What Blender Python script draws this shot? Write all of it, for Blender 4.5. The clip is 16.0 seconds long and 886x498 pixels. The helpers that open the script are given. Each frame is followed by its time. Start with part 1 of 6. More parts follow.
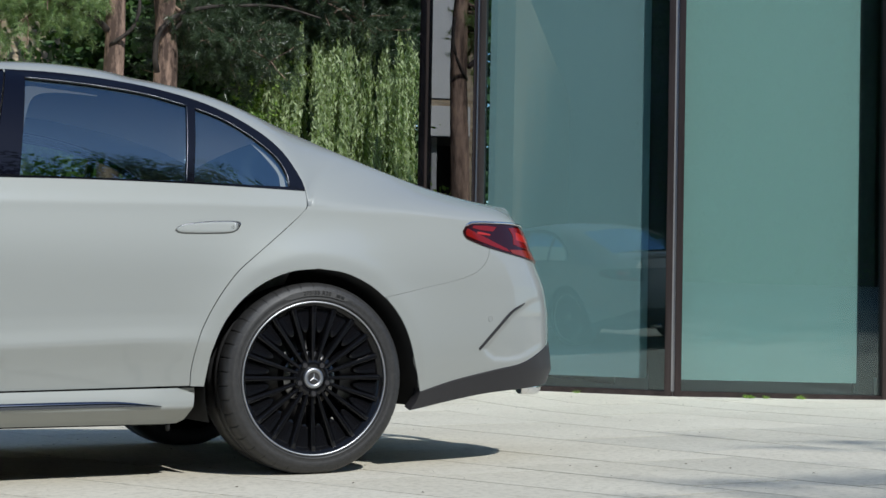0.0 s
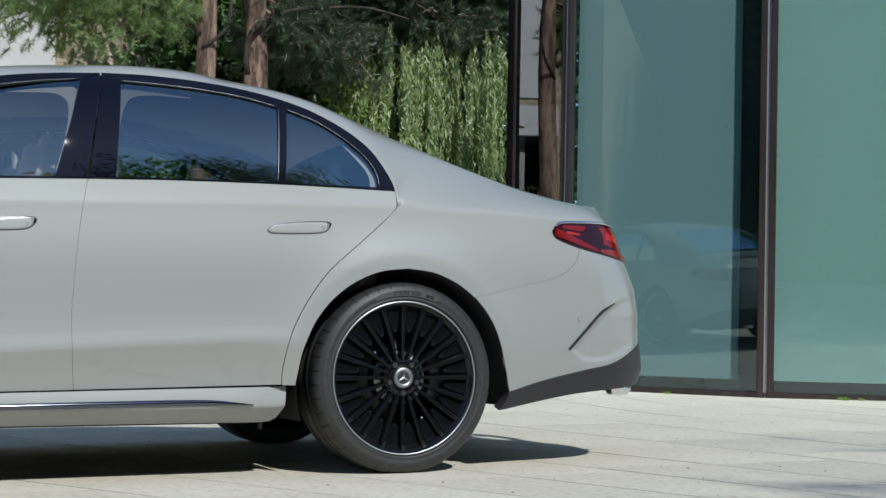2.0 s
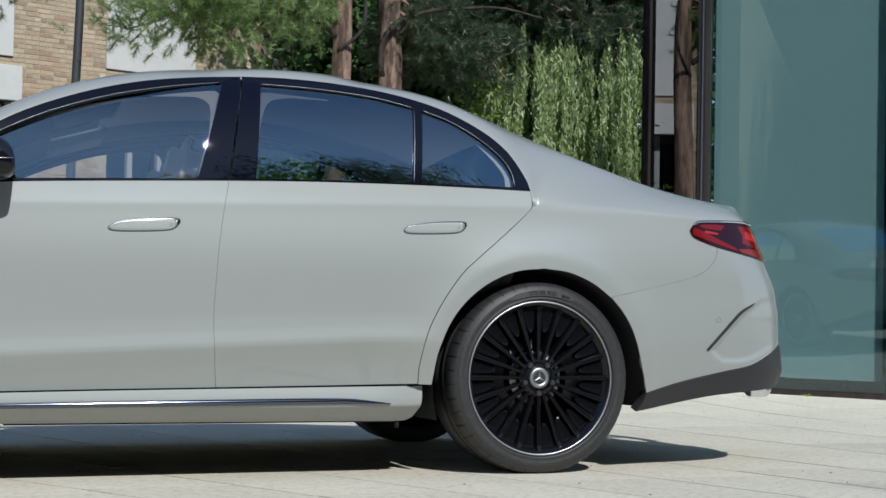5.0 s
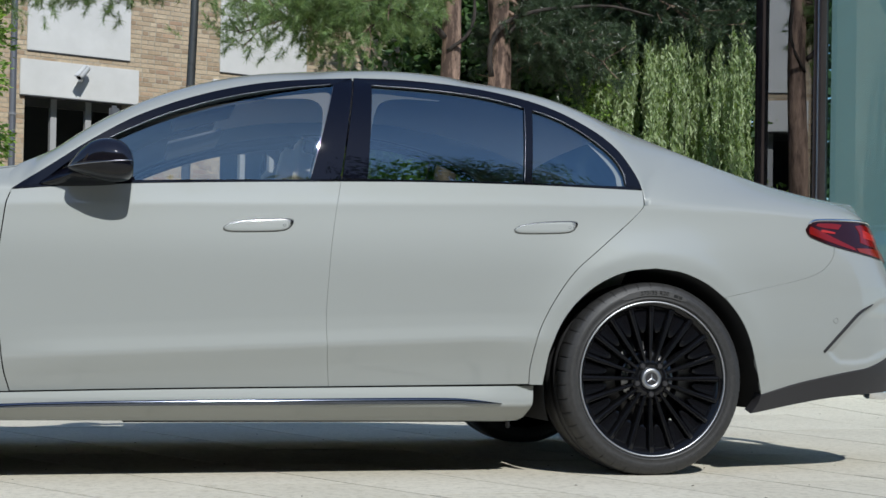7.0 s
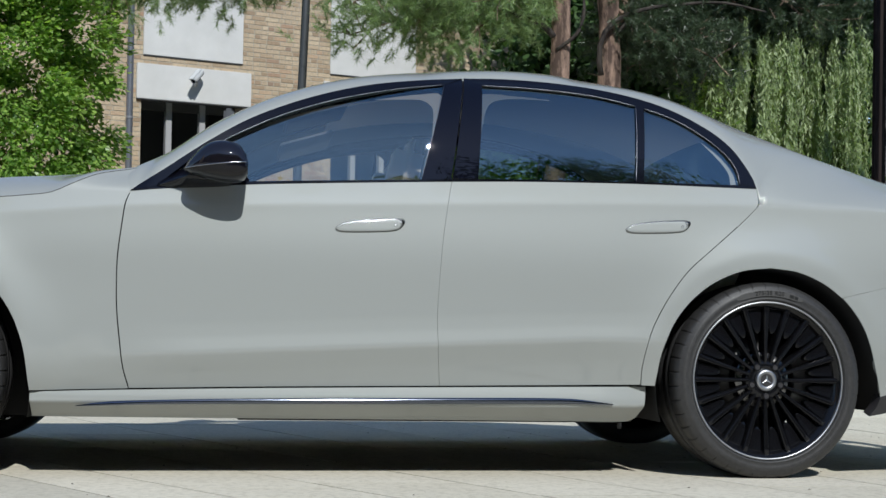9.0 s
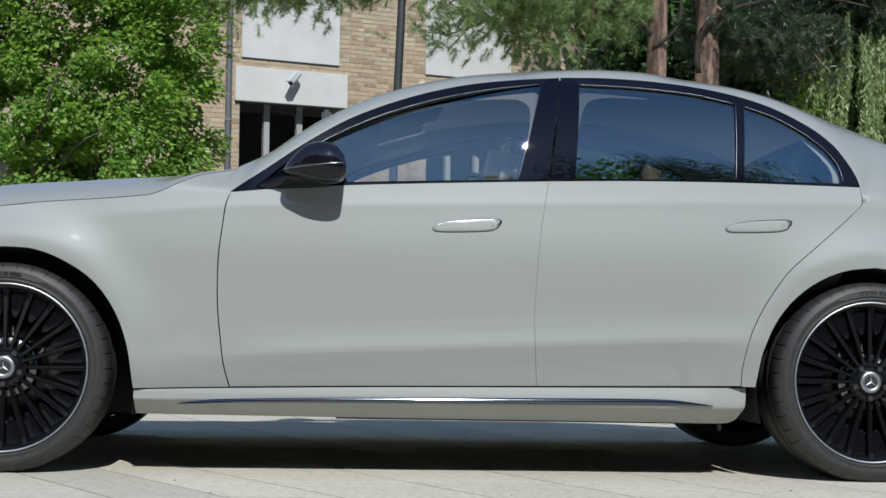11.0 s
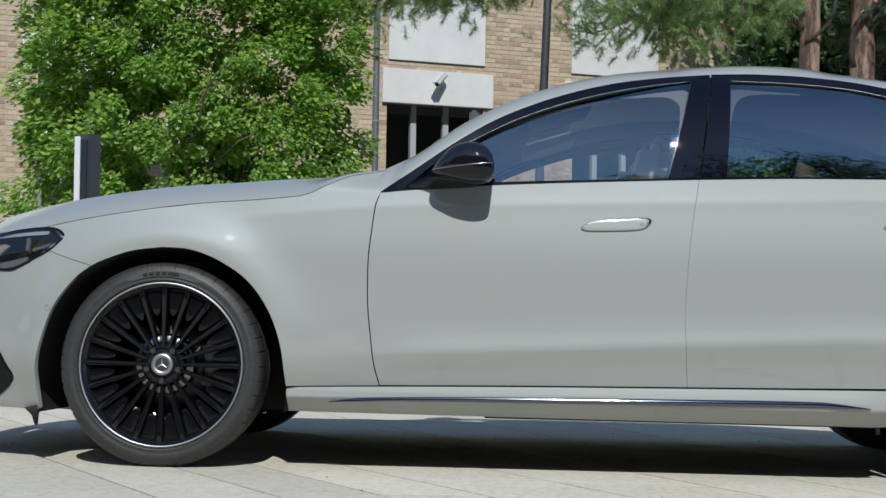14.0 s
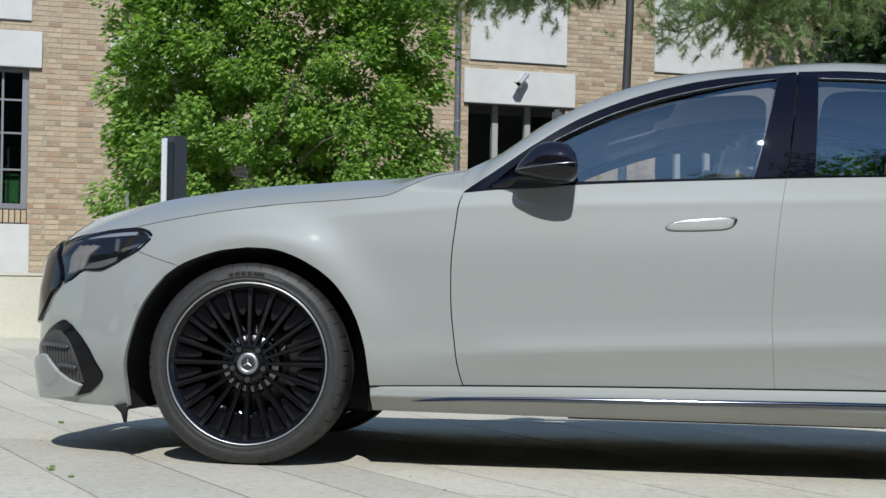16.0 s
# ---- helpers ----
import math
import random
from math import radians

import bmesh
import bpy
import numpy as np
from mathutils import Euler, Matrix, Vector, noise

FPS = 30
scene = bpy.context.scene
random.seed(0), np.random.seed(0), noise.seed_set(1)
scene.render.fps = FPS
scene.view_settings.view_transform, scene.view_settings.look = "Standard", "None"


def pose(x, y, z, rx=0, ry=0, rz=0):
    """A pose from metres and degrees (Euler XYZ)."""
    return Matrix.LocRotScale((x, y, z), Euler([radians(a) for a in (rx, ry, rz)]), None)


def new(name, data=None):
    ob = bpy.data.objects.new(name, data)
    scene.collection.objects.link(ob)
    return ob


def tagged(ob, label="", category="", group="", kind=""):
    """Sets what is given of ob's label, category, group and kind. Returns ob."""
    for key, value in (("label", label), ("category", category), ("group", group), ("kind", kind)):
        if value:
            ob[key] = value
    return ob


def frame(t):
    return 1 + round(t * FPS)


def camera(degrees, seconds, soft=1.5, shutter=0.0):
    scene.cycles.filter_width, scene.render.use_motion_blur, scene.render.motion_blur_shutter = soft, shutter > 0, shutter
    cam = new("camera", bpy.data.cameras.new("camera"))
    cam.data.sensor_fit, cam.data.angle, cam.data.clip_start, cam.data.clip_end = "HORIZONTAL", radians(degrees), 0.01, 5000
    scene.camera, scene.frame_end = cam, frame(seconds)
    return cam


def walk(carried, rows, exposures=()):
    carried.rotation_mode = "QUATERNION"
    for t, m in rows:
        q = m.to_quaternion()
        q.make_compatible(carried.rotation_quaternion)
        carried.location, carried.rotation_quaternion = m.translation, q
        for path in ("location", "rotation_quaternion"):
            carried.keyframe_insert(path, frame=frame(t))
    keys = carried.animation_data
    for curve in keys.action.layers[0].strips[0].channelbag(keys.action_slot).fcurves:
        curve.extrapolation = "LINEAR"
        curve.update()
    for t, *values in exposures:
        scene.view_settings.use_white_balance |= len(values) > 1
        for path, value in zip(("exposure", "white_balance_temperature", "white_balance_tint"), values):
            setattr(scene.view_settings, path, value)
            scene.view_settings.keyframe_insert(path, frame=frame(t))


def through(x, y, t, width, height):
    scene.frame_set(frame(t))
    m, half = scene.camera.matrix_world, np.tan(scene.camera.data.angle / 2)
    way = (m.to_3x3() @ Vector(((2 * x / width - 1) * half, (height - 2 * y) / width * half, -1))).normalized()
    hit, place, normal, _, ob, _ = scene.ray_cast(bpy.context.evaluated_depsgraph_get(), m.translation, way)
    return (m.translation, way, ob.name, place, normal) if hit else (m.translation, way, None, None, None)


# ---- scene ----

# ---------------------------------------------------------------- camera: a slow pan to the left on a fixed tripod
cam = camera(36.19, 16.0, soft=1.5)
TRIPOD = pose(0, 0, 0.7124, 0, 0, -15.949) @ pose(0, 0, 0, -0.2075, 0, 0) @ pose(0, 0, 0, 0, -1.0389, 0)
HEAD = pose(0, 0, 0, 1.1428, 0, 0) @ pose(0, 0, 0, 0, 0.0303, 0) @ pose(0, 0.0888, 0, 90, 0, 0)
PAN = [
    (0.0, -11.328), (0.5, -10.410), (1.0, -9.462), (1.5, -8.524), (2.0, -7.618), (2.5, -6.705), (3.0, -5.725),
    (5.5, -0.949), (6.0, 0.204), (6.5, 1.387), (7.0, 2.590), (7.5, 3.755), (8.0, 4.920), (8.5, 6.055), (9.0, 7.179),
    (11.5, 12.240), (12.0, 13.335), (12.5, 14.385), (13.0, 15.415), (13.5, 16.385), (14.0, 17.340), (14.5, 18.240),
    (15.0, 19.100), (15.5, 19.940), (16.0, 20.784),
]
walk(cam, [(t, TRIPOD @ pose(0, 0, 0, 0, 0, yaw) @ HEAD) for t, yaw in PAN], exposures=((0.0, -0.03, 5950, 8), (16.0, -0.03, 5950, 8)))

# ---------------------------------------------------------------- the paved ground falls away under the car and levels out
CAR = Matrix(((0.999971, -0.000410, 0.007577, -1.06913), (0.0, 0.998540, 0.054011, 4.65495), (-0.007588, -0.054010, 0.998512, 0.01175), (0, 0, 0, 1)))


def ground_z(x, y):
    s = y - 4.655
    drop = 0.05409 * (-math.log(math.exp(-2.5 * max(s, -12)) + math.exp(-2.5 * 3.7)) / 2.5)
    return 0.0117 - 0.00759 * 8 * math.tanh((x + 1.07) / 8) - drop


# ---------------------------------------------------------------- light
SUN_WAY = (CAR.to_3x3() @ Vector((-0.10, 1.0, -0.92))).normalized()
world = bpy.data.worlds.new("sky")
scene.world = world
world.use_nodes = True
wn = world.node_tree.nodes
sky = wn.new("ShaderNodeTexSky")
sky.sky_type, sky.sun_disc = "NISHITA", False
sky.dust_density, sky.ozone_density, sky.altitude = 0.25, 3.0, 400
sky.sun_elevation = math.asin(-SUN_WAY.z)
sky.sun_rotation = math.atan2(-SUN_WAY.x, -SUN_WAY.y)
world.node_tree.links.new(sky.outputs[0], wn["Background"].inputs[0])
wn["Background"].inputs[1].default_value = 0.128
sun = new("sun", bpy.data.lights.new("sun", "SUN"))
sun.data.energy, sun.data.angle, sun.data.color = 4.35, radians(0.53), (1.0, 0.95, 0.87)
sun.matrix_world = Matrix.Translation((0, -10, 20)) @ SUN_WAY.to_track_quat("-Z", "Y").to_matrix().to_4x4()


# ---------------------------------------------------------------- mesh helpers
def finish(bm, name, mat, smooth=False):
    me = bpy.data.meshes.new(name)
    bm.normal_update()
    bm.to_mesh(me)
    bm.free()
    for m in mat if isinstance(mat, (list, tuple)) else [mat]:
        me.materials.append(m)
    if smooth:
        for p in me.polygons:
            p.use_smooth = True
    return me


def part(name, bm, material, parent=None, label="", smooth=False):
    ob = new(name, finish(bm, name, material, smooth))
    if parent is not None:
        ob.parent = parent
    if label:
        ob["label"] = label
    return ob


def thing(name, label, category, group="", kind="", m=None):
    ob = new(name)
    if m is not None:
        ob.matrix_world = m
    return tagged(ob, label, category, group, kind)


def add_box(bm, lo, hi, bevel=0.0, m=None):
    made = bmesh.ops.create_cube(bm, size=1.0)["verts"]
    c = [(a + b) / 2 for a, b in zip(lo, hi)]
    for v in made:
        v.co = Vector((c[0] + v.co.x * (hi[0] - lo[0]), c[1] + v.co.y * (hi[1] - lo[1]), c[2] + v.co.z * (hi[2] - lo[2])))
    if bevel:
        edges = list({e for v in made for e in v.link_edges})
        made = list({v for f in bmesh.ops.bevel(bm, geom=edges, offset=bevel, segments=2, affect="EDGES")["faces"] for v in f.verts} | {v for v in made if v.is_valid})
    if m is not None:
        bmesh.ops.transform(bm, matrix=m, verts=[v for v in made if v.is_valid])
    return bm


def box(lo, hi, bevel=0.0, m=None):
    return add_box(bmesh.new(), lo, hi, bevel, m)


def tube(bm, path, radii, sides=8, cap=True):
    """A tapered tube along a list of points."""
    path = [Vector(p) for p in path]
    rings = []
    up = Vector((0.13, 0.27, 1)).normalized()
    for i, p in enumerate(path):
        d = (path[min(i + 1, len(path) - 1)] - path[max(i - 1, 0)]).normalized()
        a = d.cross(up if abs(d.dot(up)) < 0.95 else Vector((1, 0, 0))).normalized()
        b = d.cross(a)
        r = radii[i] if isinstance(radii, (list, tuple)) else radii
        rings.append([bm.verts.new(p + r * (math.cos(t) * a + math.sin(t) * b)) for t in (2 * math.pi * k / sides for k in range(sides))])
    for r0, r1 in zip(rings, rings[1:]):
        for k in range(sides):
            bm.faces.new((r0[k], r0[(k + 1) % sides], r1[(k + 1) % sides], r1[k]))
    if cap:
        bm.faces.new(rings[0][::-1])
        bm.faces.new(rings[-1])
    return bm


def curve_pts(ctrl, n, soft=True):
    """n points spread evenly along a smooth line through the control points."""
    p = [np.array(c, float) for c in ctrl]
    if len(p) > 2 and soft:
        e = [2 * p[0] - p[1]] + p + [2 * p[-1] - p[-2]]
        fine = []
        for i in range(1, len(e) - 2):
            a, b, c, d = e[i - 1:i + 3]
            ta, tb = (c - a) * 0.5, (d - b) * 0.5
            lim = np.linalg.norm(c - b)
            for t_ in (ta, tb):
                k = np.linalg.norm(t_)
                if k > lim:
                    t_ *= lim / k
            for s in np.linspace(0, 1, 10, endpoint=False):
                h = (2 * s**3 - 3 * s**2 + 1, s**3 - 2 * s**2 + s, -2 * s**3 + 3 * s**2, s**3 - s**2)
                fine.append(h[0] * b + h[1] * ta + h[2] * c + h[3] * tb)
        fine.append(p[-1])
        p = fine
    arr = np.array(p)
    seg = np.concatenate([[0], np.cumsum(np.linalg.norm(np.diff(arr, axis=0), axis=1))])
    return np.stack([np.interp(np.linspace(0, seg[-1], n), seg, arr[:, k]) for k in range(arr.shape[1])], 1)


# ---------------------------------------------------------------- materials
def material(name, color=(0.5, 0.5, 0.5), rough=0.5, metal=0.0, coat=0.0, **more):
    m = bpy.data.materials.new(name)
    m.use_nodes = True
    b = m.node_tree.nodes["Principled BSDF"]
    b.inputs["Base Color"].default_value = (*color, 1)
    b.inputs["Roughness"].default_value = rough
    b.inputs["Metallic"].default_value = metal
    b.inputs["Coat Weight"].default_value = coat
    for key, value in more.items():
        b.inputs[key.replace("_", " ")].default_value = value
    return m


def bsdf(m):
    return m.node_tree.nodes["Principled BSDF"]


def node(m, kind, **sockets):
    n = m.node_tree.nodes.new(kind)
    for key, value in sockets.items():
        n.inputs[key.replace("_", " ")].default_value = value
    return n


def link(m, a, b):
    m.node_tree.links.new(a, b)


def ramp(m, source, stops):
    r = m.node_tree.nodes.new("ShaderNodeValToRGB")
    el = r.color_ramp.elements
    while len(el) < len(stops):
        el.new(0.5)
    for e, (pos, col) in zip(el, stops):
        e.position, e.color = pos, (*col, 1)
    link(m, source, r.inputs[0])
    return r


def bump(m, source, strength, distance):
    b = node(m, "ShaderNodeBump", Strength=strength, Distance=distance)
    link(m, source, b.inputs["Height"])
    link(m, b.outputs[0], bsdf(m).inputs["Normal"])
    return b


def coords(m, scale=(1, 1, 1), space="Object"):
    tc = m.node_tree.nodes.new("ShaderNodeTexCoord")
    mp = m.node_tree.nodes.new("ShaderNodeMapping")
    mp.inputs["Scale"].default_value = scale
    link(m, tc.outputs[space], mp.inputs[0])
    return mp.outputs[0]


def noise_tex(m, vec, scale, detail=4.0, rough=0.55):
    n = node(m, "ShaderNodeTexNoise", Scale=scale, Detail=detail, Roughness=rough)
    if vec is not None:
        link(m, vec, n.inputs["Vector"])
    return n


PAINT = material("car_paint", (0.303, 0.317, 0.304), 0.5, 0.10, 1.0, Coat_Roughness=0.035, Coat_IOR=1.55, Specular_IOR_Level=0.0)
MIRROR_BLACK = material("gloss_black_shell", (0.008, 0.007, 0.010), 0.03, Specular_IOR_Level=0.85)
GLOSS = material("gloss_black", (0.003, 0.003, 0.007), 0.02, Specular_IOR_Level=0.42)

def thin_glass(name, tint, gloss=(1, 1, 1), gain=2.0):
    """A pane: it lets tinted light through and mirrors more at a slant."""
    m = bpy.data.materials.new(name)
    m.use_nodes = True
    nt = m.node_tree
    nt.nodes.remove(nt.nodes["Principled BSDF"])
    t = nt.nodes.new("ShaderNodeBsdfTransparent")
    t.inputs[0].default_value = (*tint, 1)
    g = nt.nodes.new("ShaderNodeBsdfGlossy")
    g.inputs["Roughness"].default_value = 0.0
    g.inputs["Color"].default_value = (*gloss, 1)
    f = nt.nodes.new("ShaderNodeFresnel")
    f.inputs[0].default_value = 1.52
    k = nt.nodes.new("ShaderNodeMath")
    k.operation, k.use_clamp = "MULTIPLY", True
    k.inputs[1].default_value = gain
    mix = nt.nodes.new("ShaderNodeMixShader")
    nt.links.new(f.outputs[0], k.inputs[0])
    nt.links.new(k.outputs[0], mix.inputs[0])
    nt.links.new(t.outputs[0], mix.inputs[1])
    nt.links.new(g.outputs[0], mix.inputs[2])
    nt.links.new(mix.outputs[0], nt.nodes["Material Output"].inputs[0])
    return m


# ---------------------------------------------------------------- ground: a sheet of sandy bedding and, on it, pale stone slabs
def stone_material(name, dark, light, island=False, speckle=0.75):
    m = material(name, light, 0.82)
    vec = coords(m, space="Object")
    big = noise_tex(m, vec, 0.9, 5, 0.6)
    fine = noise_tex(m, vec, 38, 6, 0.7)
    base = ramp(m, big.outputs[0], ((0.30, dark), (0.70, light)))
    speck = ramp(m, fine.outputs[0], ((0.36, (0.62, 0.60, 0.55)), (0.52, (1.0, 1.0, 1.0)), (0.74, (1.10, 1.08, 1.04))))
    mul = node(m, "ShaderNodeMix")
    mul.data_type, mul.blend_type = "RGBA", "MULTIPLY"
    mul.inputs[0].default_value = speckle
    link(m, base.outputs[0], mul.inputs[6])
    link(m, speck.outputs[0], mul.inputs[7])
    if island:
        chance = m.node_tree.nodes.new("ShaderNodeNewGeometry").outputs["Random Per Island"]
    else:
        chance = m.node_tree.nodes.new("ShaderNodeObjectInfo").outputs["Random"]
    vary = ramp(m, chance, ((0.0, (0.90, 0.90, 0.90)), (0.5, (1.0, 0.99, 0.97)), (1.0, (1.06, 1.05, 1.04))))
    mul2 = node(m, "ShaderNodeMix")
    mul2.data_type, mul2.blend_type = "RGBA", "MULTIPLY"
    mul2.inputs[0].default_value = 1.0
    link(m, mul.outputs[2], mul2.inputs[6])
    link(m, vary.outputs[0], mul2.inputs[7])
    link(m, mul2.outputs[2], bsdf(m).inputs["Base Color"])
    bump(m, fine.outputs[0], 0.35, 0.004)
    return m


STONE = stone_material("pale_paving_stone", (0.53, 0.495, 0.405), (0.61, 0.575, 0.48), False, 0.55)
STONE_FAR = stone_material("pale_outer_paving", (0.53, 0.495, 0.405), (0.61, 0.575, 0.48), True, 0.55)
BED = stone_material("sandy_bedding", (0.03, 0.027, 0.018), (0.07, 0.062, 0.042))
FIELD = stone_material("far_paving", (0.44, 0.42, 0.365), (0.55, 0.53, 0.47))

bm = bmesh.new()
far = [2.0 * 1.45 ** k for k in range(1, 16)]
xs = [-12 - v for v in far[::-1]] + np.linspace(-12, 12, 49).tolist() + [12 + v for v in far]
ys = [-3 - v for v in far[::-1]] + np.linspace(-3, 17, 81).tolist() + [17 + v for v in far]
grid = [[bm.verts.new((x, y, ground_z(x, y) - 0.006)) for x in xs] for y in ys]
for r0, r1 in zip(grid, grid[1:]):
    for k in range(len(xs) - 1):
        bm.faces.new((r0[k], r0[k + 1], r1[k + 1], r1[k]))
ground = tagged(part("ground", bm, BED, None, "", True), "sandy bedding under the paving, reaching to the horizon", "ground", kind="structure")

# slab joints fan out slightly: x at the car's near side, and how far each leans over
JOINTS = [-0.783 - 0.46 * k for k in range(21, 0, -1)] + [-0.783, -0.32, 0.065, 0.41, 0.756, 1.26, 1.77, 2.25, 2.73, 3.22, 3.70, 4.19, 4.80, 5.45] + [5.45 + 0.62 * k for k in range(1, 12)]


def joint_x(k, s):
    x0 = JOINTS[k]
    lean = float(np.interp(x0, (0.8, 3.2, 5.5), (-0.62, -0.28, 0.0)))
    return x0 - 1.07 + lean * s


rng = random.Random(4)
rest_v, rest_f = [], []
pavement = thing("pavement", "large pale sandstone slabs with narrow dirty joints", "pavement", kind="structure")
for k in range(len(JOINTS) - 1):
    s = -5.4 - rng.random() * 1.6
    while s < 10.5:
        s1 = s + rng.choice((0.9, 1.1, 1.3, 1.6))
        g = 0.003 + 0.004 * rng.random() ** 2
        bm = bmesh.new()
        tilt = (rng.uniform(-0.0004, 0.0004), rng.uniform(-0.0004, 0.0004))
        lift = rng.uniform(-0.0006, 0.0006)
        n = 4
        top, rim, low = [], [], []
        cx, cy = (joint_x(k, (s + s1) / 2) + joint_x(k + 1, (s + s1) / 2)) / 2, 4.655 + (s + s1) / 2
        for j in range(n + 1):
            ss = s + g + (s1 - s - 2 * g) * j / n
            xa, xb = joint_x(k, ss) + g, joint_x(k + 1, ss) - g
            row = []
            for i in range(4):
                x = xa + (xb - xa) * i / 3
                y = 4.655 + ss
                row.append((x, y, ground_z(x, y) + lift + tilt[0] * (x - cx) + tilt[1] * (y - cy)))
            top.append(row)
        vt = [[bm.verts.new((x - cx, y - cy, z)) for x, y, z in row] for row in top]
        for j in range(n):
            for i in range(3):
                bm.faces.new((vt[j][i], vt[j][i + 1], vt[j + 1][i + 1], vt[j + 1][i]))
        ring = vt[0] + [r[3] for r in vt[1:]] + vt[n][-2::-1] + [r[0] for r in vt[n - 1:0:-1]]
        lowr = [bm.verts.new(v.co - Vector((0, 0, 0.02))) for v in ring]
        for a in range(len(ring)):
            b = (a + 1) % len(ring)
            bm.faces.new((ring[b], ring[a], lowr[a], lowr[b]))
        if -2.6 < cx + 0.62 * (cy - 4.655) * (1 if cx < 1 else 0.3) < 4.6 and -1.9 < cy - 4.655 < 3.2:
            slab = part("slab", bm, STONE, pavement)
            slab.location = (cx, cy, 0)
        else:
            base_ = len(rest_v)
            rest_v += [(v.co.x + cx, v.co.y + cy, v.co.z) for v in bm.verts]
            bm.verts.index_update()
            rest_f += [tuple(base_ + v.index for v in f.verts) for f in bm.faces]
            bm.free()
        s = s1
me = bpy.data.meshes.new("outer_slabs")
me.from_pydata(rest_v, [], rest_f)
me.materials.append(STONE_FAR)
outer = new("outer_slabs", me)
outer.parent = pavement
tagged(outer, "pale stone slabs farther from the car", kind="stuff")
# paving goes on beyond the slabs that can be told apart
bm = bmesh.new()
for x0, x1, y0, y1 in ((-60, -7.2, -30, 60), (11.2, 60, -30, 60), (-7.2, 11.2, 15.2, 60), (-7.2, 11.2, -30, 0.2)):
    nx, ny = 24, 24
    vv = [[bm.verts.new((x0 + (x1 - x0) * i / nx, y0 + (y1 - y0) * j / ny, 0)) for i in range(nx + 1)] for j in range(ny + 1)]
    for row in vv:
        for v in row:
            v.co.z = ground_z(v.co.x, v.co.y) - 0.002
    for j in range(ny):
        for i in range(nx):
            bm.faces.new((vv[j][i], vv[j][i + 1], vv[j + 1][i + 1], vv[j + 1][i]))
tagged(part("pavement_field", bm, FIELD), "pale paving stretching away beyond the car", "pavement", kind="structure")
# grit, dry leaves and weeds lying in the joints
DIRT = material("dry_grit", (0.10, 0.085, 0.055), 0.9)
vs, fs = [], []
for _ in range(900):
    x, y = rng.uniform(-5, 9), 4.655 + rng.uniform(-1.6, 6)
    z = ground_z(x, y) + 0.003
    r = rng.choice((0.0015, 0.002, 0.0025, 0.0045))
    a = rng.uniform(0, 6.28)
    b = len(vs)
    for q in range(4):
        vs.append((x + r * math.cos(a + q * 1.57) * (1.6 if q % 2 else 0.7), y + r * math.sin(a + q * 1.57) * (1.6 if q % 2 else 0.7), z))
    vs.append((x, y, z + r * 0.6))
    fs += [(b, b + 1, b + 4), (b + 1, b + 2, b + 4), (b + 2, b + 3, b + 4), (b + 3, b, b + 4)]
me = bpy.data.meshes.new("grit")
me.from_pydata(vs, [], fs)
me.materials.append(DIRT)
tagged(new("grit", me), "scattered dry crumbs and grit on the paving", "grit", kind="stuff")

# ================================================================ plants
def leaf_material(name, dark, light, through=0.45, rough=0.34):
    m = bpy.data.materials.new(name)
    m.use_nodes = True
    nt = m.node_tree
    b = nt.nodes["Principled BSDF"]
    geo = nt.nodes.new("ShaderNodeNewGeometry")
    r = ramp(m, geo.outputs["Random Per Island"], ((0.0, dark), (0.55, tuple((a + c) / 2 for a, c in zip(dark, light))), (1.0, light)))
    link(m, r.outputs[0], b.inputs["Base Color"])
    b.inputs["Roughness"].default_value = rough
    tr = nt.nodes.new("ShaderNodeBsdfTranslucent")
    mixc = node(m, "ShaderNodeMix")
    mixc.data_type, mixc.blend_type = "RGBA", "MULTIPLY"
    mixc.inputs[0].default_value = 1.0
    link(m, r.outputs[0], mixc.inputs[6])
    mixc.inputs[7].default_value = (1.5, 1.7, 0.6, 1)
    link(m, mixc.outputs[2], tr.inputs[0])
    mix = nt.nodes.new("ShaderNodeMixShader")
    mix.inputs[0].default_value = through
    link(m, b.outputs[0], mix.inputs[1])
    link(m, tr.outputs[0], mix.inputs[2])
    link(m, mix.outputs[0], nt.nodes["Material Output"].inputs[0])
    return m


def bark_material(name, dark, light, scale=9.0):
    m = material(name, light, 0.9)
    n = noise_tex(m, coords(m, (1, 1, 0.25)), scale, 6, 0.7)
    link(m, ramp(m, n.outputs[0], ((0.42, dark), (0.60, light))).outputs[0], bsdf(m).inputs["Base Color"])
    bump(m, n.outputs[0], 0.9, 0.03)
    return m


MAPLE = ((0, -0.5), (0.20, -0.16), (0.34, 0.12), (0, 0.55), (-0.34, 0.12), (-0.20, -0.16))
OVAL = ((0, -0.5), (0.24, -0.22), (0.26, 0.12), (0, 0.5), (-0.26, 0.12), (-0.24, -0.22))
LANCE = ((0, -0.5), (0.085, -0.1), (0, 0.5), (-0.085, -0.1))
DIAMOND = ((0, -0.5), (0.2, 0), (0, 0.5), (-0.2, 0))


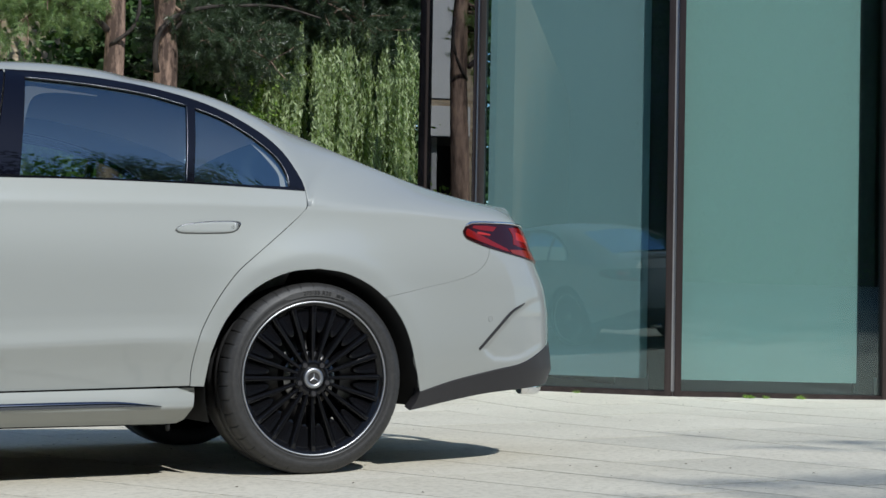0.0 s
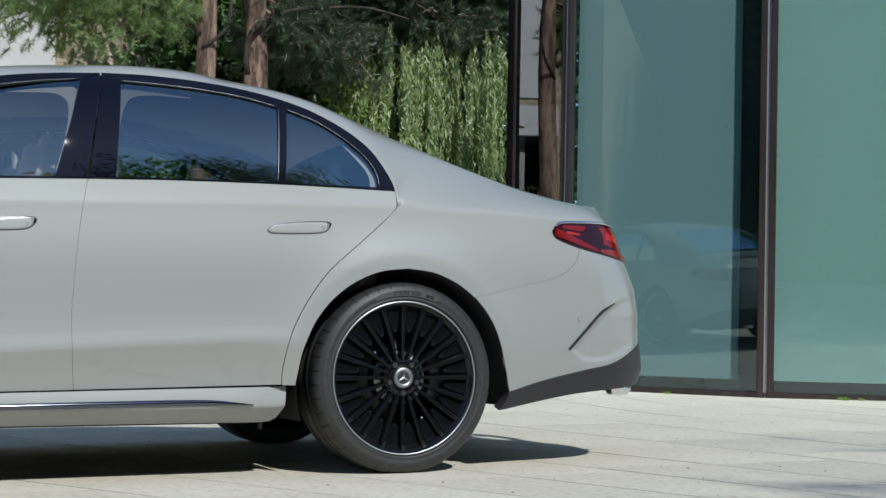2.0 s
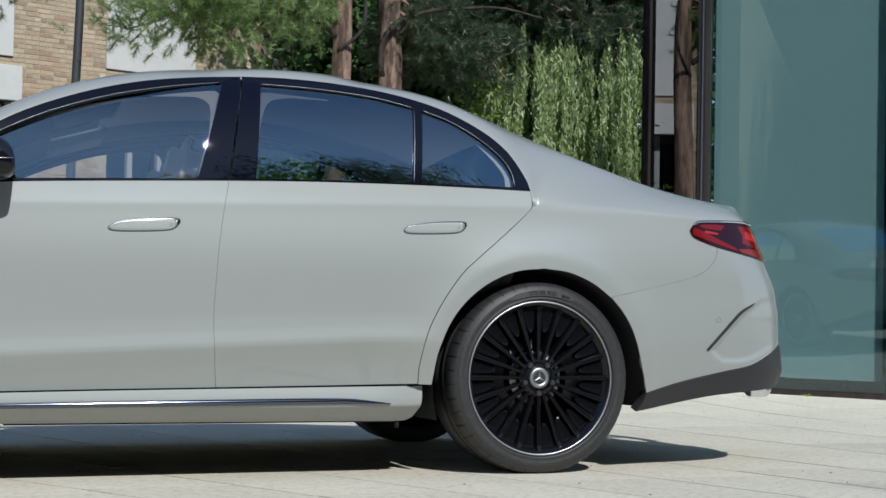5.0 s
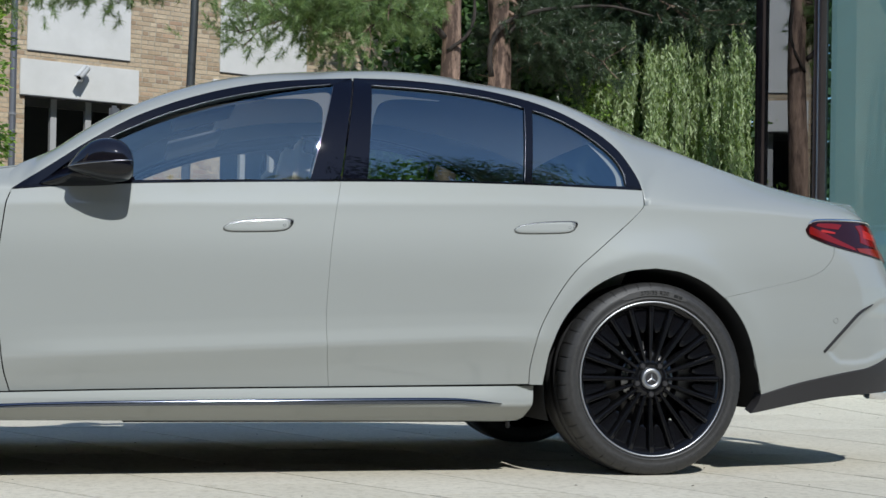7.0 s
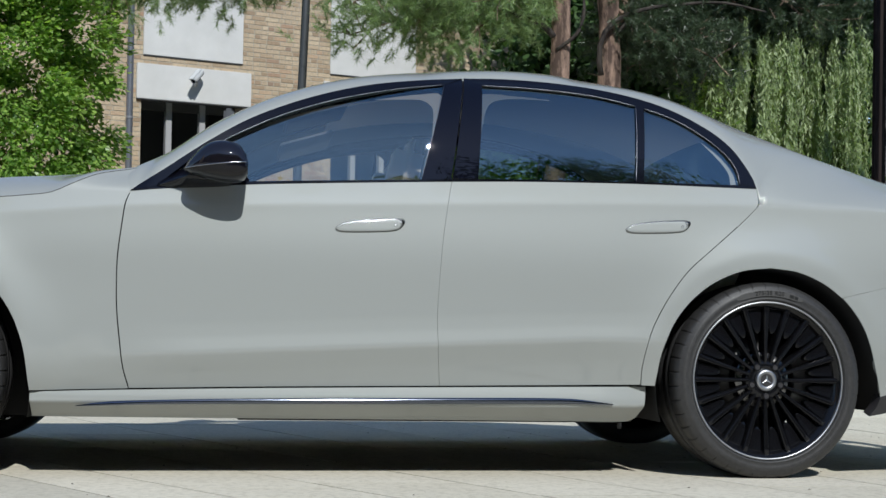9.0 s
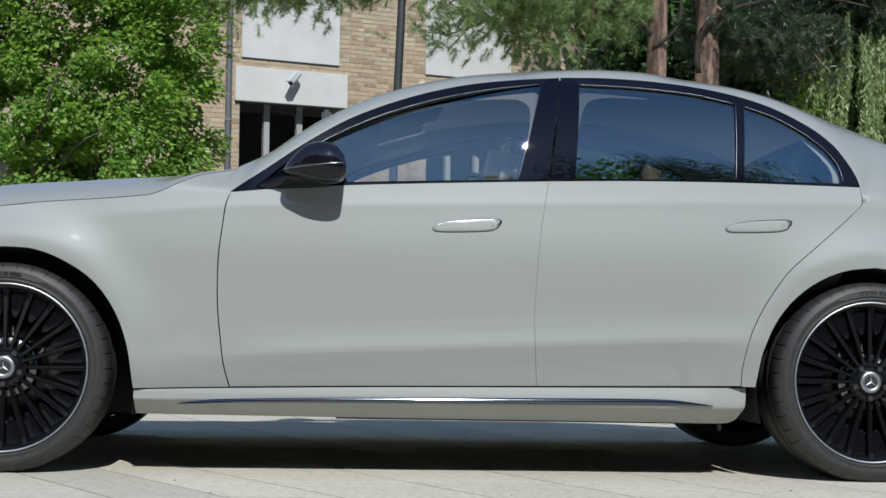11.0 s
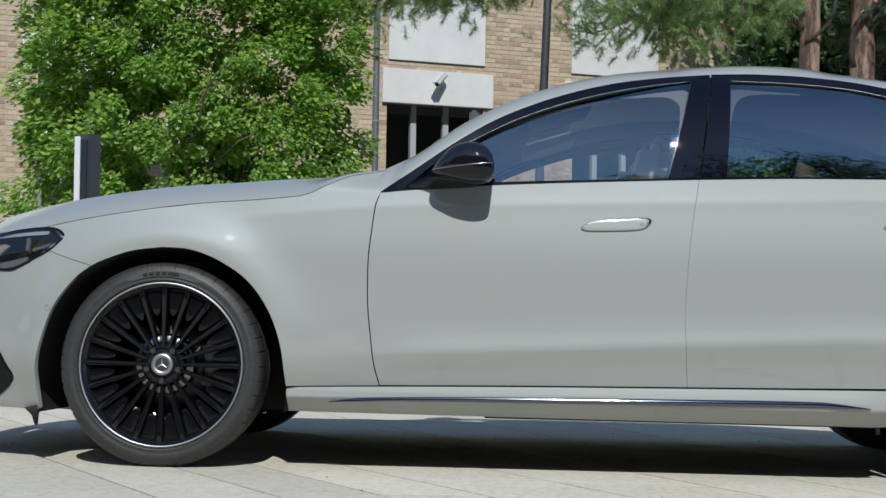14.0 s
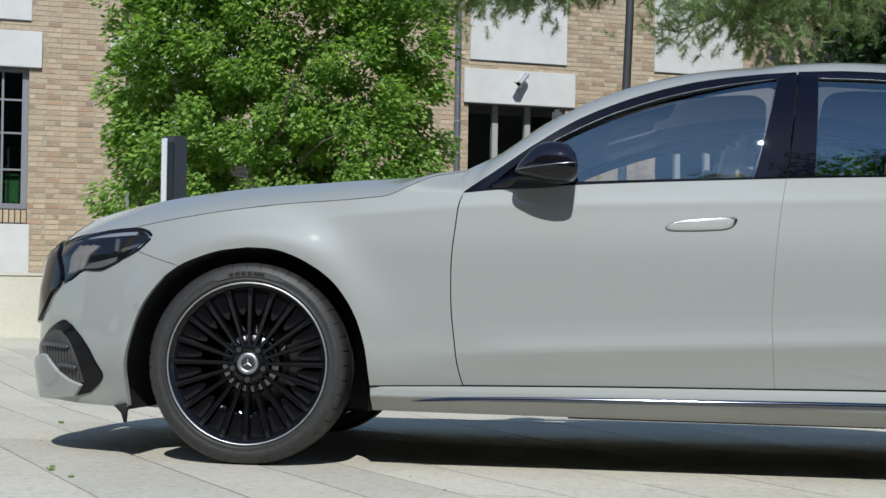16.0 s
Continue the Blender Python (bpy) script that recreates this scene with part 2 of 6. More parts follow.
def leaf_mesh(name, centres, sizes, shape, mat, gen, along=None, droop=0.0, flat=0.0, facing=None):
    """Many small leaves in one mesh. along: the way each leaf points; flat: how much the leaves lie level."""
    n, k = len(centres), len(shape)
    nrm = gen.normal(size=(n, 3)) * (0.38 if facing is not None else 1.0)
    if facing is not None:
        nrm = nrm + facing
    nrm[:, 2] = nrm[:, 2] * (1 - flat) + flat * 1.5
    nrm /= np.linalg.norm(nrm, axis=1)[:, None]
    d = gen.normal(size=(n, 3)) if along is None else along
    d = d + np.array([0, 0, -droop])
    d /= np.linalg.norm(d, axis=1)[:, None] + 1e-9
    u = np.cross(nrm, d)
    u /= np.linalg.norm(u, axis=1)[:, None] + 1e-9
    w = np.cross(u, d)
    sh = np.array(shape)
    curl = (sh[:, 1] ** 2 + sh[:, 0] ** 2) * -0.35
    pts = centres[:, None] + sizes[:, None, None] * (sh[None, :, :1] * u[:, None] + sh[None, :, 1:] * d[:, None] + curl[None, :, None] * w[:, None])
    me = bpy.data.meshes.new(name)
    me.vertices.add(n * k)
    me.vertices.foreach_set("co", pts.astype(np.float32).ravel())
    me.loops.add(n * k)
    me.loops.foreach_set("vertex_index", np.arange(n * k, dtype=np.int32))
    me.polygons.add(n)
    me.polygons.foreach_set("loop_start", np.arange(0, n * k, k, dtype=np.int32))
    me.update(calc_edges=True)
    me.materials.append(mat)
    return me


def clumps(gen, count, per, centre, radius, spread, hollow=0.35, square=1.0, ball=False):
    """Leaf places in loose clumps inside a rounded crown, denser towards its skin."""
    d = gen.normal(size=(count, 3))
    d /= np.linalg.norm(d, axis=1)[:, None]
    d = np.sign(d) * np.abs(d) ** square
    r = hollow + (1 - hollow) * gen.random(count) ** 0.6
    r *= np.clip(1 + 0.13 * gen.normal(size=count), 0.7, 1.12)
    c = np.array(centre) + d * r[:, None] * np.array(radius)
    if ball:
        # a loose lattice of clumps fills a rounded column, with some left out
        n = [max(2, round(2 * a / 0.37)) for a in radius]
        g = np.stack(np.meshgrid(*[np.arange(k) for k in n], indexing="ij"), -1).reshape(-1, 3)
        d = (g + 0.5 + gen.uniform(-0.55, 0.55, g.shape)) / np.array(n) * 2 - 1
        edge = np.hypot(np.abs(d[:, 0]) ** 2, np.abs(d[:, 1]) ** 2)
        d = d[(edge < 1.12 + 0.12 * gen.normal(size=len(d))) & (gen.random(len(d)) > 0.24)]
        c, count = np.array(centre) + d * np.array(radius), len(d)
    off = gen.normal(size=(count, per, 3))
    if ball:
        off /= np.linalg.norm(off, axis=2)[..., None]
        off *= gen.random((count, per, 1)) ** 0.4 * gen.uniform(0.6, 1.25, (count, 1, 1))
    return (c[:, None] + off * spread).reshape(-1, 3), (off * 0.5 + d[:, None] * 0.6).reshape(-1, 3)


def grow(tree, name, mat, start, way, length, radius, gen, depth, spread=0.6):
    """A stem or limb with side limbs, each a part of the tree."""
    pts, rad = [Vector(start)], [radius]
    d = Vector(way).normalized()
    for i in range(5):
        d = (d + Vector(gen.normal(size=3).tolist()) * 0.12).normalized()
        pts.append(pts[-1] + d * length / 5)
        rad.append(radius * (1 - 0.13 * (i + 1)))
    part(name, tube(bmesh.new(), pts, rad, 7 if depth else 5), mat, tree, "", True)
    if depth:
        for _ in range(3):
            i = int(gen.integers(2, 6))
            side = (d + Vector(gen.normal(size=3).tolist()) * spread).normalized()
            grow(tree, "limb", mat, pts[i], side, length * 0.5, rad[i] * 0.62, gen, depth - 1, spread)


def leafy_tree(name, label, base, centre, radius, count, per, size, shape, leaf, bark, seed, spread=0.16, stems=4, hollow=0.35, square=1.0, droop=0.2, rosette=False):
    gen = np.random.default_rng(seed)
    tree = thing(name, label, "tree")
    for i in range(stems):
        way = Vector((gen.normal() * 0.14, gen.normal() * 0.08, 1))
        grow(tree, "trunk", bark, Vector(base) + Vector((gen.normal() * 0.12, gen.normal() * 0.12, 0)), way, 0.8 * (centre[2] - base[2]), 0.055, gen, 1, 0.35)
    c, out = clumps(gen, count, per, centre, radius, spread, hollow, square, rosette)
    keep = c[:, 2] > base[2] + 0.15
    c, out = c[keep], out[keep]
    s = size * (0.7 + 0.6 * gen.random(len(c)))
    crown = new("crown", leaf_mesh("crown", c, s, shape, leaf, gen, out + gen.normal(size=out.shape) * 0.25 if rosette else None, droop, 0.25, out * 0.7 + np.array([0, -0.25, 0.45]) if rosette else out))
    crown.parent = tree
    crown["label"] = "dense leaves in loose clumps"
    return tree


LEAF = leaf_material("fresh_green_leaf", (0.10, 0.19, 0.040), (0.34, 0.47, 0.12), 0.45)
LEAF_DARK = leaf_material("deep_green_leaf", (0.03, 0.068, 0.02), (0.085, 0.165, 0.042), 0.25, 0.65)
WILLOW = leaf_material("willow_leaf", (0.21, 0.27, 0.135), (0.45, 0.53, 0.29), 0.35, 0.5)
PINE = leaf_material("pine_needle", (0.13, 0.20, 0.085), (0.34, 0.43, 0.21), 0.35)
# Darker copy of the needles; the canopy's shade is put into its colour.
PINE_SHADED = leaf_material("shaded_pine_needle", (0.034, 0.06, 0.03), (0.085, 0.12, 0.062), 0.1)
# Bark colour darkened so the bare limbs look less sunlit.
LIMB_BARK = bark_material("darkened_limb_bark", (0.022, 0.018, 0.015), (0.065, 0.053, 0.044))
BARK = bark_material("grey_bark", (0.05, 0.042, 0.032), (0.14, 0.12, 0.09))
PINE_BARK = bark_material("red_pine_bark", (0.07, 0.045, 0.034), (0.36, 0.245, 0.18), 7.0)

leafy_tree("field_maple", "broad green leafy tree before the brick wall", (-3.2, 16.1, -0.1), (-3.33, 15.9, 3.2), (1.95, 0.95, 3.3), 600, 250, 0.070, MAPLE, LEAF, BARK, 11, 0.25, 6, 0.25, 0.62, rosette=True)
leafy_tree("hedge_shrub", "low pale green shrub under the pines", (3.5, 16.5, -0.2), (3.5, 16.5, 1.5), (1.5, 0.7, 1.35), 110, 36, 0.09, OVAL, LEAF, BARK, 12, 0.14, 3)
for i, (x, y, rx, rz, cz) in enumerate(((1.2, 29.0, 3.6, 4.8, 4.4), (6.4, 22.0, 2.0, 4.8, 4.4), (8.4, 22.0, 2.8, 4.8, 4.4), (11.5, 18.5, 2.6, 4.5, 4.2), (6.9, 19.0, 2.2, 3.8, 3.4), (4.8, 20.6, 1.25, 4.2, 3.9), (7.7, 17.6, 1.5, 3.0, 2.6))):
    leafy_tree("woodland_tree", "dark leafy tree in the shaded grove", (x, y, -0.2), (x, y, cz), (rx, 1.6, rz), 560, 32, 0.16, OVAL, LEAF_DARK, BARK, 20 + i, 0.24, 3, 0.1, 0.8)
leafy_tree("green_shrub", "bright green shrub beside the willow", (5.5, 15.5, -0.2), (5.48, 15.3, 2.35), (0.32, 0.35, 1.0), 75, 44, 0.055, OVAL, LEAF, BARK, 31, 0.13, 3)

# weeping willow: long hanging switches with narrow leaves, gathered in locks
gen = np.random.default_rng(5)
willow = thing("weeping_willow", "weeping willow with long hanging pale green switches", "tree")
grow(willow, "trunk", BARK, (6.6, 15.9, -0.2), (0, 0.05, 1), 3.0, 0.15, gen, 1)
pts, way, sizes = [], [], []
for lock in range(56):
    a, rr = gen.uniform(0, 6.283), gen.random() ** 0.5
    lx, ly = 6.5 + 1.25 * rr * math.cos(a), 14.95 + 0.45 * rr * math.sin(a)
    top0 = 3.62 - 0.3 * rr ** 2 - 1.1 * gen.random() ** 2
    low0 = max(0.7, top0 - 1.0 - 1.8 * gen.random())
    lean = gen.normal(size=2) * 0.10
    for k in range(int(gen.integers(6, 12))):
        top, low = top0 + gen.normal() * 0.12, low0 + abs(gen.normal()) * 0.5
        if top - low < 0.4:
            continue
        m = int((top - low) / 0.015)
        t = np.linspace(0, 1, m)
        sway, off = gen.normal(size=2) * 0.06, gen.normal(size=2) * 0.05
        px = lx + off[0] * (0.3 + t) + (lean[0] + sway[0]) * t ** 0.7 + 0.022 * np.sin(t * 9 + lock) + 0.014 * gen.normal(size=m)
        py = ly + off[1] * (0.3 + t) + (lean[1] + sway[1]) * t ** 0.7 + 0.014 * gen.normal(size=m)
        pts.append(np.stack([px, py, top + (low - top) * t], 1))
        w_ = gen.normal(size=(m, 3)) * 0.45
        w_[:, 2] = -1
        way.append(w_)
        sizes.append(0.062 + 0.04 * gen.random(m))
crown = new("crown", leaf_mesh("crown", np.concatenate(pts), np.concatenate(sizes), ((0, -0.5), (0.125, -0.1), (0, 0.5), (-0.125, -0.1)), WILLOW, gen, np.concatenate(way)))
crown.parent = willow
crown["label"] = "hanging switches of narrow leaves"


def needle_sprays(gen, places, ways, needles, length, spread):
    """Bundles of needles round short twigs."""
    n = len(places)
    t = gen.random((n, needles))
    c = places[:, None] + ways[:, None] * (t[..., None] * 0.16)
    d = gen.normal(size=(n, needles, 3)) * spread + ways[:, None] * 0.9
    d /= np.linalg.norm(d, axis=2)[..., None]
    c = c + d * length * 0.5
    return c.reshape(-1, 3), d.reshape(-1, 3)


def pine_tree(label, base, top, trunk_r, limbs, seed, mat):
    """limbs: (height, way, length) of the main side limbs; sprays sit at their ends."""
    gen = np.random.default_rng(seed)
    tree = thing("pine_tree", label, "tree")
    bm = bmesh.new()
    b, t = Vector(base), Vector(top)
    path = [b.lerp(t, s) + Vector((math.sin(s * 9 + seed) * 0.07, 0, 0)) for s in np.linspace(0, 1, 14).tolist()]
    tube(bm, path, [trunk_r * (1.15 - 0.55 * s) for s in np.linspace(0, 1, 14).tolist()], 14)
    part("trunk", bm, PINE_BARK, tree, "reddish flaking trunk", True)
    places, ways = [], []
    for h, way, length, tufts in limbs:
        bm = bmesh.new()
        ends = []
        s = (h - b.z) / (t.z - b.z)
        start = b.lerp(t, s) + Vector((math.sin(s * 9 + seed) * 0.07, 0, 0))
        d = Vector(way).normalized()
        pts = [start]
        for i in range(9):
            d = (d + Vector(gen.normal(size=3).tolist()) * (0.10 if length < 1.5 else 0.045)).normalized()
            pts.append(pts[-1] + d * length / 9)
        tube(bm, pts, [max(0.008, trunk_r * 0.17 * (1 - i / 10)) for i in range(10)], 7)
        for _ in range(tufts):
            i = int(gen.integers(2 if length < 2.5 else 6, 10))
            twig = (d * 0.7 + Vector(gen.normal(size=3).tolist()) * 0.7).normalized()
            q = [pts[i]]
            for _ in range(3):
                twig = (twig + Vector(gen.normal(size=3).tolist()) * 0.2).normalized()
                q.append(q[-1] + twig * gen.uniform(0.06, 0.19))
                for _ in range(3):
                    places.append(q[-1] + Vector(gen.normal(size=3).tolist()) * 0.10)
                    ways.append((twig + Vector(gen.normal(size=3).tolist()) * 0.5).normalized())
            tube(bm, q, [0.009, 0.007, 0.005, 0.003], 4)
        part("limb", bm, PINE_BARK, tree, "", True)
    c, d = needle_sprays(gen, np.array(places), np.array(ways), 64, 0.08, 0.95)
    crown = new("crown", leaf_mesh("crown", c, 0.09 * (0.75 + 0.5 * gen.random(len(c))), ((-0.03, -0.5), (0.03, -0.5), (0, 0.5)), mat, gen, d))
    crown.parent = tree
    crown["label"] = "tufts of grey-green needles"
    return tree


gen = np.random.default_rng(77)


def reach(trunk, n, heights, lo, hi, tufts):
    """Limbs that start on the trunk and end somewhere in the box from lo to hi."""
    out = []
    for _ in range(n):
        h = float(gen.uniform(*heights))
        way = Vector([float(gen.uniform(a, b)) for a, b in zip(lo, hi)]) - Vector((*trunk, h))
        out.append((h, tuple(way), way.length, tufts))
    return out


def bare_limb(tree, pts, r0, r1):
    pts = [Vector(p) for p in curve_pts(pts, 16).tolist()]
    part("limb", tube(bmesh.new(), pts, [r0 + (r1 - r0) * k / 15 for k in range(16)], 8), LIMB_BARK, tree, "bare crooked limb", True)


def high_crown(tree, centre, radius, seed):
    """The upper crown above the lower limbs, out of view, added to shade the grove."""
    g = np.random.default_rng(seed)
    c, out_ = clumps(g, 300, 34, centre, radius, 0.30, 0.2)
    ob = new("high_crown", leaf_mesh("high_crown", c, 0.22 * (0.7 + 0.6 * g.random(len(c))), DIAMOND, PINE_SHADED, g, None, 0.0, 0.2, out_))
    ob.parent = tree
    ob["label"] = "unseen upper crown added to shade the grove"


pine = pine_tree("tall pine with reddish trunk and sunlit needle tufts", (3.50, 14.2, -0.2), (3.22, 14.2, 7.0), 0.115,
                 reach((3.4, 14.2), 11, (3.7, 4.6), (1.75, 13.7, 3.35), (2.55, 14.7, 4.0), 15) + reach((3.4, 14.2), 9, (4.6, 5.4), (-1.2, 15.6, 3.85), (0.3, 16.4, 4.25), 26) + reach((3.4, 14.2), 10, (3.6, 4.2), (1.15, 14.3, 3.25), (2.1, 15.0, 3.9), 14), 3, PINE)
bare_limb(pine, ((3.33, 14.15, 3.20), (3.20, 14.1, 3.31), (3.03, 14.1, 3.36), (2.86, 14.1, 3.44), (2.6, 14.1, 3.75)), 0.035, 0.02)
bare_limb(pine, ((3.36, 14.12, 3.05), (3.55, 14.0, 3.22), (3.62, 14.0, 3.45), (3.60, 14.0, 3.75)), 0.022, 0.015)
high_crown(pine, (2.6, 14.6, 6.3), (2.6, 1.7, 1.3), 61)
pine = pine_tree("tall pine with reddish trunk beside another", (4.00, 14.6, -0.2), (4.02, 14.6, 7.0), 0.14, reach((4.0, 14.6), 16, (4.0, 4.9), (4.9, 15.2, 3.75), (7.8, 16.2, 4.4), 26) + reach((4.0, 14.6), 7, (3.5, 4.0), (4.5, 14.8, 2.8), (5.3, 15.4, 3.5), 18) + reach((4.0, 14.6), 6, (4.4, 5.2), (4.8, 16.0, 3.9), (7.6, 16.8, 4.5), 22), 4, PINE_SHADED)
bare_limb(pine, ((3.94, 14.45, 2.85), (3.90, 14.4, 3.12), (4.02, 14.4, 3.40), (4.38, 14.4, 3.58), (4.83, 14.4, 3.66), (5.31, 14.4, 3.70), (5.8, 14.4, 3.62)), 0.034, 0.010)
bare_limb(pine, ((4.10, 14.5, 3.3), (4.25, 14.45, 3.52), (4.27, 14.4, 3.8)), 0.03, 0.02)
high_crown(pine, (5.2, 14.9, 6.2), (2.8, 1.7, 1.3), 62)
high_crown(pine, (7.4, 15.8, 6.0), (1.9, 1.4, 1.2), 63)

# trees behind the camera, seen mirrored in the glass; the tallest throws its crown's shadow beside the car
for i, (x, y, h, r) in enumerate(((-16.5, -12.5, 13.5, 3.0), (-12.0, -11.8, 14.6, 2.9), (-8.0, -12.6, 15.2, 2.7), (-4.4, -11.9, 11.6, 2.6), (-0.9, -12.6, 11.4, 2.5), (2.2, -12.3, 13.0, 2.2), (5.8, -12.4, 16.7, 2.5), (9.0, -12.2, 16.6, 2.6), (13.4, -12.0, 14.6, 2.7), (17.6, -12.4, 13.0, 3.0))):
    leafy_tree("street_tree", "dark leafy tree across the forecourt", (x, y, 0.5), (x, y, h * 0.52), (r, 1.5, h * 0.48), 470, 34, 0.25, DIAMOND, LEAF_DARK, BARK, 50 + i, 0.26, 2, 0.1, 0.75)
# Unseen wall added so the glass mirrors no sky between the trees.
sky_screen_wall = tagged(part("sky_screen_wall", box((-70, -14.6, -0.5), (40, -14.3, 13.0)), material("sky_screen_dark", (0.10, 0.11, 0.10), 0.85)), "unseen dark wall added behind the trees to screen the sky", "wall", kind="structure")

# ================================================================ the glazed building: flat panes set round a curve
JOINT_METAL = material("grey_joint", (0.40, 0.40, 0.41), 0.4, 0.6)
FRAME = material("bronze_frame", (0.055, 0.042, 0.040), 0.38, 0.6)
nzf = noise_tex(FRAME, coords(FRAME, (1, 1, 0.1)), 14, 3)
link(FRAME, ramp(FRAME, nzf.outputs[0], ((0.3, (0.040, 0.031, 0.030)), (0.75, (0.075, 0.058, 0.055)))).outputs[0], bsdf(FRAME).inputs["Base Color"])
PANE = thin_glass("facade_glass", (0.72, 0.83, 0.82), (0.9, 0.97, 1.0), 1.75)
SIDE_PANE = thin_glass("mirror_like_side_glass", (0.45, 0.5, 0.5), (0.95, 0.97, 1.0), 3.0)
BLIND = material("pale_blind", (0.27, 0.44, 0.40), 0.85)
nzb = noise_tex(BLIND, coords(BLIND, (6, 6, 0.15)), 3, 3)
link(BLIND, ramp(BLIND, nzb.outputs[0], ((0.2, (0.292, 0.386, 0.368)), (0.8, (0.303, 0.397, 0.378)))).outputs[0], bsdf(BLIND).inputs["Base Color"])
# Same blind; one bay's dimmer, bluer light is put into the colour.
BLIND_SHADED = material("shaded_pale_blind", (0.14, 0.21, 0.215), 0.85)
link(BLIND_SHADED, ramp(BLIND_SHADED, noise_tex(BLIND_SHADED, coords(BLIND_SHADED, (6, 6, 0.15)), 3, 3).outputs[0], ((0.2, (0.218, 0.283, 0.303)), (0.8, (0.232, 0.297, 0.317)))).outputs[0], bsdf(BLIND_SHADED).inputs["Base Color"])
# Near-black colour stands in for the shade inside rooms and bays.
DUSK = material("unlit_room_dark", (0.04, 0.045, 0.047), 0.8)
FLOOR_IN = material("inner_floor", (0.48, 0.51, 0.55), 0.4)
BASE_Z, TOP_Z = -0.235, 5.0
NODES = tuple((x * 1.026, y * 1.026) for x, y in ((5.400, 10.92), (5.426, 9.938), (6.618, 8.823), (8.060, 7.955), (9.72, 7.40), (11.45, 7.15), (13.2, 7.25)))
glasshouse = thing("glass_building", "curved glass building with bronze frames and pale green blinds", "building")
for i, (a, b) in enumerate(zip(NODES, NODES[1:])):
    pa, pb = Vector((*a, 0)), Vector((*b, 0))
    length = (pb - pa).length
    d = (pb - pa) / length
    back = Vector((-d.y, d.x, 0))
    if back.dot(pa) < 0:
        back = -back
    M = Matrix(((d.x, back.x, 0, pa.x), (d.y, back.y, 0, pa.y), (0, 0, 1, BASE_Z), (0, 0, 0, 1)))
    H = TOP_Z - BASE_Z
    bay = part("window_bay", box((0.0, 0.05, 0.0), (length, 0.075, 0.045), 0.004, M), FRAME, glasshouse, "tall glazed bay")
    bm = bmesh.new()
    add_box(bm, (0.055, 0.020, 0.045), (length - 0.055, 0.028, H))
    pane = part("pane", bmesh.ops.transform(bm, matrix=M, verts=bm.verts) or bm, PANE if i else SIDE_PANE, bay, "tall tinted glass pane")
    pane.visible_shadow = False
    part("sill_rail", box((0.0, -0.03, 0.0), (length, 0.05, 0.048), 0.006, M), FRAME, bay, "dark bronze bottom rail")
    if i:
        part("blind", box((0.06, 0.16, 0.13), (length - (0.235 if i == 1 else 0.115), 0.165, H), 0, M), BLIND_SHADED if i == 1 else BLIND, bay, "pale roller blind, this bay's bluer shade put into its colour" if i == 1 else "pale green roller blind")
    part("inner_floor", box((-0.1, 0.10, 0.01), (length + 0.1, 2.2, 0.03), 0, M), FLOOR_IN, bay)
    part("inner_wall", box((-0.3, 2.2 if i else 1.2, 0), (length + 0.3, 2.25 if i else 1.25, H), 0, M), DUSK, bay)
for i, a in enumerate(NODES):
    pa = Vector((*a, 0))
    prev = Vector((*NODES[max(0, i - 1)], 0))
    nxt = Vector((*NODES[min(len(NODES) - 1, i + 1)], 0))
    d = (nxt - prev).normalized()
    back = Vector((-d.y, d.x, 0))
    if back.dot(pa) < 0:
        back = -back
    M = Matrix(((d.x, back.x, 0, pa.x), (d.y, back.y, 0, pa.y), (0, 0, 1, BASE_Z), (0, 0, 0, 1)))
    H = TOP_Z - BASE_Z
    w = 1.0 if i > 1 else 0.5 if i else 0.35
    post = part("mullion", box((-0.068 * w, -0.035, 0), (-0.014, 0.09, H), 0.005, M), FRAME, glasshouse, "dark bronze mullion")
    part("mullion_half", box((0.014, -0.035, 0), (0.068 * w, 0.09, H), 0.005, M), FRAME, post)
    part("joint_strip", box((-0.014, -0.012, 0), (0.014, 0.08, H), 0.0, M), JOINT_METAL, post, "grey joint strip")
    # Near-black strip stands in for the unlit gap beside the blind.
    if i > 1:
        part("blind_gap_strip", box((-0.20, 0.17, 0), (-0.06, 0.30, H), 0.01, M), DUSK, glasshouse, "near-black strip standing in for the unlit gap between blinds")
bm = bmesh.new()
vs_ = [bm.verts.new((x, y, TOP_Z)) for x, y in NODES] + [bm.verts.new((x, y, TOP_Z)) for x, y in ((16, 11), (12, 12.3))]
bm.faces.new(vs_)
part("roof_slab", bm, FRAME, glasshouse, "flat roof edge")

# ================================================================ the brick building
WALL = Matrix(((.918, -.397, 0, -7.294), (.397, .918, 0, 19.667), (0, 0, 1, 0), (0, 0, 0, 1)))
MORTAR = stone_material("sandy_mortar", (0.40, 0.355, 0.275), (0.49, 0.435, 0.345))
PLASTER = material("white_render", (0.78, 0.78, 0.76), 0.75)
nzp = noise_tex(PLASTER, coords(PLASTER), 2.2, 5, 0.6)
link(PLASTER, ramp(PLASTER, nzp.outputs[0], ((0.3, (0.56, 0.555, 0.53)), (0.7, (0.64, 0.635, 0.61)))).outputs[0], bsdf(PLASTER).inputs["Base Color"])
bump(PLASTER, nzp.outputs[0], 0.15, 0.01)


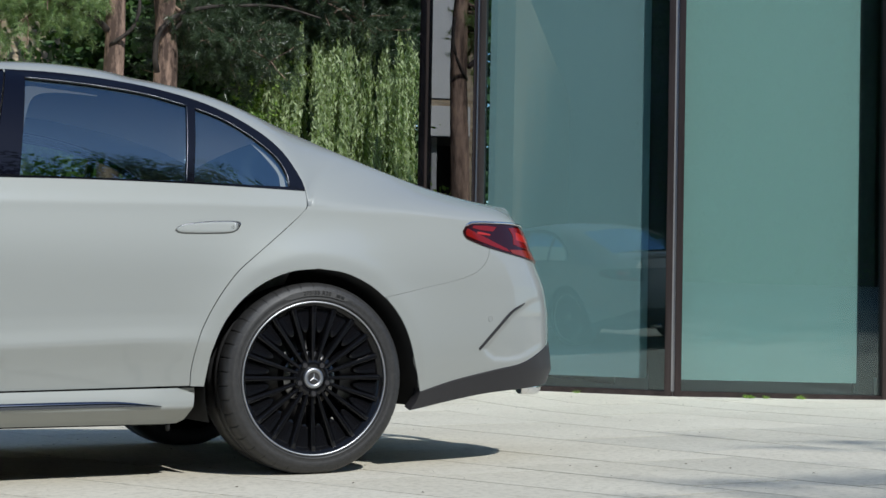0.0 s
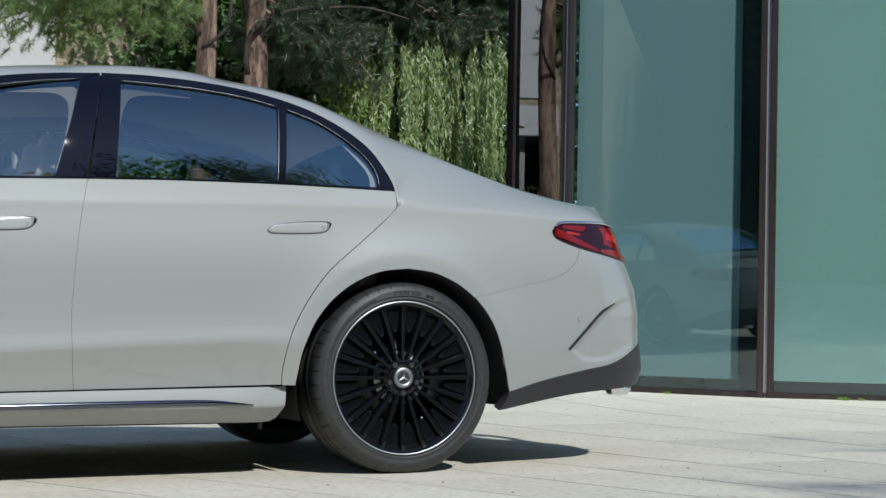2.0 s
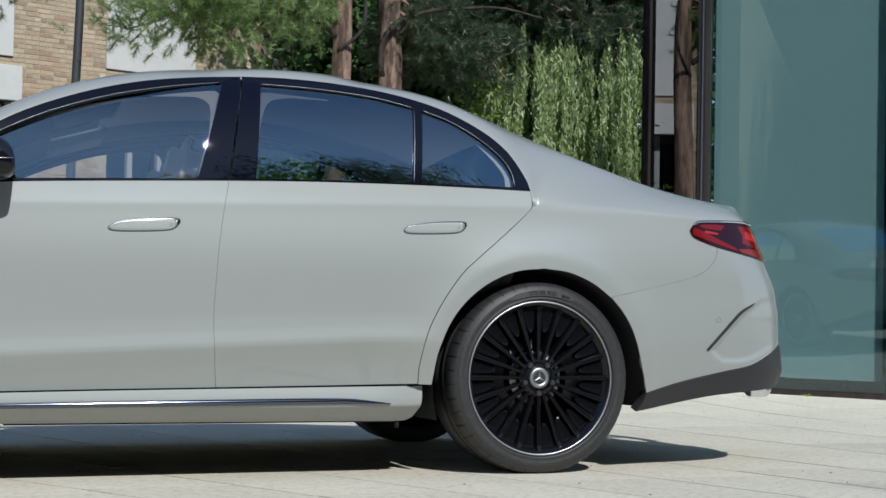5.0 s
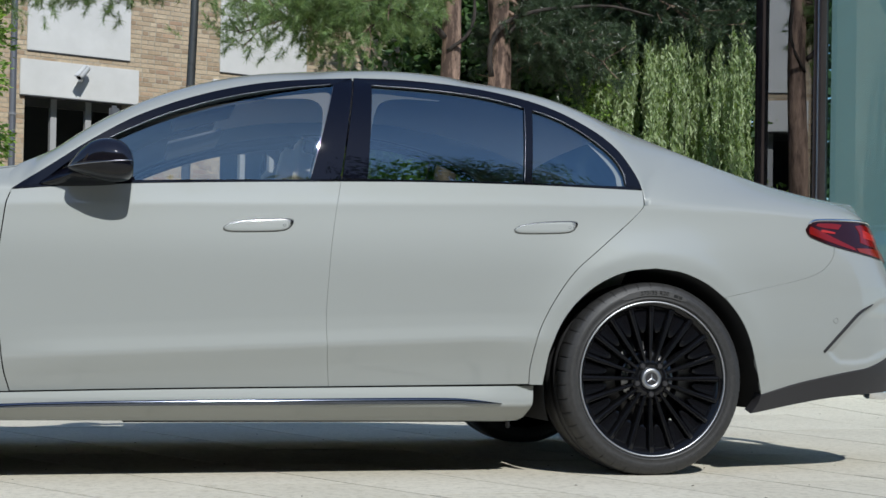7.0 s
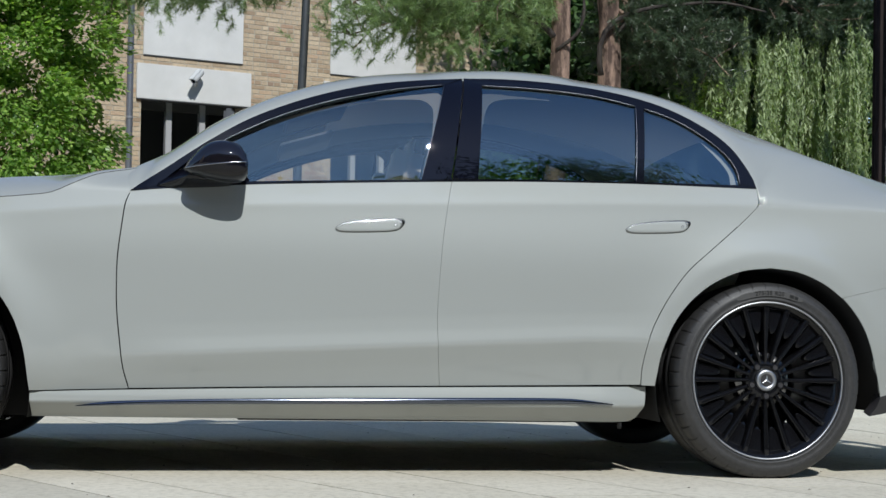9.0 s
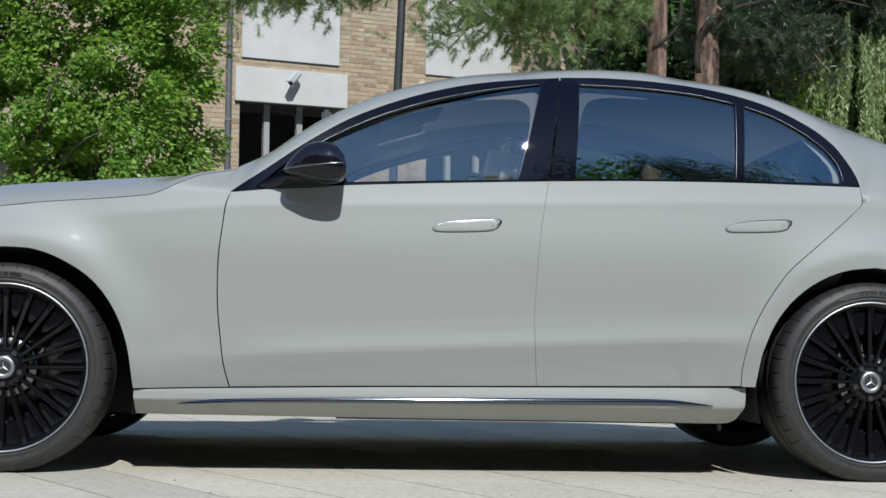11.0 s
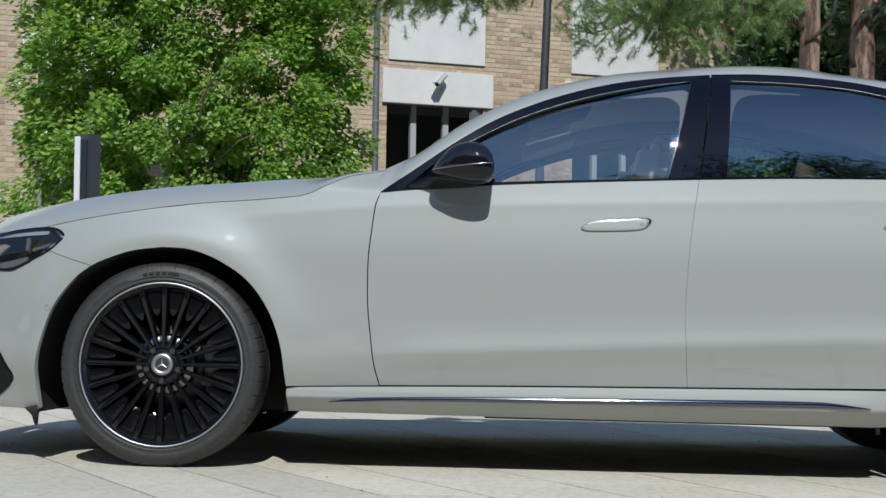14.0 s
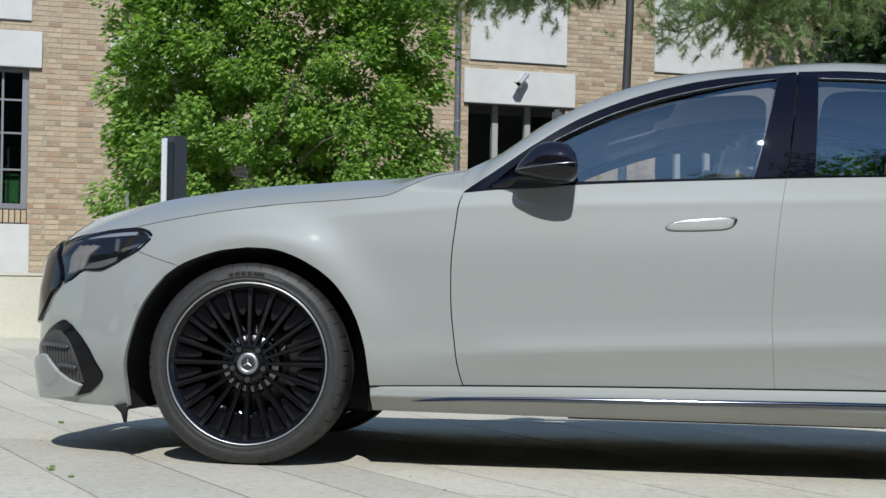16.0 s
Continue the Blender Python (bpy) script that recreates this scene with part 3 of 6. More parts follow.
def brick_material(name, source):
    m = material(name, (0.4, 0.27, 0.16), 0.88)
    vec = coords(m)
    if source == "object":
        r = m.node_tree.nodes.new("ShaderNodeObjectInfo").outputs["Random"]
    else:
        r = m.node_tree.nodes.new("ShaderNodeNewGeometry").outputs["Random Per Island"]
    col = ramp(m, r, ((0.0, (0.33, 0.245, 0.165)), (0.14, (0.41, 0.315, 0.215)), (0.38, (0.475, 0.385, 0.275)), (0.60, (0.49, 0.385, 0.27)), (0.84, (0.55, 0.455, 0.325)), (0.95, (0.44, 0.30, 0.20)), (1.0, (0.27, 0.205, 0.155))))
    n = noise_tex(m, vec, 26, 5, 0.65)
    sp = ramp(m, n.outputs[0], ((0.3, (0.78, 0.76, 0.72)), (0.7, (1.12, 1.10, 1.06))))
    mul = node(m, "ShaderNodeMix")
    mul.data_type, mul.blend_type = "RGBA", "MULTIPLY"
    mul.inputs[0].default_value = 0.9
    link(m, col.outputs[0], mul.inputs[6])
    link(m, sp.outputs[0], mul.inputs[7])
    link(m, mul.outputs[2], bsdf(m).inputs["Base Color"])
    bump(m, n.outputs[0], 0.4, 0.006)
    return m


BRICK = brick_material("yellow_brick", "object")
BRICK_FAR = brick_material("yellow_brick_far", "island")
# openings in the brickwork, as (s0, s1, z0, z1)
HOLES = ((-3.6, -0.555, 1.19, 3.49), (0.83, 2.35, 1.2, 3.49), (6.313, 8.032, -0.3, 3.34), (-4.2, -0.53, 4.17, 7.0), (6.33, 8.05, 4.03, 6.2), (9.68, 11.4, 4.02, 6.2), (9.72, 11.44, -0.3, 3.34), (13.13, 14.85, -0.3, 3.34), (-4.2, -0.515, 0.42, 1.19), (0.9, 2.35, 4.17, 7.0))
LINTELS = ((-4.2, -0.38, 3.49, 4.03), (0.6, 2.6, 3.49, 4.03), (6.225, 8.197, 3.335, 3.905), (9.55, 11.5, 3.335, 3.9))
brick_house = thing("brick_building", "yellow brick building with white rendered bands and dark windows", "building")
# the wall behind the bricks, cut round the openings
cuts_s = sorted({-14.0, 15.5, *[h[0] for h in HOLES], *[h[1] for h in HOLES]})
cuts_z = sorted({-0.4, 8.5, *[h[2] for h in HOLES], *[h[3] for h in HOLES]})
bm = bmesh.new()
for s0, s1 in zip(cuts_s, cuts_s[1:]):
    for z0, z1 in zip(cuts_z, cuts_z[1:]):
        cs, cz = (s0 + s1) / 2, (z0 + z1) / 2
        if any(h[0] < cs < h[1] and h[2] < cz < h[3] for h in HOLES):
            continue
        add_box(bm, (s0, 0.005, z0), (s1, 0.38, z1))
bmesh.ops.remove_doubles(bm, verts=bm.verts, dist=1e-5)
bmesh.ops.transform(bm, matrix=WALL, verts=bm.verts)
wall_part = part("wall", bm, MORTAR, brick_house, "mortar bed of the brick wall")


def brick_box(s0, s1, z0, z1, out):
    """Corners of one brick, front face proud of the mortar."""
    e = 0.004
    return [(s0, 0.03, z0), (s1, 0.03, z0), (s1, 0.03, z1), (s0, 0.03, z1), (s0 + e, -out, z0 + e), (s1 - e, -out, z0 + e), (s1 - e, -out, z1 - e), (s0 + e, -out, z1 - e)]


BRICK_FACES = ((4, 5, 6, 7), (0, 1, 5, 4), (1, 2, 6, 5), (2, 3, 7, 6), (3, 0, 4, 7))
rng = random.Random(9)
COURSE, JOINT = 0.077, 0.011
STOPS = (0.401, 0.533, 0.700, -0.10, -0.30)
far_v, far_f = [], []
near_bricks = []
row = 0
z = -0.2
while z < 5.6:
    s = -4.3 - rng.random() * 0.25
    header = row % 2
    while s < 14.5:
        w = (0.118 if header and rng.random() < 0.7 else 0.243) + rng.uniform(-0.006, 0.006)
        s1 = s + w
        for st in STOPS:
            if s < st - 0.02 < s1 - 0.02 and z > -1:
                s1 = min(s1, st)
        cs, cz = (s + s1) / 2, z + COURSE / 2
        lo, hi = s + JOINT / 2, s1 - JOINT / 2
        blocked = hi - lo < 0.03
        for h in HOLES + LINTELS:
            if h[2] < cz < h[3]:
                if lo < h[0] < hi:
                    hi = h[0]
                elif lo < h[1] < hi:
                    lo = h[1]
                elif h[0] <= cs <= h[1]:
                    blocked = True
        if not blocked and hi - lo > 0.025:
            out = 0.001 + rng.uniform(-0.0015, 0.0015)
            if -0.56 < cs < 0.83 and 1.15 < z < 5.0:
                near_bricks.append((lo, hi, z + JOINT / 2, z + COURSE - JOINT / 2, out))
            else:
                b0 = len(far_v)
                far_v += brick_box(lo, hi, z + JOINT / 2, z + COURSE - JOINT / 2, out)
                far_f += [tuple(b0 + q for q in f) for f in BRICK_FACES]
        s = s1
    z += COURSE
    row += 1
me = bpy.data.meshes.new("brickwork")
me.from_pydata(far_v, [], far_f)
me.transform(WALL)
me.materials.append(BRICK_FAR)
brickwork = new("brickwork", me)
brickwork.parent = brick_house
tagged(brickwork, "weathered yellow bricks in courses", kind="stuff")
# soldier course under the window
for k in range(14):
    lo = -0.56 - 0.083 * (k + 1)
    near_bricks.append((lo + 0.006, lo + 0.077, 1.205, 1.395, 0.012))

# white bands, window, opening, pipe
for lo, hi, label in (((-4.2, -0.035, 3.492), (-0.38, 0.2, 4.03), "white rendered lintel band"), ((0.6, -0.035, 3.492), (2.6, 0.2, 4.03), "white rendered lintel band"), ((6.225, -0.035, 3.337), (8.197, 0.2, 3.905), "white rendered lintel band"), ((9.55, -0.035, 3.337), (11.5, 0.2, 3.9), "white rendered lintel band"),
                      ((6.332, -0.012, 4.045), (8.048, 0.2, 6.2), "white rendered wall panel"), ((9.682, -0.012, 4.035), (11.4, 0.2, 6.2), "white rendered wall panel"), ((-4.2, -0.012, 4.185), (-0.532, 0.2, 7.0), "white rendered wall panel"),
                      ((-4.2, -0.012, 0.40), (-0.517, 0.2, 1.188), "white rendered parapet panel"), ((0.902, -0.012, 4.185), (2.35, 0.2, 7.0), "white rendered wall panel")):
    band = part("white_band", box(lo, hi, 0.008, WALL), PLASTER, brick_house, label)
    part("drip_edge", box((lo[0] + 0.004, lo[1] - 0.006, lo[2] - 0.016), (hi[0] - 0.004, 0.1, lo[2] - 0.001), 0.003, WALL), material("dark_metal_drip", (0.10, 0.10, 0.10), 0.5, 0.5), band, "thin dark drip edge")
STEEL = material("grey_window_frame", (0.22, 0.225, 0.24), 0.5)
WIN_GLASS = thin_glass("old_window_glass", (0.5, 0.53, 0.53), (0.9, 0.95, 1.0), 1.5)
GREEN = material("green_screen", (0.07, 0.27, 0.08), 0.7)


def house_window(s0, s1, z0, z1, bars_s, bars_z, green):
    win = part("window", box((s0, 0.10, z0), (s0 + 0.09, 0.18, z1), 0.004, WALL), STEEL, brick_house, "tall dark window with grey steel frame")
    for lo, hi in (((s1 - 0.09, 0.10, z0), (s1, 0.18, z1)), ((s0 + 0.09, 0.10, z0), (s1 - 0.09, 0.18, z0 + 0.08)), ((s0 + 0.09, 0.10, z1 - 0.06), (s1 - 0.09, 0.18, z1))):
        part("frame", box(lo, hi, 0.004, WALL), STEEL, win)
    for s in bars_s:
        part("glazing_bar", box((s - 0.017, 0.11, z0 + 0.08), (s + 0.017, 0.16, z1 - 0.06), 0.003, WALL), STEEL, win)
    for z_ in bars_z:
        part("glazing_bar", box((s0 + 0.09, 0.112, z_ - 0.015), (s1 - 0.09, 0.158, z_ + 0.015), 0.003, WALL), STEEL, win)
    g = part("pane", box((s0 + 0.05, 0.135, z0 + 0.04), (s1 - 0.05, 0.139, z1 - 0.03), 0, WALL), WIN_GLASS, win, "dark window glass")
    g.visible_shadow = False
    part("room", box((s0 - 0.2, 1.4, z0 - 0.2), (s1 + 0.2, 1.45, z1 + 0.2), 0, WALL), DUSK, win, "near-black sheet standing in for the unlit room")
    if green:
        part("screen", box((s0 + 0.10, 0.24, z0 + 0.10), (s1 - 0.12, 0.25, z0 + 0.52), 0, WALL), GREEN, win, "green inner screen")
        for s in (s1 - 0.27, s1 - 0.75):
            part("inner_post", box((s - 0.012, 0.22, z0 + 0.05), (s + 0.012, 0.235, z0 + 0.9), 0, WALL), DUSK, win)


house_window(-3.0, -0.557, 1.41, 3.488, (-0.92, -1.28, -1.64, -2.0), (1.99, 2.53, 3.02), True)
house_window(0.832, 2.34, 1.2, 3.488, (1.2, 1.6, 2.0), (2.0, 2.55, 3.05), False)
GREY_POST = material("grey_post", (0.36, 0.36, 0.36), 0.6)
PELMET = material("dark_pelmet", (0.06, 0.06, 0.06), 0.6)
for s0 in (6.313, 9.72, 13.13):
    bay_ = part("open_bay_back", box((s0 - 0.31, 2.2, -0.3), (s0 + 2.09, 2.25, 3.5), 0, WALL), DUSK, brick_house, "near-black lining standing in for the open bay's shade")
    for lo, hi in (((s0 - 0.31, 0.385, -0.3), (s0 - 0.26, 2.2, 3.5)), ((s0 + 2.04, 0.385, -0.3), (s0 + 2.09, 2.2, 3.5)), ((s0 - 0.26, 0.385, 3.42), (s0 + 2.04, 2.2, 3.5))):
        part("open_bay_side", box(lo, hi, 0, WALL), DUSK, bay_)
    for ds in (0.552, 1.132):
        part("bay_post", box((s0 + ds - 0.05, 0.22, -0.25), (s0 + ds + 0.05, 0.32, 3.34), 0.006, WALL), GREY_POST, bay_, "grey steel post")
    part("bay_pelmet", box((s0, 0.25, 3.20), (s0 + 1.715, 0.35, 3.34), 0.004, WALL), PELMET, bay_, "dark shutter housing")
bm = tube(bmesh.new(), [WALL @ Vector((6.10, -0.07, q)) for q in (-0.25, 1.5, 3.5, 5.5, 7.5)], 0.052, 14)
pipe = part("downpipe", bm, material("grey_zinc", (0.20, 0.21, 0.235), 0.45, 0.6), brick_house, "grey zinc rain pipe", True)
for q in (1.2, 3.0, 4.9):
    part("pipe_clip", tube(bmesh.new(), [WALL @ Vector((6.10, -0.07, q)), WALL @ Vector((6.10, -0.07, q + 0.035))], 0.060, 14), STEEL, pipe)
bm = bmesh.new()
vs_ = [WALL @ Vector(p) for p in ((-14, 0.0, 8.5), (15.5, 0.0, 8.5), (15.5, 9, 8.5), (-14, 9, 8.5))]
bm.faces.new([bm.verts.new(p) for p in vs_])
part("roof", bm, STEEL, brick_house, "flat roof")

# the long brick house beside the forecourt, seen mirrored in the curved glass
side_house = thing("side_building", "brick house with white framed windows, mirrored in the glass", "building", m=Matrix(((-0.772, 0.636, 0, -9.6), (-0.636, -0.772, 0, 0.1), (0, 0, 1, 0), (0, 0, 0, 1))))
part("wall", box((0, 0, -0.3), (26, 0.4, 7.6), 0.01), BRICK_FAR, side_house, "yellow brick wall")
for k in range(9):
    for z0, z1 in ((1.0, 3.2), (4.3, 6.5)):
        win = part("window", box((0.7 + 2.8 * k, -0.03, z0), (2.5 + 2.8 * k, 0.02, z1), 0.01), PLASTER, side_house, "white window surround")
        for a in (0.84, 1.66):
            part("pane", box((a + 2.8 * k, -0.036, z0 + 0.14), (a + 0.70 + 2.8 * k, -0.031, z1 - 0.14)), GLOSS, win, "dark window pane")
    part("white_band", box((0.45 + 2.8 * k, -0.04, 3.3), (2.75 + 2.8 * k, 0.02, 3.9), 0.01), PLASTER, side_house, "white lintel band")

# surveillance camera on the white band
cctv = thing("security_camera", "white bullet security camera on the white band", "camera", m=WALL @ Matrix.Translation((7.20, -0.035, 3.70)) @ Matrix.Scale(1.2, 4))
M = Matrix.Translation((-0.02, -0.14, 0.045)) @ pose(0, 0, 0, 0, 0, -62) @ pose(0, 0, 0, 42, 0, 0)
CCTV_W = material("white_housing", (0.50, 0.51, 0.51), 0.5)
b = tube(bmesh.new(), [(0, 0.12, 0), (0, 0.10, 0), (0, -0.10, 0), (0, -0.12, 0)], [0.03, 0.048, 0.048, 0.044], 20)
bmesh.ops.transform(b, matrix=M, verts=b.verts)
body_ = part("camera_body", b, CCTV_W, cctv, "white rounded housing", True)
part("hood", box((-0.040, -0.15, 0.036), (0.040, 0.09, 0.052), 0.006, M), CCTV_W, body_, "white sun hood")
b = tube(bmesh.new(), [(0, -0.1205, 0), (0, -0.124, 0)], [0.034, 0.030], 16)
bmesh.ops.transform(b, matrix=M, verts=b.verts)
part("lens", b, GLOSS, body_, "dark lens")
part("bracket", tube(bmesh.new(), [(0.0, 0.0, -0.05), (0.0, -0.06, -0.055), (-0.01, -0.12, -0.01)], [0.032, 0.022, 0.018], 12), CCTV_W, cctv, "white wall bracket", True)

# low concrete wall in front of it
CONCRETE = stone_material("pale_concrete", (0.50, 0.48, 0.40), (0.60, 0.58, 0.49), False, 0.25)
LOWALL = Matrix.Translation((-5.93, 14.24, 0)) @ pose(0, 0, 0, 0, 0, 20.5)
low_wall = thing("low_wall", "long low wall of pale concrete", "wall", kind="structure")
for k in range(9):
    part("wall_block", box((-15 + 2.02 * k, 0, -0.18), (-15 + 2.02 * k + 2.014, 0.40, 0.50), 0.006, LOWALL), CONCRETE, low_wall)
part("coping", box((-15.02, -0.012, 0.502), (3.2, 0.42, 0.53), 0.006, LOWALL), CONCRETE, low_wall, "pale coping")

# thin dark pole and the grey pylon
pole = thing("lamp_pole", "thin dark grey pole before the brick wall", "pole", m=Matrix.Translation((0.66, 15.2, -0.18)))
part("shaft", tube(bmesh.new(), [(0, 0, 0), (0.03, 0, 2.0), (0.085, 0, 3.6), (0.16, 0, 7.0)], [0.055, 0.05, 0.046, 0.04], 14), material("dark_grey_pole", (0.06, 0.065, 0.07), 0.5, 0.4), pole, "", True)
part("collar", tube(bmesh.new(), [(0, 0, 0), (0, 0, 0.12)], [0.085, 0.07], 14), material("pole_collar", (0.08, 0.085, 0.09), 0.5, 0.4), pole, "dark foot collar")

PYLON = material("anthracite_metal", (0.055, 0.058, 0.068), 0.42, 0.3)
pz = ground_z(-2.2, 7.75)
pylon = thing("charging_post", "slim dark grey metal post with a pale edged display", "post", m=Matrix.Translation((-2.228, 7.78, pz)) @ pose(0, 0, 0, 0, 0, 56))
top = 1.421 - pz
part("body", box((-0.044, -0.058, 0.0), (0.045, 0.060, top), 0.005), PYLON, pylon, "dark grey metal body")
part("side_panel", box((-0.051, 0.014, 0.02), (-0.044, 0.058, top - 0.012), 0.001), material("pale_panel", (0.70, 0.71, 0.73), 0.4), pylon, "pale side panel")
part("display", box((-0.048, -0.046, 0.30), (-0.044, 0.010, top - 0.035), 0.001), GLOSS, pylon, "dark display strip")
part("foot_plate", box((-0.10, -0.10, 0.0), (0.10, 0.10, 0.012), 0.002), PYLON, pylon, "metal foot plate")


# ================================================================ the car (its own axes: x to the rear, y across, z up)
YC = 0.925
PROF = ((0.10, 0.10), (0.20, 0.068), (0.30, 0.038), (0.38, 0.0125), (0.445, -0.0125), (0.452, -0.0145), (0.50, -0.0075), (0.55, -0.0050), (0.66, -0.0100), (0.76, -0.0120), (0.85, -0.0005),
        (0.92, 0.0130), (0.96, 0.0215), (1.02, 0.0352), (1.08, 0.0490), (1.14, 0.0655), (1.2, 0.0853), (1.26, 0.1091), (1.32, 0.1379), (1.36, 0.1608), (1.40, 0.1885), (1.44, 0.2285), (1.47, 0.298), (1.49, 0.42))
PROF_FINE = np.linspace(0.10, 1.49, 279)
_pz, _py = [p[0] for p in PROF], [p[1] for p in PROF]
PROF_RAW = np.interp(PROF_FINE, _pz, _py)
PROF_Y = np.convolve(np.pad(PROF_RAW, 1, mode="edge"), np.ones(3) / 3, mode="valid")
# above the lower crease the flank and the glass are even curves
_soft = PROF_RAW
for _ in range(3):
    _soft = np.convolve(np.pad(_soft, 8, mode="reflect", reflect_type="odd"), np.ones(17) / 17, mode="valid")
_w = np.clip((PROF_FINE - 0.53) / 0.08, 0, 1) * np.clip((1.44 - PROF_FINE) / 0.03, 0, 1)
PROF_Y = PROF_Y + (_soft - PROF_Y) * _w
# ahead of and behind the doors the lower crease dies out
_even = PROF_RAW
for _ in range(2):
    _even = np.convolve(np.pad(_even, 20, mode="reflect", reflect_type="odd"), np.ones(41) / 41, mode="valid")
PROF_EVEN = PROF_Y + (_even - PROF_Y) * np.clip((PROF_FINE - 0.31) / 0.08, 0, 1) * np.clip((0.74 - PROF_FINE) / 0.12, 0, 1)
NOSE = ((.15, .2, .31, .45, .6, .715, .77, .80, .83), (-.90, -.945, -.957, -.95, -.943, -.92, -.86, -.82, -.77))
TAIL = ((.2, .30, .37, .47, .6, .70, .85, .955, 1.01, 1.06), (4.10, 4.20, 4.225, 4.20, 4.195, 4.175, 4.10, 4.055, 4.02, 3.99))

SHOULDER_X, SHOULDER_Z = (0.0, 0.2, 0.4, 0.66, 0.81, 1.17, 1.4, 2.34, 2.94, 3.4), (0.818, 0.845, 0.868, 0.896, 0.906, 0.917, 0.925, 0.958, 0.970, 0.972)


def ease(a, b, x):
    t = min(1.0, max(0.0, (x - a) / (b - a)))
    return t * t * (3 - 2 * t)


def x_front(z):
    return float(np.interp(z, *NOSE))


def x_rear(z):
    return float(np.interp(z, *TAIL))


SCOOP = np.array(((3.656, 0.452), (3.737, 0.536), (3.827, 0.615), (3.916, 0.658), (4.20, 0.700), (4.20, 0.53), (4.06, 0.484), (3.951, 0.437), (3.857, 0.405), (3.793, 0.397), (3.722, 0.399), (3.683, 0.422)))


def scoop_depth(x, z):
    """How deep the moulded scoop behind the rear wheel lies, full a little inside its rim."""
    a, b = SCOOP, np.roll(SCOOP, -1, axis=0)
    p = np.array((x, z))
    cross = ((a[:, 1] > z) != (b[:, 1] > z)) & (x < (b[:, 0] - a[:, 0]) * (z - a[:, 1]) / (b[:, 1] - a[:, 1] + 1e-12) + a[:, 0])
    if cross.sum() % 2 == 0:
        return 0.0
    d = b - a
    t = np.clip(((p - a) * d).sum(1) / (d * d).sum(1), 0, 1)
    gap = float(np.linalg.norm(a + d * t[:, None] - p, axis=1).min())
    return 0.011 * ease(0.0, 0.028, gap) * (1 - ease(3.80, 4.08, x))


def side_y(x, z):
    """How far in from the widest plane the car's flank lies."""
    lift = 0.048 * (min(2.3, max(0.5, x)) - 1.69) * (1 - ease(0.5, 0.78, z)) * ease(0.2, 0.4, z)
    plain = 1 - ease(0.50, 0.98, x) + ease(2.35, 2.75, x)
    y = float(np.interp(z - lift, PROF_FINE, PROF_Y)) * (1 - plain) + float(np.interp(z - lift, PROF_FINE, PROF_EVEN)) * plain
    y -= 0.0036 * math.exp(-math.hypot(z - float(np.interp(x, SHOULDER_X, SHOULDER_Z)), 0.009) / 0.024) * ease(0.1, 0.5, x)
    u = (0.05 - x) / (0.05 - x_front(z))
    if u > 0:
        y += (YC - y) * (1 - (1 - min(u, 1) ** 3.2) ** (1 / 3.0))
    w = (x - 3.35) / (x_rear(z) - 3.35)
    if w > 0:
        y += (YC - y) * (1 - (1 - min(w, 1) ** 3.6) ** (1 / 3.4))
    y += 0.072 * ease(0.955, 1.045, z) * ease(0.45, 0.72, x) * (1 - ease(0.742, 0.80, x))
    if x > 2.5:
        y += ease(.95, 1.15, z) * .10 * ((x - 2.5) / 1.2) ** 2
    if x > 3.65 and 0.38 < z < 0.72:
        y += scoop_depth(x, z)
    low = 1 - ease(.80, .98, z)
    y -= .0315 * math.exp(-((math.hypot(x, z - .346) - .42) / .09) ** 2) * low
    r = math.hypot(x - 2.961, z - .346)
    past = 0.008 * math.log1p(math.exp(min(60.0, (r - .449) / 0.008)))
    y -= .022 * math.exp(-past / .085) * (1 - ease(.45, .75, r)) * low
    return y


def side_n(x, z):
    h = 0.004
    a = (side_y(x + h, z) - side_y(x - h, z)) / (2 * h)
    b = (side_y(x, z + h) - side_y(x, z - h)) / (2 * h)
    return Vector((max(-8, min(8, a)), -1, max(-8, min(8, b)))).normalized()


def respace(pts, power):
    """Crowds the points of a line towards its end (power > 1) or its start (power < 1)."""
    t = np.linspace(0, 1, len(pts))
    u = 1 - (1 - t) ** power if power > 1 else t ** (1 / power)
    return np.stack([np.interp(u, t, pts[:, k]) for k in range(pts.shape[1])], 1)


def coons(bottom, right, top, left, nu, nv, power=1.0):
    b, t = curve_pts(bottom, nu), curve_pts(top, nu)
    if power != 1.0:
        b, t = respace(b, power), respace(t, power)
    l, r = curve_pts(left, nv), curve_pts(right, nv)
    u = np.linspace(0, 1, nu)
    if power != 1.0:
        u = 1 - (1 - u) ** power if power > 1 else u ** (1 / power)
    u = u[None, :, None]
    v = np.linspace(0, 1, nv)[:, None, None]
    ruled = (1 - v) * b[None] + v * t[None] + (1 - u) * l[:, None] + u * r[:, None]
    return ruled - ((1 - u) * (1 - v) * b[0] + u * (1 - v) * b[-1] + (1 - u) * v * t[0] + u * v * t[-1])


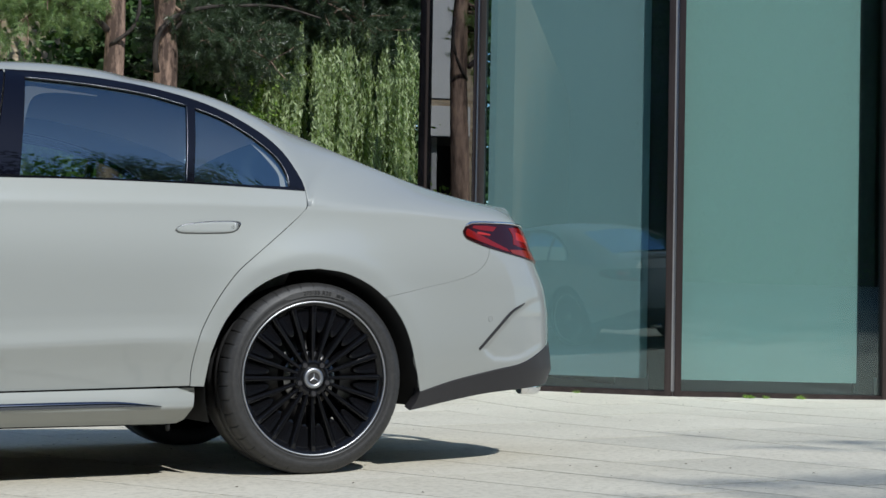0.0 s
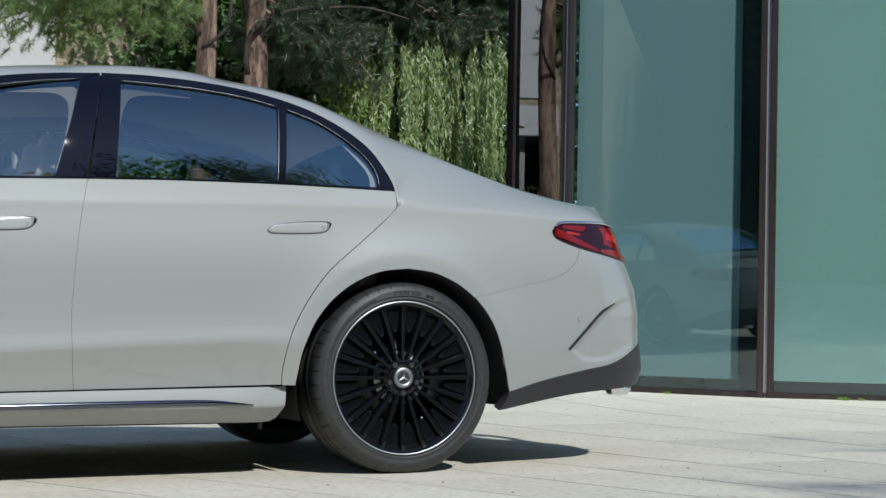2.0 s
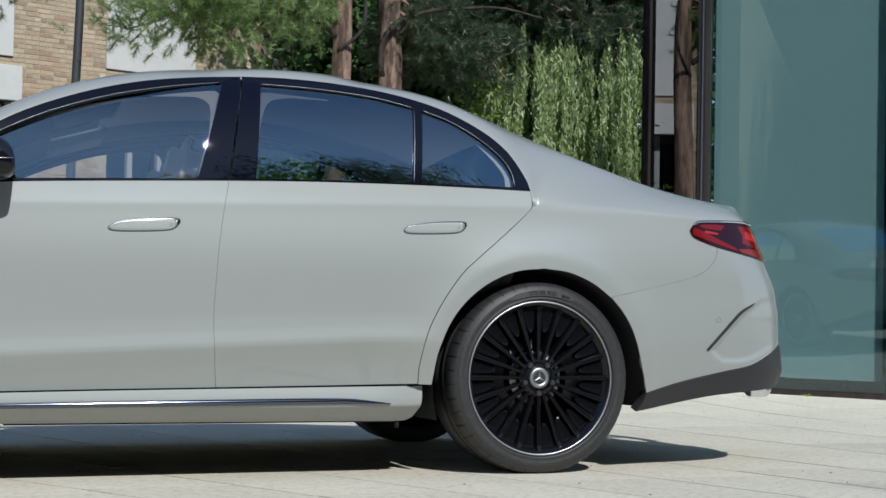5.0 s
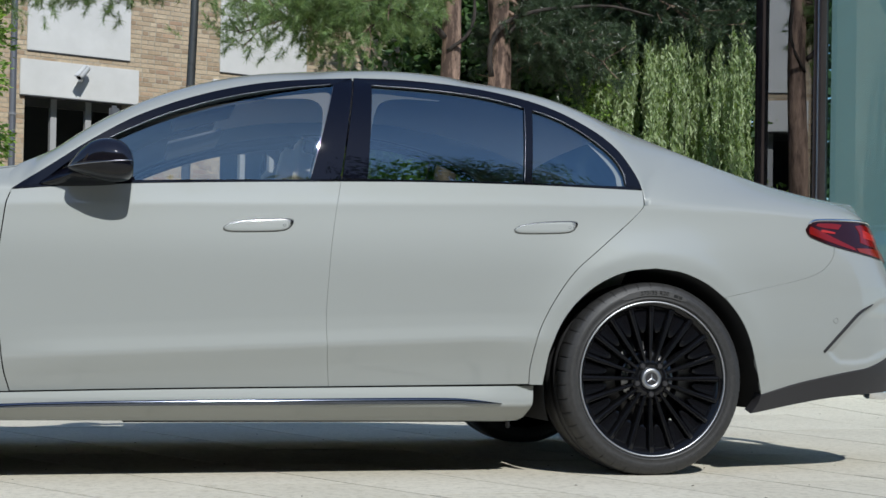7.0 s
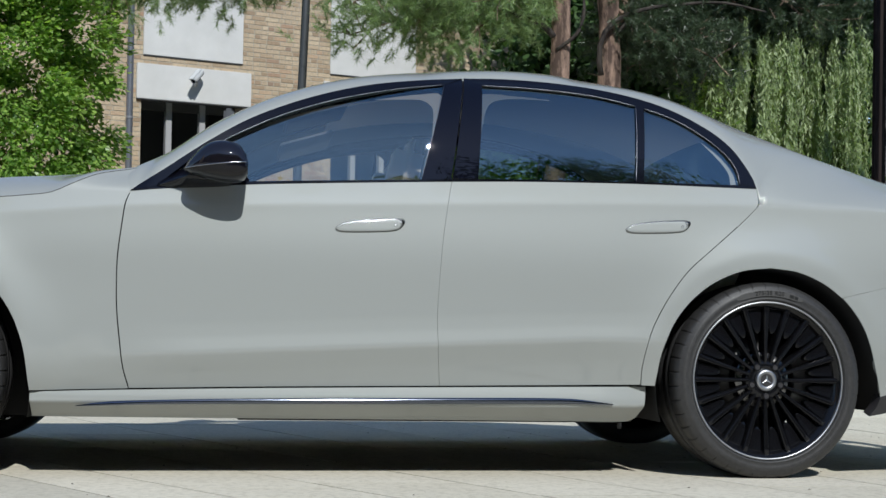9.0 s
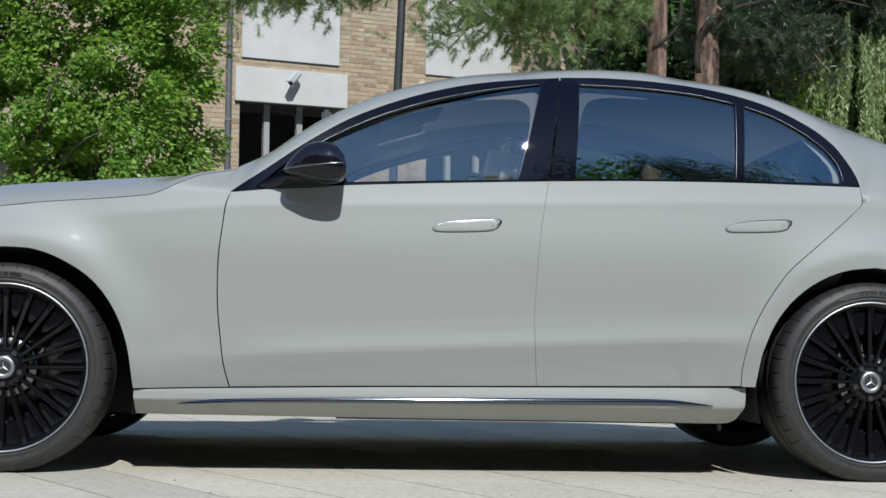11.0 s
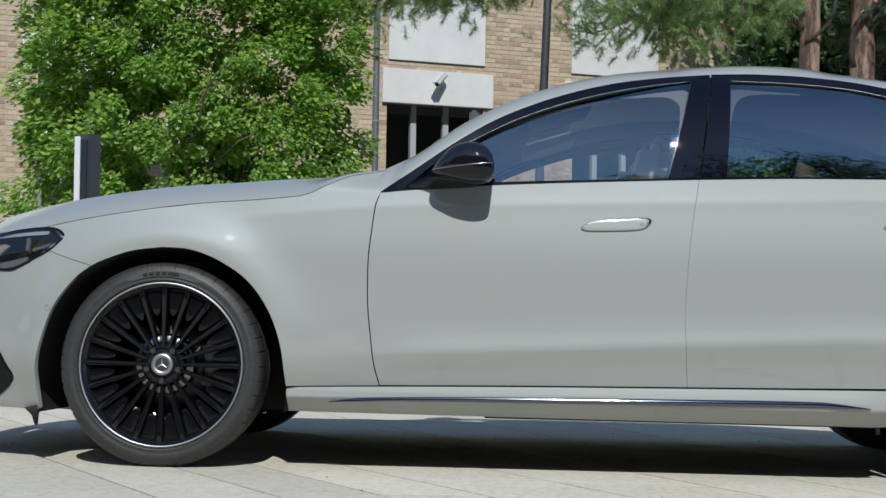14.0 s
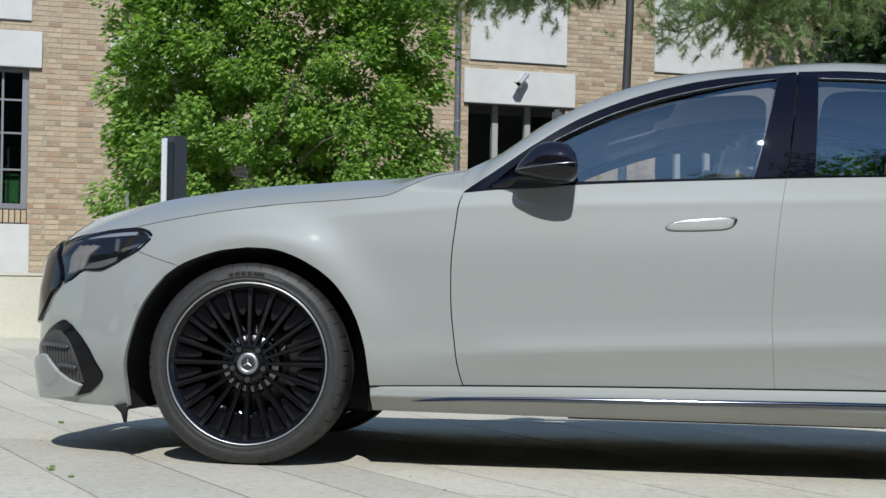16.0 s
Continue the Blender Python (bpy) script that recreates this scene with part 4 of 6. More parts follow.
def panel_mesh(bm, grid, out=0.0, gap=0.0, lip=0.02, yfun=None, edge=0.0012, skip=""):
    """A sheet over a grid of (x, z), lying on the flank, with rolled edges that fold inwards."""
    nv, nu = grid.shape[:2]
    c = grid.reshape(-1, 2).mean(0)
    half = (grid.reshape(-1, 2).max(0) - grid.reshape(-1, 2).min(0)) / 2
    g = c + (grid - c) * (1 - gap / np.maximum(half, 0.02))

    def place(x, z, o):
        if yfun is None:
            return Vector((x, side_y(x, z), z)) + side_n(x, z) * o
        return Vector((x, yfun(x, z) - o, z))

    vs = [[bm.verts.new(place(g[j, i, 0], g[j, i, 1], out)) for i in range(nu)] for j in range(nv)]
    for j in range(nv - 1):
        for i in range(nu - 1):
            bm.faces.new((vs[j][i], vs[j][i + 1], vs[j + 1][i + 1], vs[j + 1][i]))
    sides_ = {"b": [(0, i) for i in range(nu)], "r": [(j, nu - 1) for j in range(nv)], "t": [(nv - 1, i) for i in range(nu - 1, -1, -1)], "l": [(j, 0) for j in range(nv - 1, -1, -1)]}
    if lip:
        for key, line in sides_.items():
            if key in skip:
                continue
            prev = [vs[j][i] for j, i in line]
            for d, grow_ in ((edge * 0.5, edge * 0.5), (lip, edge * 0.5)):
                cur = []
                for j, i in line:
                    q = g[j, i]
                    di = q - g[min(max(j, 1), nv - 2), min(max(i, 1), nu - 2)]
                    k = np.linalg.norm(di)
                    q2 = q + (di / k * grow_ if k > 1e-6 else 0)
                    cur.append(bm.verts.new(place(q2[0], q2[1], out - d)))
                for a in range(len(line) - 1):
                    f = bm.faces.new((prev[a + 1], prev[a], cur[a], cur[a + 1]))
                    for e in f.edges:
                        if d < lip and {prev[a], prev[a + 1]} == set(e.verts):
                            e.smooth = False
                prev = cur
    return bm


def mirror_mesh(me):
    m2 = me.copy()
    m2.transform(Matrix(((1, 0, 0, 0), (0, -1, 0, 2 * YC), (0, 0, 1, 0), (0, 0, 0, 1))))
    m2.flip_normals()
    return m2


def pair(name, bm, mat, parents, label="", smooth=True):
    """A part on the near flank and its twin on the far one. Returns both."""
    bmesh.ops.recalc_face_normals(bm, faces=bm.faces)
    near = part(name, bm, mat, parents[0], label, smooth)
    far = new(name, mirror_mesh(near.data))
    far.parent = parents[1]
    if label:
        far["label"] = label
    return near, far


def panel(name, sides, nu, nv, mat, parents, label="", out=0.0, gap=0.0022, lip=0.02, power=1.0, yfun=None, edge=0.0012):
    bm = panel_mesh(bmesh.new(), coons(*sides, nu, nv, power), out, gap, lip, yfun, edge)
    return pair(name, bm, mat, parents, label)


def flank_line(bm, ctrl, radius, n=60, out=0.0, sides=6):
    pts = curve_pts(ctrl, n)
    path = [Vector((x, side_y(x, z), z)) + side_n(x, z) * out for x, z in pts]
    return tube(bm, path, [radius * 0.35] + [radius] * (n - 2) + [radius * 0.35], sides)


car = thing("sedan_car", "light grey four-door sedan with black trim, parked on pale paving", "car", m=CAR)
BOTH = (car, car)

# outlines of the flank, as (x, z)
GAP_A = ((0.743, 0.293), (0.724, 0.362), (0.711, 0.455), (0.700, 0.548), (0.696, 0.642), (0.697, 0.735), (0.706, 0.830), (0.715, 0.908), (0.729, 0.951))
GAP_B = ((1.787, 0.312), (1.775, 0.434), (1.770, 0.55), (1.775, 0.666), (1.783, 0.783), (1.799, 0.907), (1.819, 1.021))
GAP_C = ((2.498, 0.324), (2.498, 0.386), (2.515, 0.485), (2.548, 0.564), (2.595, 0.645), (2.657, 0.726), (2.732, 0.793), (2.787, 0.839), (2.865, 0.905), (2.930, 0.967), (2.937, 1.005), (2.935, 1.033))
ARCH_R = [(2.9610 + 0.40 * math.cos(a) * (1.02 if math.cos(a) < 0 else 1.0), 0.346 + 0.398 * math.sin(a)) for a in (math.radians(d) for d in (178, 165, 150, 135, 120, 105, 90))]
ARCH_R2 = [(2.961 + 0.40 * math.cos(a), 0.346 + 0.398 * math.sin(a)) for a in (math.radians(d) for d in (90, 75, 60, 48))]
ARCH_R3 = [(2.961 + r * math.cos(math.radians(d)), 0.346 + r * math.sin(math.radians(d))) for d, r in ((-7.2, 0.4405), (-3, 0.4285), (2, 0.417), (7, 0.408), (13, 0.402), (20, 0.3995), (29, 0.3995), (38, 0.3995), (47.9, 0.3995))]
ARCH_F1 = ((-0.438, 0.180), (-0.441, 0.317), (-0.418, 0.418), (-0.372, 0.538), (-0.300, 0.632), (-0.245, 0.675))
ARCH_F2 = ((-0.245, 0.675), (-0.205, 0.695), (-0.108, 0.729), (-0.005, 0.744))
ARCH_F3 = ((0.427, 0.284), (0.408, 0.421), (0.366, 0.535), (0.293, 0.634), (0.193, 0.702), (0.093, 0.738), (-0.005, 0.744))
HOOD_SEAM = ((-0.418, 0.811), (-0.300, 0.835), (-0.097, 0.870), (0.101, 0.898), (0.298, 0.916), (0.400, 0.927), (0.473, 0.939), (0.549, 0.976), (0.625, 1.012), (0.740, 1.038))
BELT_F = ((0.729, 0.951), (0.856, 0.965), (1.119, 0.986), (1.427, 1.003), (1.819, 1.021))
BELT_R = ((1.819, 1.021), (2.125, 1.031), (2.497, 1.036), (2.935, 1.033))
CREASE = ((2.936, 0.974), (3.208, 0.973), (3.444, 0.959), (3.586, 0.950), (3.800, 0.950), (x_rear(.95) - 1e-3, 0.950))
SEAM_R = ((3.229, 0.644), (3.400, 0.683), (3.537, 0.715), (3.619, 0.744), (3.664, 0.778), (3.688, 0.812), (3.706, 0.855), (3.83, 0.836), (x_rear(.82) - 1e-3, 0.820))

# lower body panels
fdoor = panel("front_door", (((0.743, 0.293), (1.25, 0.304), (1.787, 0.312)), GAP_B, BELT_F, GAP_A), 70, 90, PAINT, BOTH, "light grey painted door", gap=0.0011)
rdoor = panel("rear_door", (((1.787, 0.312), (2.229, 0.319), (2.498, 0.324)), GAP_C, BELT_R, GAP_B), 60, 90, PAINT, BOTH, "light grey painted door", gap=0.0011)

bm = panel_mesh(bmesh.new(), coons(ARCH_F2, ((-0.005, 0.744), (0.05, 0.8895)), ((-0.418, 0.811), (-0.300, 0.835), (-0.097, 0.870), (0.05, 0.8895)),
                                   ((-0.245, 0.675), (-0.406, 0.730), (-0.362, 0.770), (-0.418, 0.811)), 26, 18), 0, 0.0, 0.02, skip="r")
panel_mesh(bm, coons(((0.427, 0.284), (0.740, 0.293)), (*[(x - 0.003, z) for x, z in GAP_A], (0.738, 1.038)), ((0.05, 0.8895), *HOOD_SEAM[3:9], (0.738, 1.038)), (*ARCH_F3, (-0.005, 0.744), (0.05, 0.8895)), 44, 90), 0, 0.0, 0.02, skip="r")
pair("front_fender", bm, PAINT, BOTH, "light grey painted wing")

bm = panel_mesh(bmesh.new(), coons(((2.501, 0.323), (2.549, 0.322)), ((2.549, 0.322), *ARCH_R), ((2.936, 0.974), (2.961, 0.744)), tuple((x + 0.0030, z - 0.0010) for x, z in GAP_C[:10]) + ((2.936, 0.974),), 24, 90), 0, 0.0, 0.02, skip="t")
panel_mesh(bm, coons((*ARCH_R2, SEAM_R[0], *SEAM_R), ((x_rear(.82) - 1e-3, 0.820), (x_rear(.95) - 1e-3, 0.950)), CREASE, ((2.961, 0.744), (2.936, 0.974)), 220, 34, 1.25), 0, 0.0, 0.012, skip="lt")
pair("quarter_panel", bm, PAINT, BOTH, "light grey painted rear wing")

panel("rear_bumper", (((3.398, 0.291), (3.56, 0.335), (3.734, 0.371), (3.874, 0.397), (4.06, 0.470), (x_rear(.49) - 1e-3, 0.490)), ((x_rear(.49) - 1e-3, 0.490), (x_rear(.65) - 1e-3, 0.65), (x_rear(.816) - 1e-3, 0.816)),
                      ((3.231, 0.6425), (3.400, 0.6815), (3.538, 0.7135), (3.621, 0.7425), (3.667, 0.7765), (3.691, 0.8105), (3.709, 0.8535), (3.83, 0.8345), (x_rear(.816) - 1e-3, 0.816)), (*ARCH_R3[:8], (3.231, 0.6425))),
      110, 90, PAINT, BOTH, "light grey painted bumper", gap=0.0, power=1.3)
PLASTIC = material("dark_plastic", (0.022, 0.021, 0.023), 0.5)
panel("rear_diffuser", (((3.361, 0.221), (3.448, 0.237), (3.696, 0.279), (4.024, 0.305), (x_rear(.33) - 1e-3, 0.330)), ((x_rear(.33) - 1e-3, 0.330), (x_rear(.486) - 1e-3, 0.486)),
                        ((3.396, 0.288), (3.56, 0.332), (3.734, 0.368), (3.874, 0.394), (4.06, 0.466), (x_rear(.486) - 1e-3, 0.486)), ((3.361, 0.221), (3.385, 0.255), (3.396, 0.288))),
      60, 14, PLASTIC, BOTH, "dark grey plastic lower apron", out=0.004, gap=0.0, lip=0.05, power=1.5)
panel("front_bumper", (((x_front(.195) + 1e-3, 0.195), (-0.78, 0.190), (-0.62, 0.182), (-0.438, 0.180)), ARCH_F1,
                       ((x_front(.64) + 1e-3, 0.64), (-0.76, 0.622), (-0.686, 0.617), (-0.622, 0.653), (-0.549, 0.657), (-0.481, 0.680), (-0.408, 0.726), (-0.245, 0.675)),
                       ((x_front(.195) + 1e-3, 0.195), (x_front(.4) + 1e-3, 0.4), (x_front(.64) + 1e-3, 0.64))), 76, 44, PAINT, BOTH, "light grey painted bumper", gap=0.0, power=0.6)

# the sill, with a dark polished strip
def sill_y(x, z):
    return float(np.interp(z, [.17, .19, .205, .225, .243, .25, .27, .29, .32], [.10, .075, .062, .036, .012, .006, .006, .010, .018])) + .03 * ease(2.35, 2.55, x) + .01 * (1 - ease(.42, .6, x))


sill = panel("sill", (((0.429, 0.197), (1.06, 0.195), (1.79, 0.194), (2.25, 0.193), (2.47, 0.192), (2.50, 0.205)), ((2.50, 0.205), (2.517, 0.25), (2.524, 0.317)),
                      ((0.427, 0.279), (0.743, 0.288), (1.25, 0.299), (1.787, 0.307), (2.229, 0.313), (2.524, 0.317)), ((0.429, 0.197), (0.427, 0.279))), 80, 20, PAINT, BOTH, "light grey painted sill", gap=0.0, yfun=sill_y, lip=0.05)
CHROME = material("chrome", (0.82, 0.83, 0.85), 0.09, 1.0)
DARK_CHROME = material("dark_chrome", (0.13, 0.145, 0.18), 0.09, 1.0)
def strip_y(x, z):
    mid = float(np.interp(x, (0.575, 0.8, 1.063, 1.79, 2.233, 2.396), (0.235, 0.2475, 0.254, 0.262, 0.265, 0.2555)))
    return sill_y(x, 0.262) - 0.006 * max(0.0, 1 - ((z - mid) / 0.0115) ** 2)


panel("sill_strip", (((0.575, 0.234), (0.80, 0.242), (1.063, 0.246), (1.79, 0.252), (2.233, 0.256), (2.396, 0.2545)), ((2.396, 0.2545), (2.396, 0.2565)),
                     ((0.575, 0.236), (0.692, 0.251), (1.063, 0.262), (1.789, 0.272), (2.232, 0.274), (2.396, 0.2565)), ((0.575, 0.234), (0.575, 0.236))), 70, 12, DARK_CHROME, sill, "dark polished metal strip", out=0.003, gap=0.0, yfun=strip_y, lip=0.01, edge=0.001)

# roof rails, pillars, deck sides: from the window frame up to the crown line
FRAME_TOP = ((0.730, 0.953), (0.853, 1.042), (0.982, 1.136), (1.133, 1.229), (1.329, 1.312), (1.531, 1.370), (1.738, 1.404), (1.886, 1.420), (2.055, 1.425), (2.265, 1.413), (2.471, 1.377), (2.634, 1.326),
             (2.775, 1.250), (2.853, 1.185), (2.900, 1.118), (2.926, 1.065), (2.937, 1.033), (2.939, 0.976))
CROWN = ((0.690, 0.115, 1.015), (0.735, 0.135, 1.046), (0.845, 0.18, 1.108), (0.939, 0.22, 1.181), (1.035, 0.26, 1.249), (1.235, 0.32, 1.351), (1.444, 0.37, 1.422), (1.658, 0.41, 1.465), (1.915, 0.42, 1.486), (2.203, 0.42, 1.492), (2.400, 0.42, 1.468),
         (2.563, 0.42, 1.440), (2.744, 0.41, 1.394), (2.879, 0.39, 1.345), (3.108, 0.36, 1.259), (3.341, 0.33, 1.175), (3.546, 0.31, 1.109), (3.708, 0.30, 1.071), (3.851, 0.32, 1.052), (3.960, 0.36, 1.047))
N_RAIL = 130
lower = curve_pts(((0.700, 0.930),) + FRAME_TOP + (FRAME_TOP[-1],) + tuple(CREASE[1:5]) + ((3.965, 0.951),), N_RAIL)
crown = curve_pts(CROWN, 240)
# which point of the crown line stands above which point of the lower edge
PAIRS = (((0.700, 0.930), 0.690), ((0.730, 0.953), 0.735), ((1.886, 1.420), 1.90), ((2.634, 1.326), 2.70), ((2.853, 1.185), 2.98), ((2.939, 0.976), 3.25), ((3.208, 0.973), 3.40), ((3.444, 0.959), 3.58), ((3.586, 0.950), 3.70), ((3.80, 0.950), 3.85), ((3.965, 0.951), 3.96))
RAIL_K = [int(np.argmin(np.linalg.norm(lower - np.array(p), axis=1))) for p, _ in PAIRS]
RAIL_X = curve_pts([(k, x) for k, (_, x) in zip(RAIL_K, PAIRS)], 300)


def crown_at(x):
    return Vector((x, float(np.interp(x, crown[:, 0], crown[:, 1])), float(np.interp(x, crown[:, 0], crown[:, 2]))))


bm = bmesh.new()
rows = []
for k in range(N_RAIL):
    x0, z0 = lower[k]
    a = Vector((x0, side_y(x0, z0), z0))
    s = crown_at(float(np.interp(k, RAIL_X[:, 0], RAIL_X[:, 1])))
    n0 = side_n(x0, z0)
    t0 = Vector((0, n0.z, -n0.y)).normalized()
    if t0.z < 0:
        t0 = -t0
    t0 = (t0 + Vector((0, 0.55, 0)) * ease(2.94, 3.25, x0)).normalized()
    size = (s - a).length
    row = [bm.verts.new((x0, side_y(x0, z0 - 0.008) + 0.0025, z0 - 0.008))]
    for v in (1 - (1 - np.linspace(0, 1, 19)) ** 1.5).tolist():
        h = (2 * v**3 - 3 * v**2 + 1, v**3 - 2 * v**2 + v, -2 * v**3 + 3 * v**2, v**3 - v**2)
        row.append(bm.verts.new(h[0] * a + h[1] * t0 * size * 0.9 + h[2] * s + h[3] * Vector((0, 0.92, 0.16)) * size * 0.4))
    rows.append(row)
for r0, r1 in zip(rows, rows[1:]):
    for i in range(19):
        bm.faces.new((r0[i], r1[i], r1[i + 1], r0[i + 1]))
pair("roof_rail", bm, PAINT, BOTH, "light grey painted pillar and roof edge")


def across(x_a, x_b, n, rise, drop_in=0.0):
    """A crowned sheet from one crown line to the other."""
    b = bmesh.new()
    grid = []
    for x in np.linspace(x_a, x_b, n):
        s = crown_at(x)
        grid.append([b.verts.new((x, s.y + (2 * YC - 2 * s.y) * v, s.z - drop_in + rise * (1 - (2 * v - 1) ** 2))) for v in np.linspace(0, 1, 25)])
    for r0, r1 in zip(grid, grid[1:]):
        for i in range(24):
            b.faces.new((r0[i], r0[i + 1], r1[i + 1], r1[i]))
    return b


ROOF_LINING = material("headliner", (0.78, 0.76, 0.72), 0.9)
part("roof", across(1.50, 2.78, 40, 0.022), PAINT, car, "light grey painted roof", True)
part("roof_lining", across(1.46, 2.95, 30, 0.015, 0.035), ROOF_LINING, car, "pale cloth lining", True)


CAR_GLASS = thin_glass("car_window", (0.97, 0.98, 0.95), (0.68, 0.91, 1.0), 4.5)
DARK_GLASS = thin_glass("privacy_glass", (0.54, 0.60, 0.60), (0.62, 0.86, 1.0), 4.8)
for nm, bmw, gm in (("windshield", across(0.76, 1.50, 30, 0.05), CAR_GLASS), ("rear_window", across(2.78, 3.50, 24, 0.03), DARK_GLASS)):
    pane = part(nm, bmw, gm, car, "", True)
    pane.visible_shadow = False
bm = across(3.50, 3.955, 20, 0.012)
part("trunk_lid", bm, PAINT, car, "light grey painted boot lid", True)
bm = bmesh.new()
cols = []
for v in np.linspace(0, 1, 25):
    s = crown_at(3.955)
    y = s.y + (2 * YC - 2 * s.y) * v
    z1 = s.z + 0.012 * (1 - (2 * v - 1) ** 2)
    bow = 0.04 * (1 - (2 * v - 1) ** 2)
    cols.append([bm.verts.new((3.955 + dx + bow * f_, y, z)) for dx, z, f_ in ((0, z1, 0), (0.012, z1 - 0.004, .3), (0.016, z1 - 0.016, .6), (0.03, 1.0, .8), (0.075, 0.95, 1))])
for c0, c1 in zip(cols, cols[1:]):
    for i in range(4):
        bm.faces.new((c0[i], c1[i], c1[i + 1], c0[i + 1]))
part("trunk_face", bm, PAINT, car, "light grey painted boot lid edge", True)

# bonnet
HOOD_TOP = tuple((x, y, 0.47 + (z - 0.47) * (4.65 + y) / (4.65 + y0)) for x, y0, y, z in (
    (-0.835, 0.55, 0.55, 0.790), (-0.771, 0.50, 0.44, 0.827), (-0.661, 0.50, 0.33, 0.873), (-0.44, 0.50, 0.23, 0.932), (-0.22, 0.50, 0.195, 0.976), (0.0, 0.50, 0.185, 1.008), (0.217, 0.50, 0.185, 1.027), (0.33, 0.48, 0.185, 1.036),
    (0.44, 0.42, 0.185, 1.037), (0.52, 0.35, 0.185, 1.036), (0.59, 0.28, 0.185, 1.035), (0.66, 0.22, 0.18, 1.039), (0.752, 0.165, 0.165, 1.046)))
HOOD_EDGE = ((-0.80, 0.762), (-0.70, 0.782), (-0.60, 0.793), (-0.50, 0.800)) + HOOD_SEAM
edge_l, top_l = curve_pts(HOOD_EDGE, 70), curve_pts(HOOD_TOP, 70)
bm = bmesh.new()
rows = []
for k in range(70):
    x0, z0 = edge_l[k]
    a = Vector((x0, side_y(x0, z0) + 0.002, z0 + 0.001))
    xs_ = max(-0.835, min(0.752, x0 + 0.014 * ease(0.5, 0.74, x0)))
    s = Vector((xs_, max(float(np.interp(xs_, top_l[:, 0], top_l[:, 1])), a.y + 0.05), float(np.interp(xs_, top_l[:, 0], top_l[:, 2]))))
    size = (s - a).length
    half = []
    for v in (1 - (1 - np.linspace(0, 1, 16)) ** 1.5).tolist():
        h = (2 * v**3 - 3 * v**2 + 1, v**3 - 2 * v**2 + v, -2 * v**3 + 3 * v**2, v**3 - v**2)
        half.append(h[0] * a + h[1] * Vector((0, 0.74, 0.67)) * size + h[2] * s + h[3] * Vector((0, 0.92, 0.39)) * size * 0.45)
    for v in (0.35, 0.7, 1.0):
        half.append(Vector((s.x, s.y + (YC - s.y) * v, s.z + 0.018 * v * (2 - v))))
    full = half + [Vector((p.x, 2 * YC - p.y, p.z)) for p in half[-2::-1]]
    rows.append([bm.verts.new(p) for p in full])
for r0, r1 in zip(rows, rows[1:]):
    for i in range(len(r0) - 1):
        bm.faces.new((r0[i], r0[i + 1], r1[i + 1], r1[i]))
# front edge rolls down to the grille
low = [bm.verts.new((v.co.x - 0.012, v.co.y, v.co.z - 0.022)) for v in rows[0]]
for i in range(len(low) - 1):
    bm.faces.new((low[i], low[i + 1], rows[0][i + 1], rows[0][i]))
bmesh.ops.recalc_face_normals(bm, faces=bm.faces)
part("cowl", box((0.745, 0.22, 1.0), (0.88, 1.63, 1.03), 0.01), PLASTIC, car, "dark plastic cowl")
part("hood", bm, PAINT, car, "light grey painted bonnet", True)
b = flank_line(bmesh.new(), HOOD_SEAM, 0.0011, 120, 0.0003)
pair("hood_seam", b, PLASTIC, BOTH, "fine dark seam beside the bonnet")

# window frames, pillars and panes
TURN_X = np.linspace(1.0, 1.9, 91)
TURN = np.cumsum(np.interp(TURN_X, (1.0, 1.10, 1.28, 1.70, 1.80, 1.9), (0, 0, 0.014, 0.056, 0, 0))[::-1])[::-1] * 0.01


def front_glass_y(x, z):
    """Turns the front pane and pillar bonnetwards, to place the sun's glint for the camera."""
    return side_y(x, z) + float(np.interp(x, TURN_X, TURN))


TRIM = material("gloss_black_trim", (0.004, 0.004, 0.007), 0.05, Specular_IOR_Level=0.42)
GLASS_F_TOP = ((0.811, 0.969), (0.927, 1.069), (1.058, 1.153), (1.231, 1.240), (1.429, 1.310), (1.632, 1.358), (1.809, 1.386))
GLASS_R_TOP = ((1.948, 1.391), (2.153, 1.385), (2.362, 1.365), (2.510, 1.332))
GLASS_Q_TOP = ((2.541, 1.324), (2.649, 1.284), (2.749, 1.224), (2.828, 1.158), (2.865, 1.099), (2.873, 1.046))
SILL_F = ((0.811, 0.969), (1.119, 0.996), (1.427, 1.011), (1.712, 1.023))
SILL_R = ((1.912, 1.032), (2.20, 1.038), (2.482, 1.042))
panel("window_frame", (GLASS_F_TOP, ((1.809, 1.386), (1.881, 1.419)), FRAME_TOP[:7] + ((1.881, 1.419),), ((0.811, 0.969), (0.730, 0.953))), 70, 6, TRIM, fdoor, "gloss black window frame", out=0.004, gap=0.0, lip=0.05)
panel("window_frame", ((*GLASS_R_TOP, *GLASS_Q_TOP), ((2.873, 1.046), (2.933, 1.036)), ((1.886, 1.420),) + FRAME_TOP[8:16] + ((2.933, 1.036),), ((1.948, 1.391), (1.886, 1.420))), 80, 6, TRIM, rdoor, "gloss black window frame", out=0.004, gap=0.0, lip=0.012)
panel("belt_trim", (tuple((x, z + 0.001) for x, z in BELT_F), ((1.819, 1.022), (1.820, 1.028)), SILL_F + ((1.820, 1.028),), ((0.729, 0.952), (0.811, 0.969))), 50, 5, TRIM, fdoor, "gloss black belt strip", out=0.002, gap=0.0, lip=0.006)
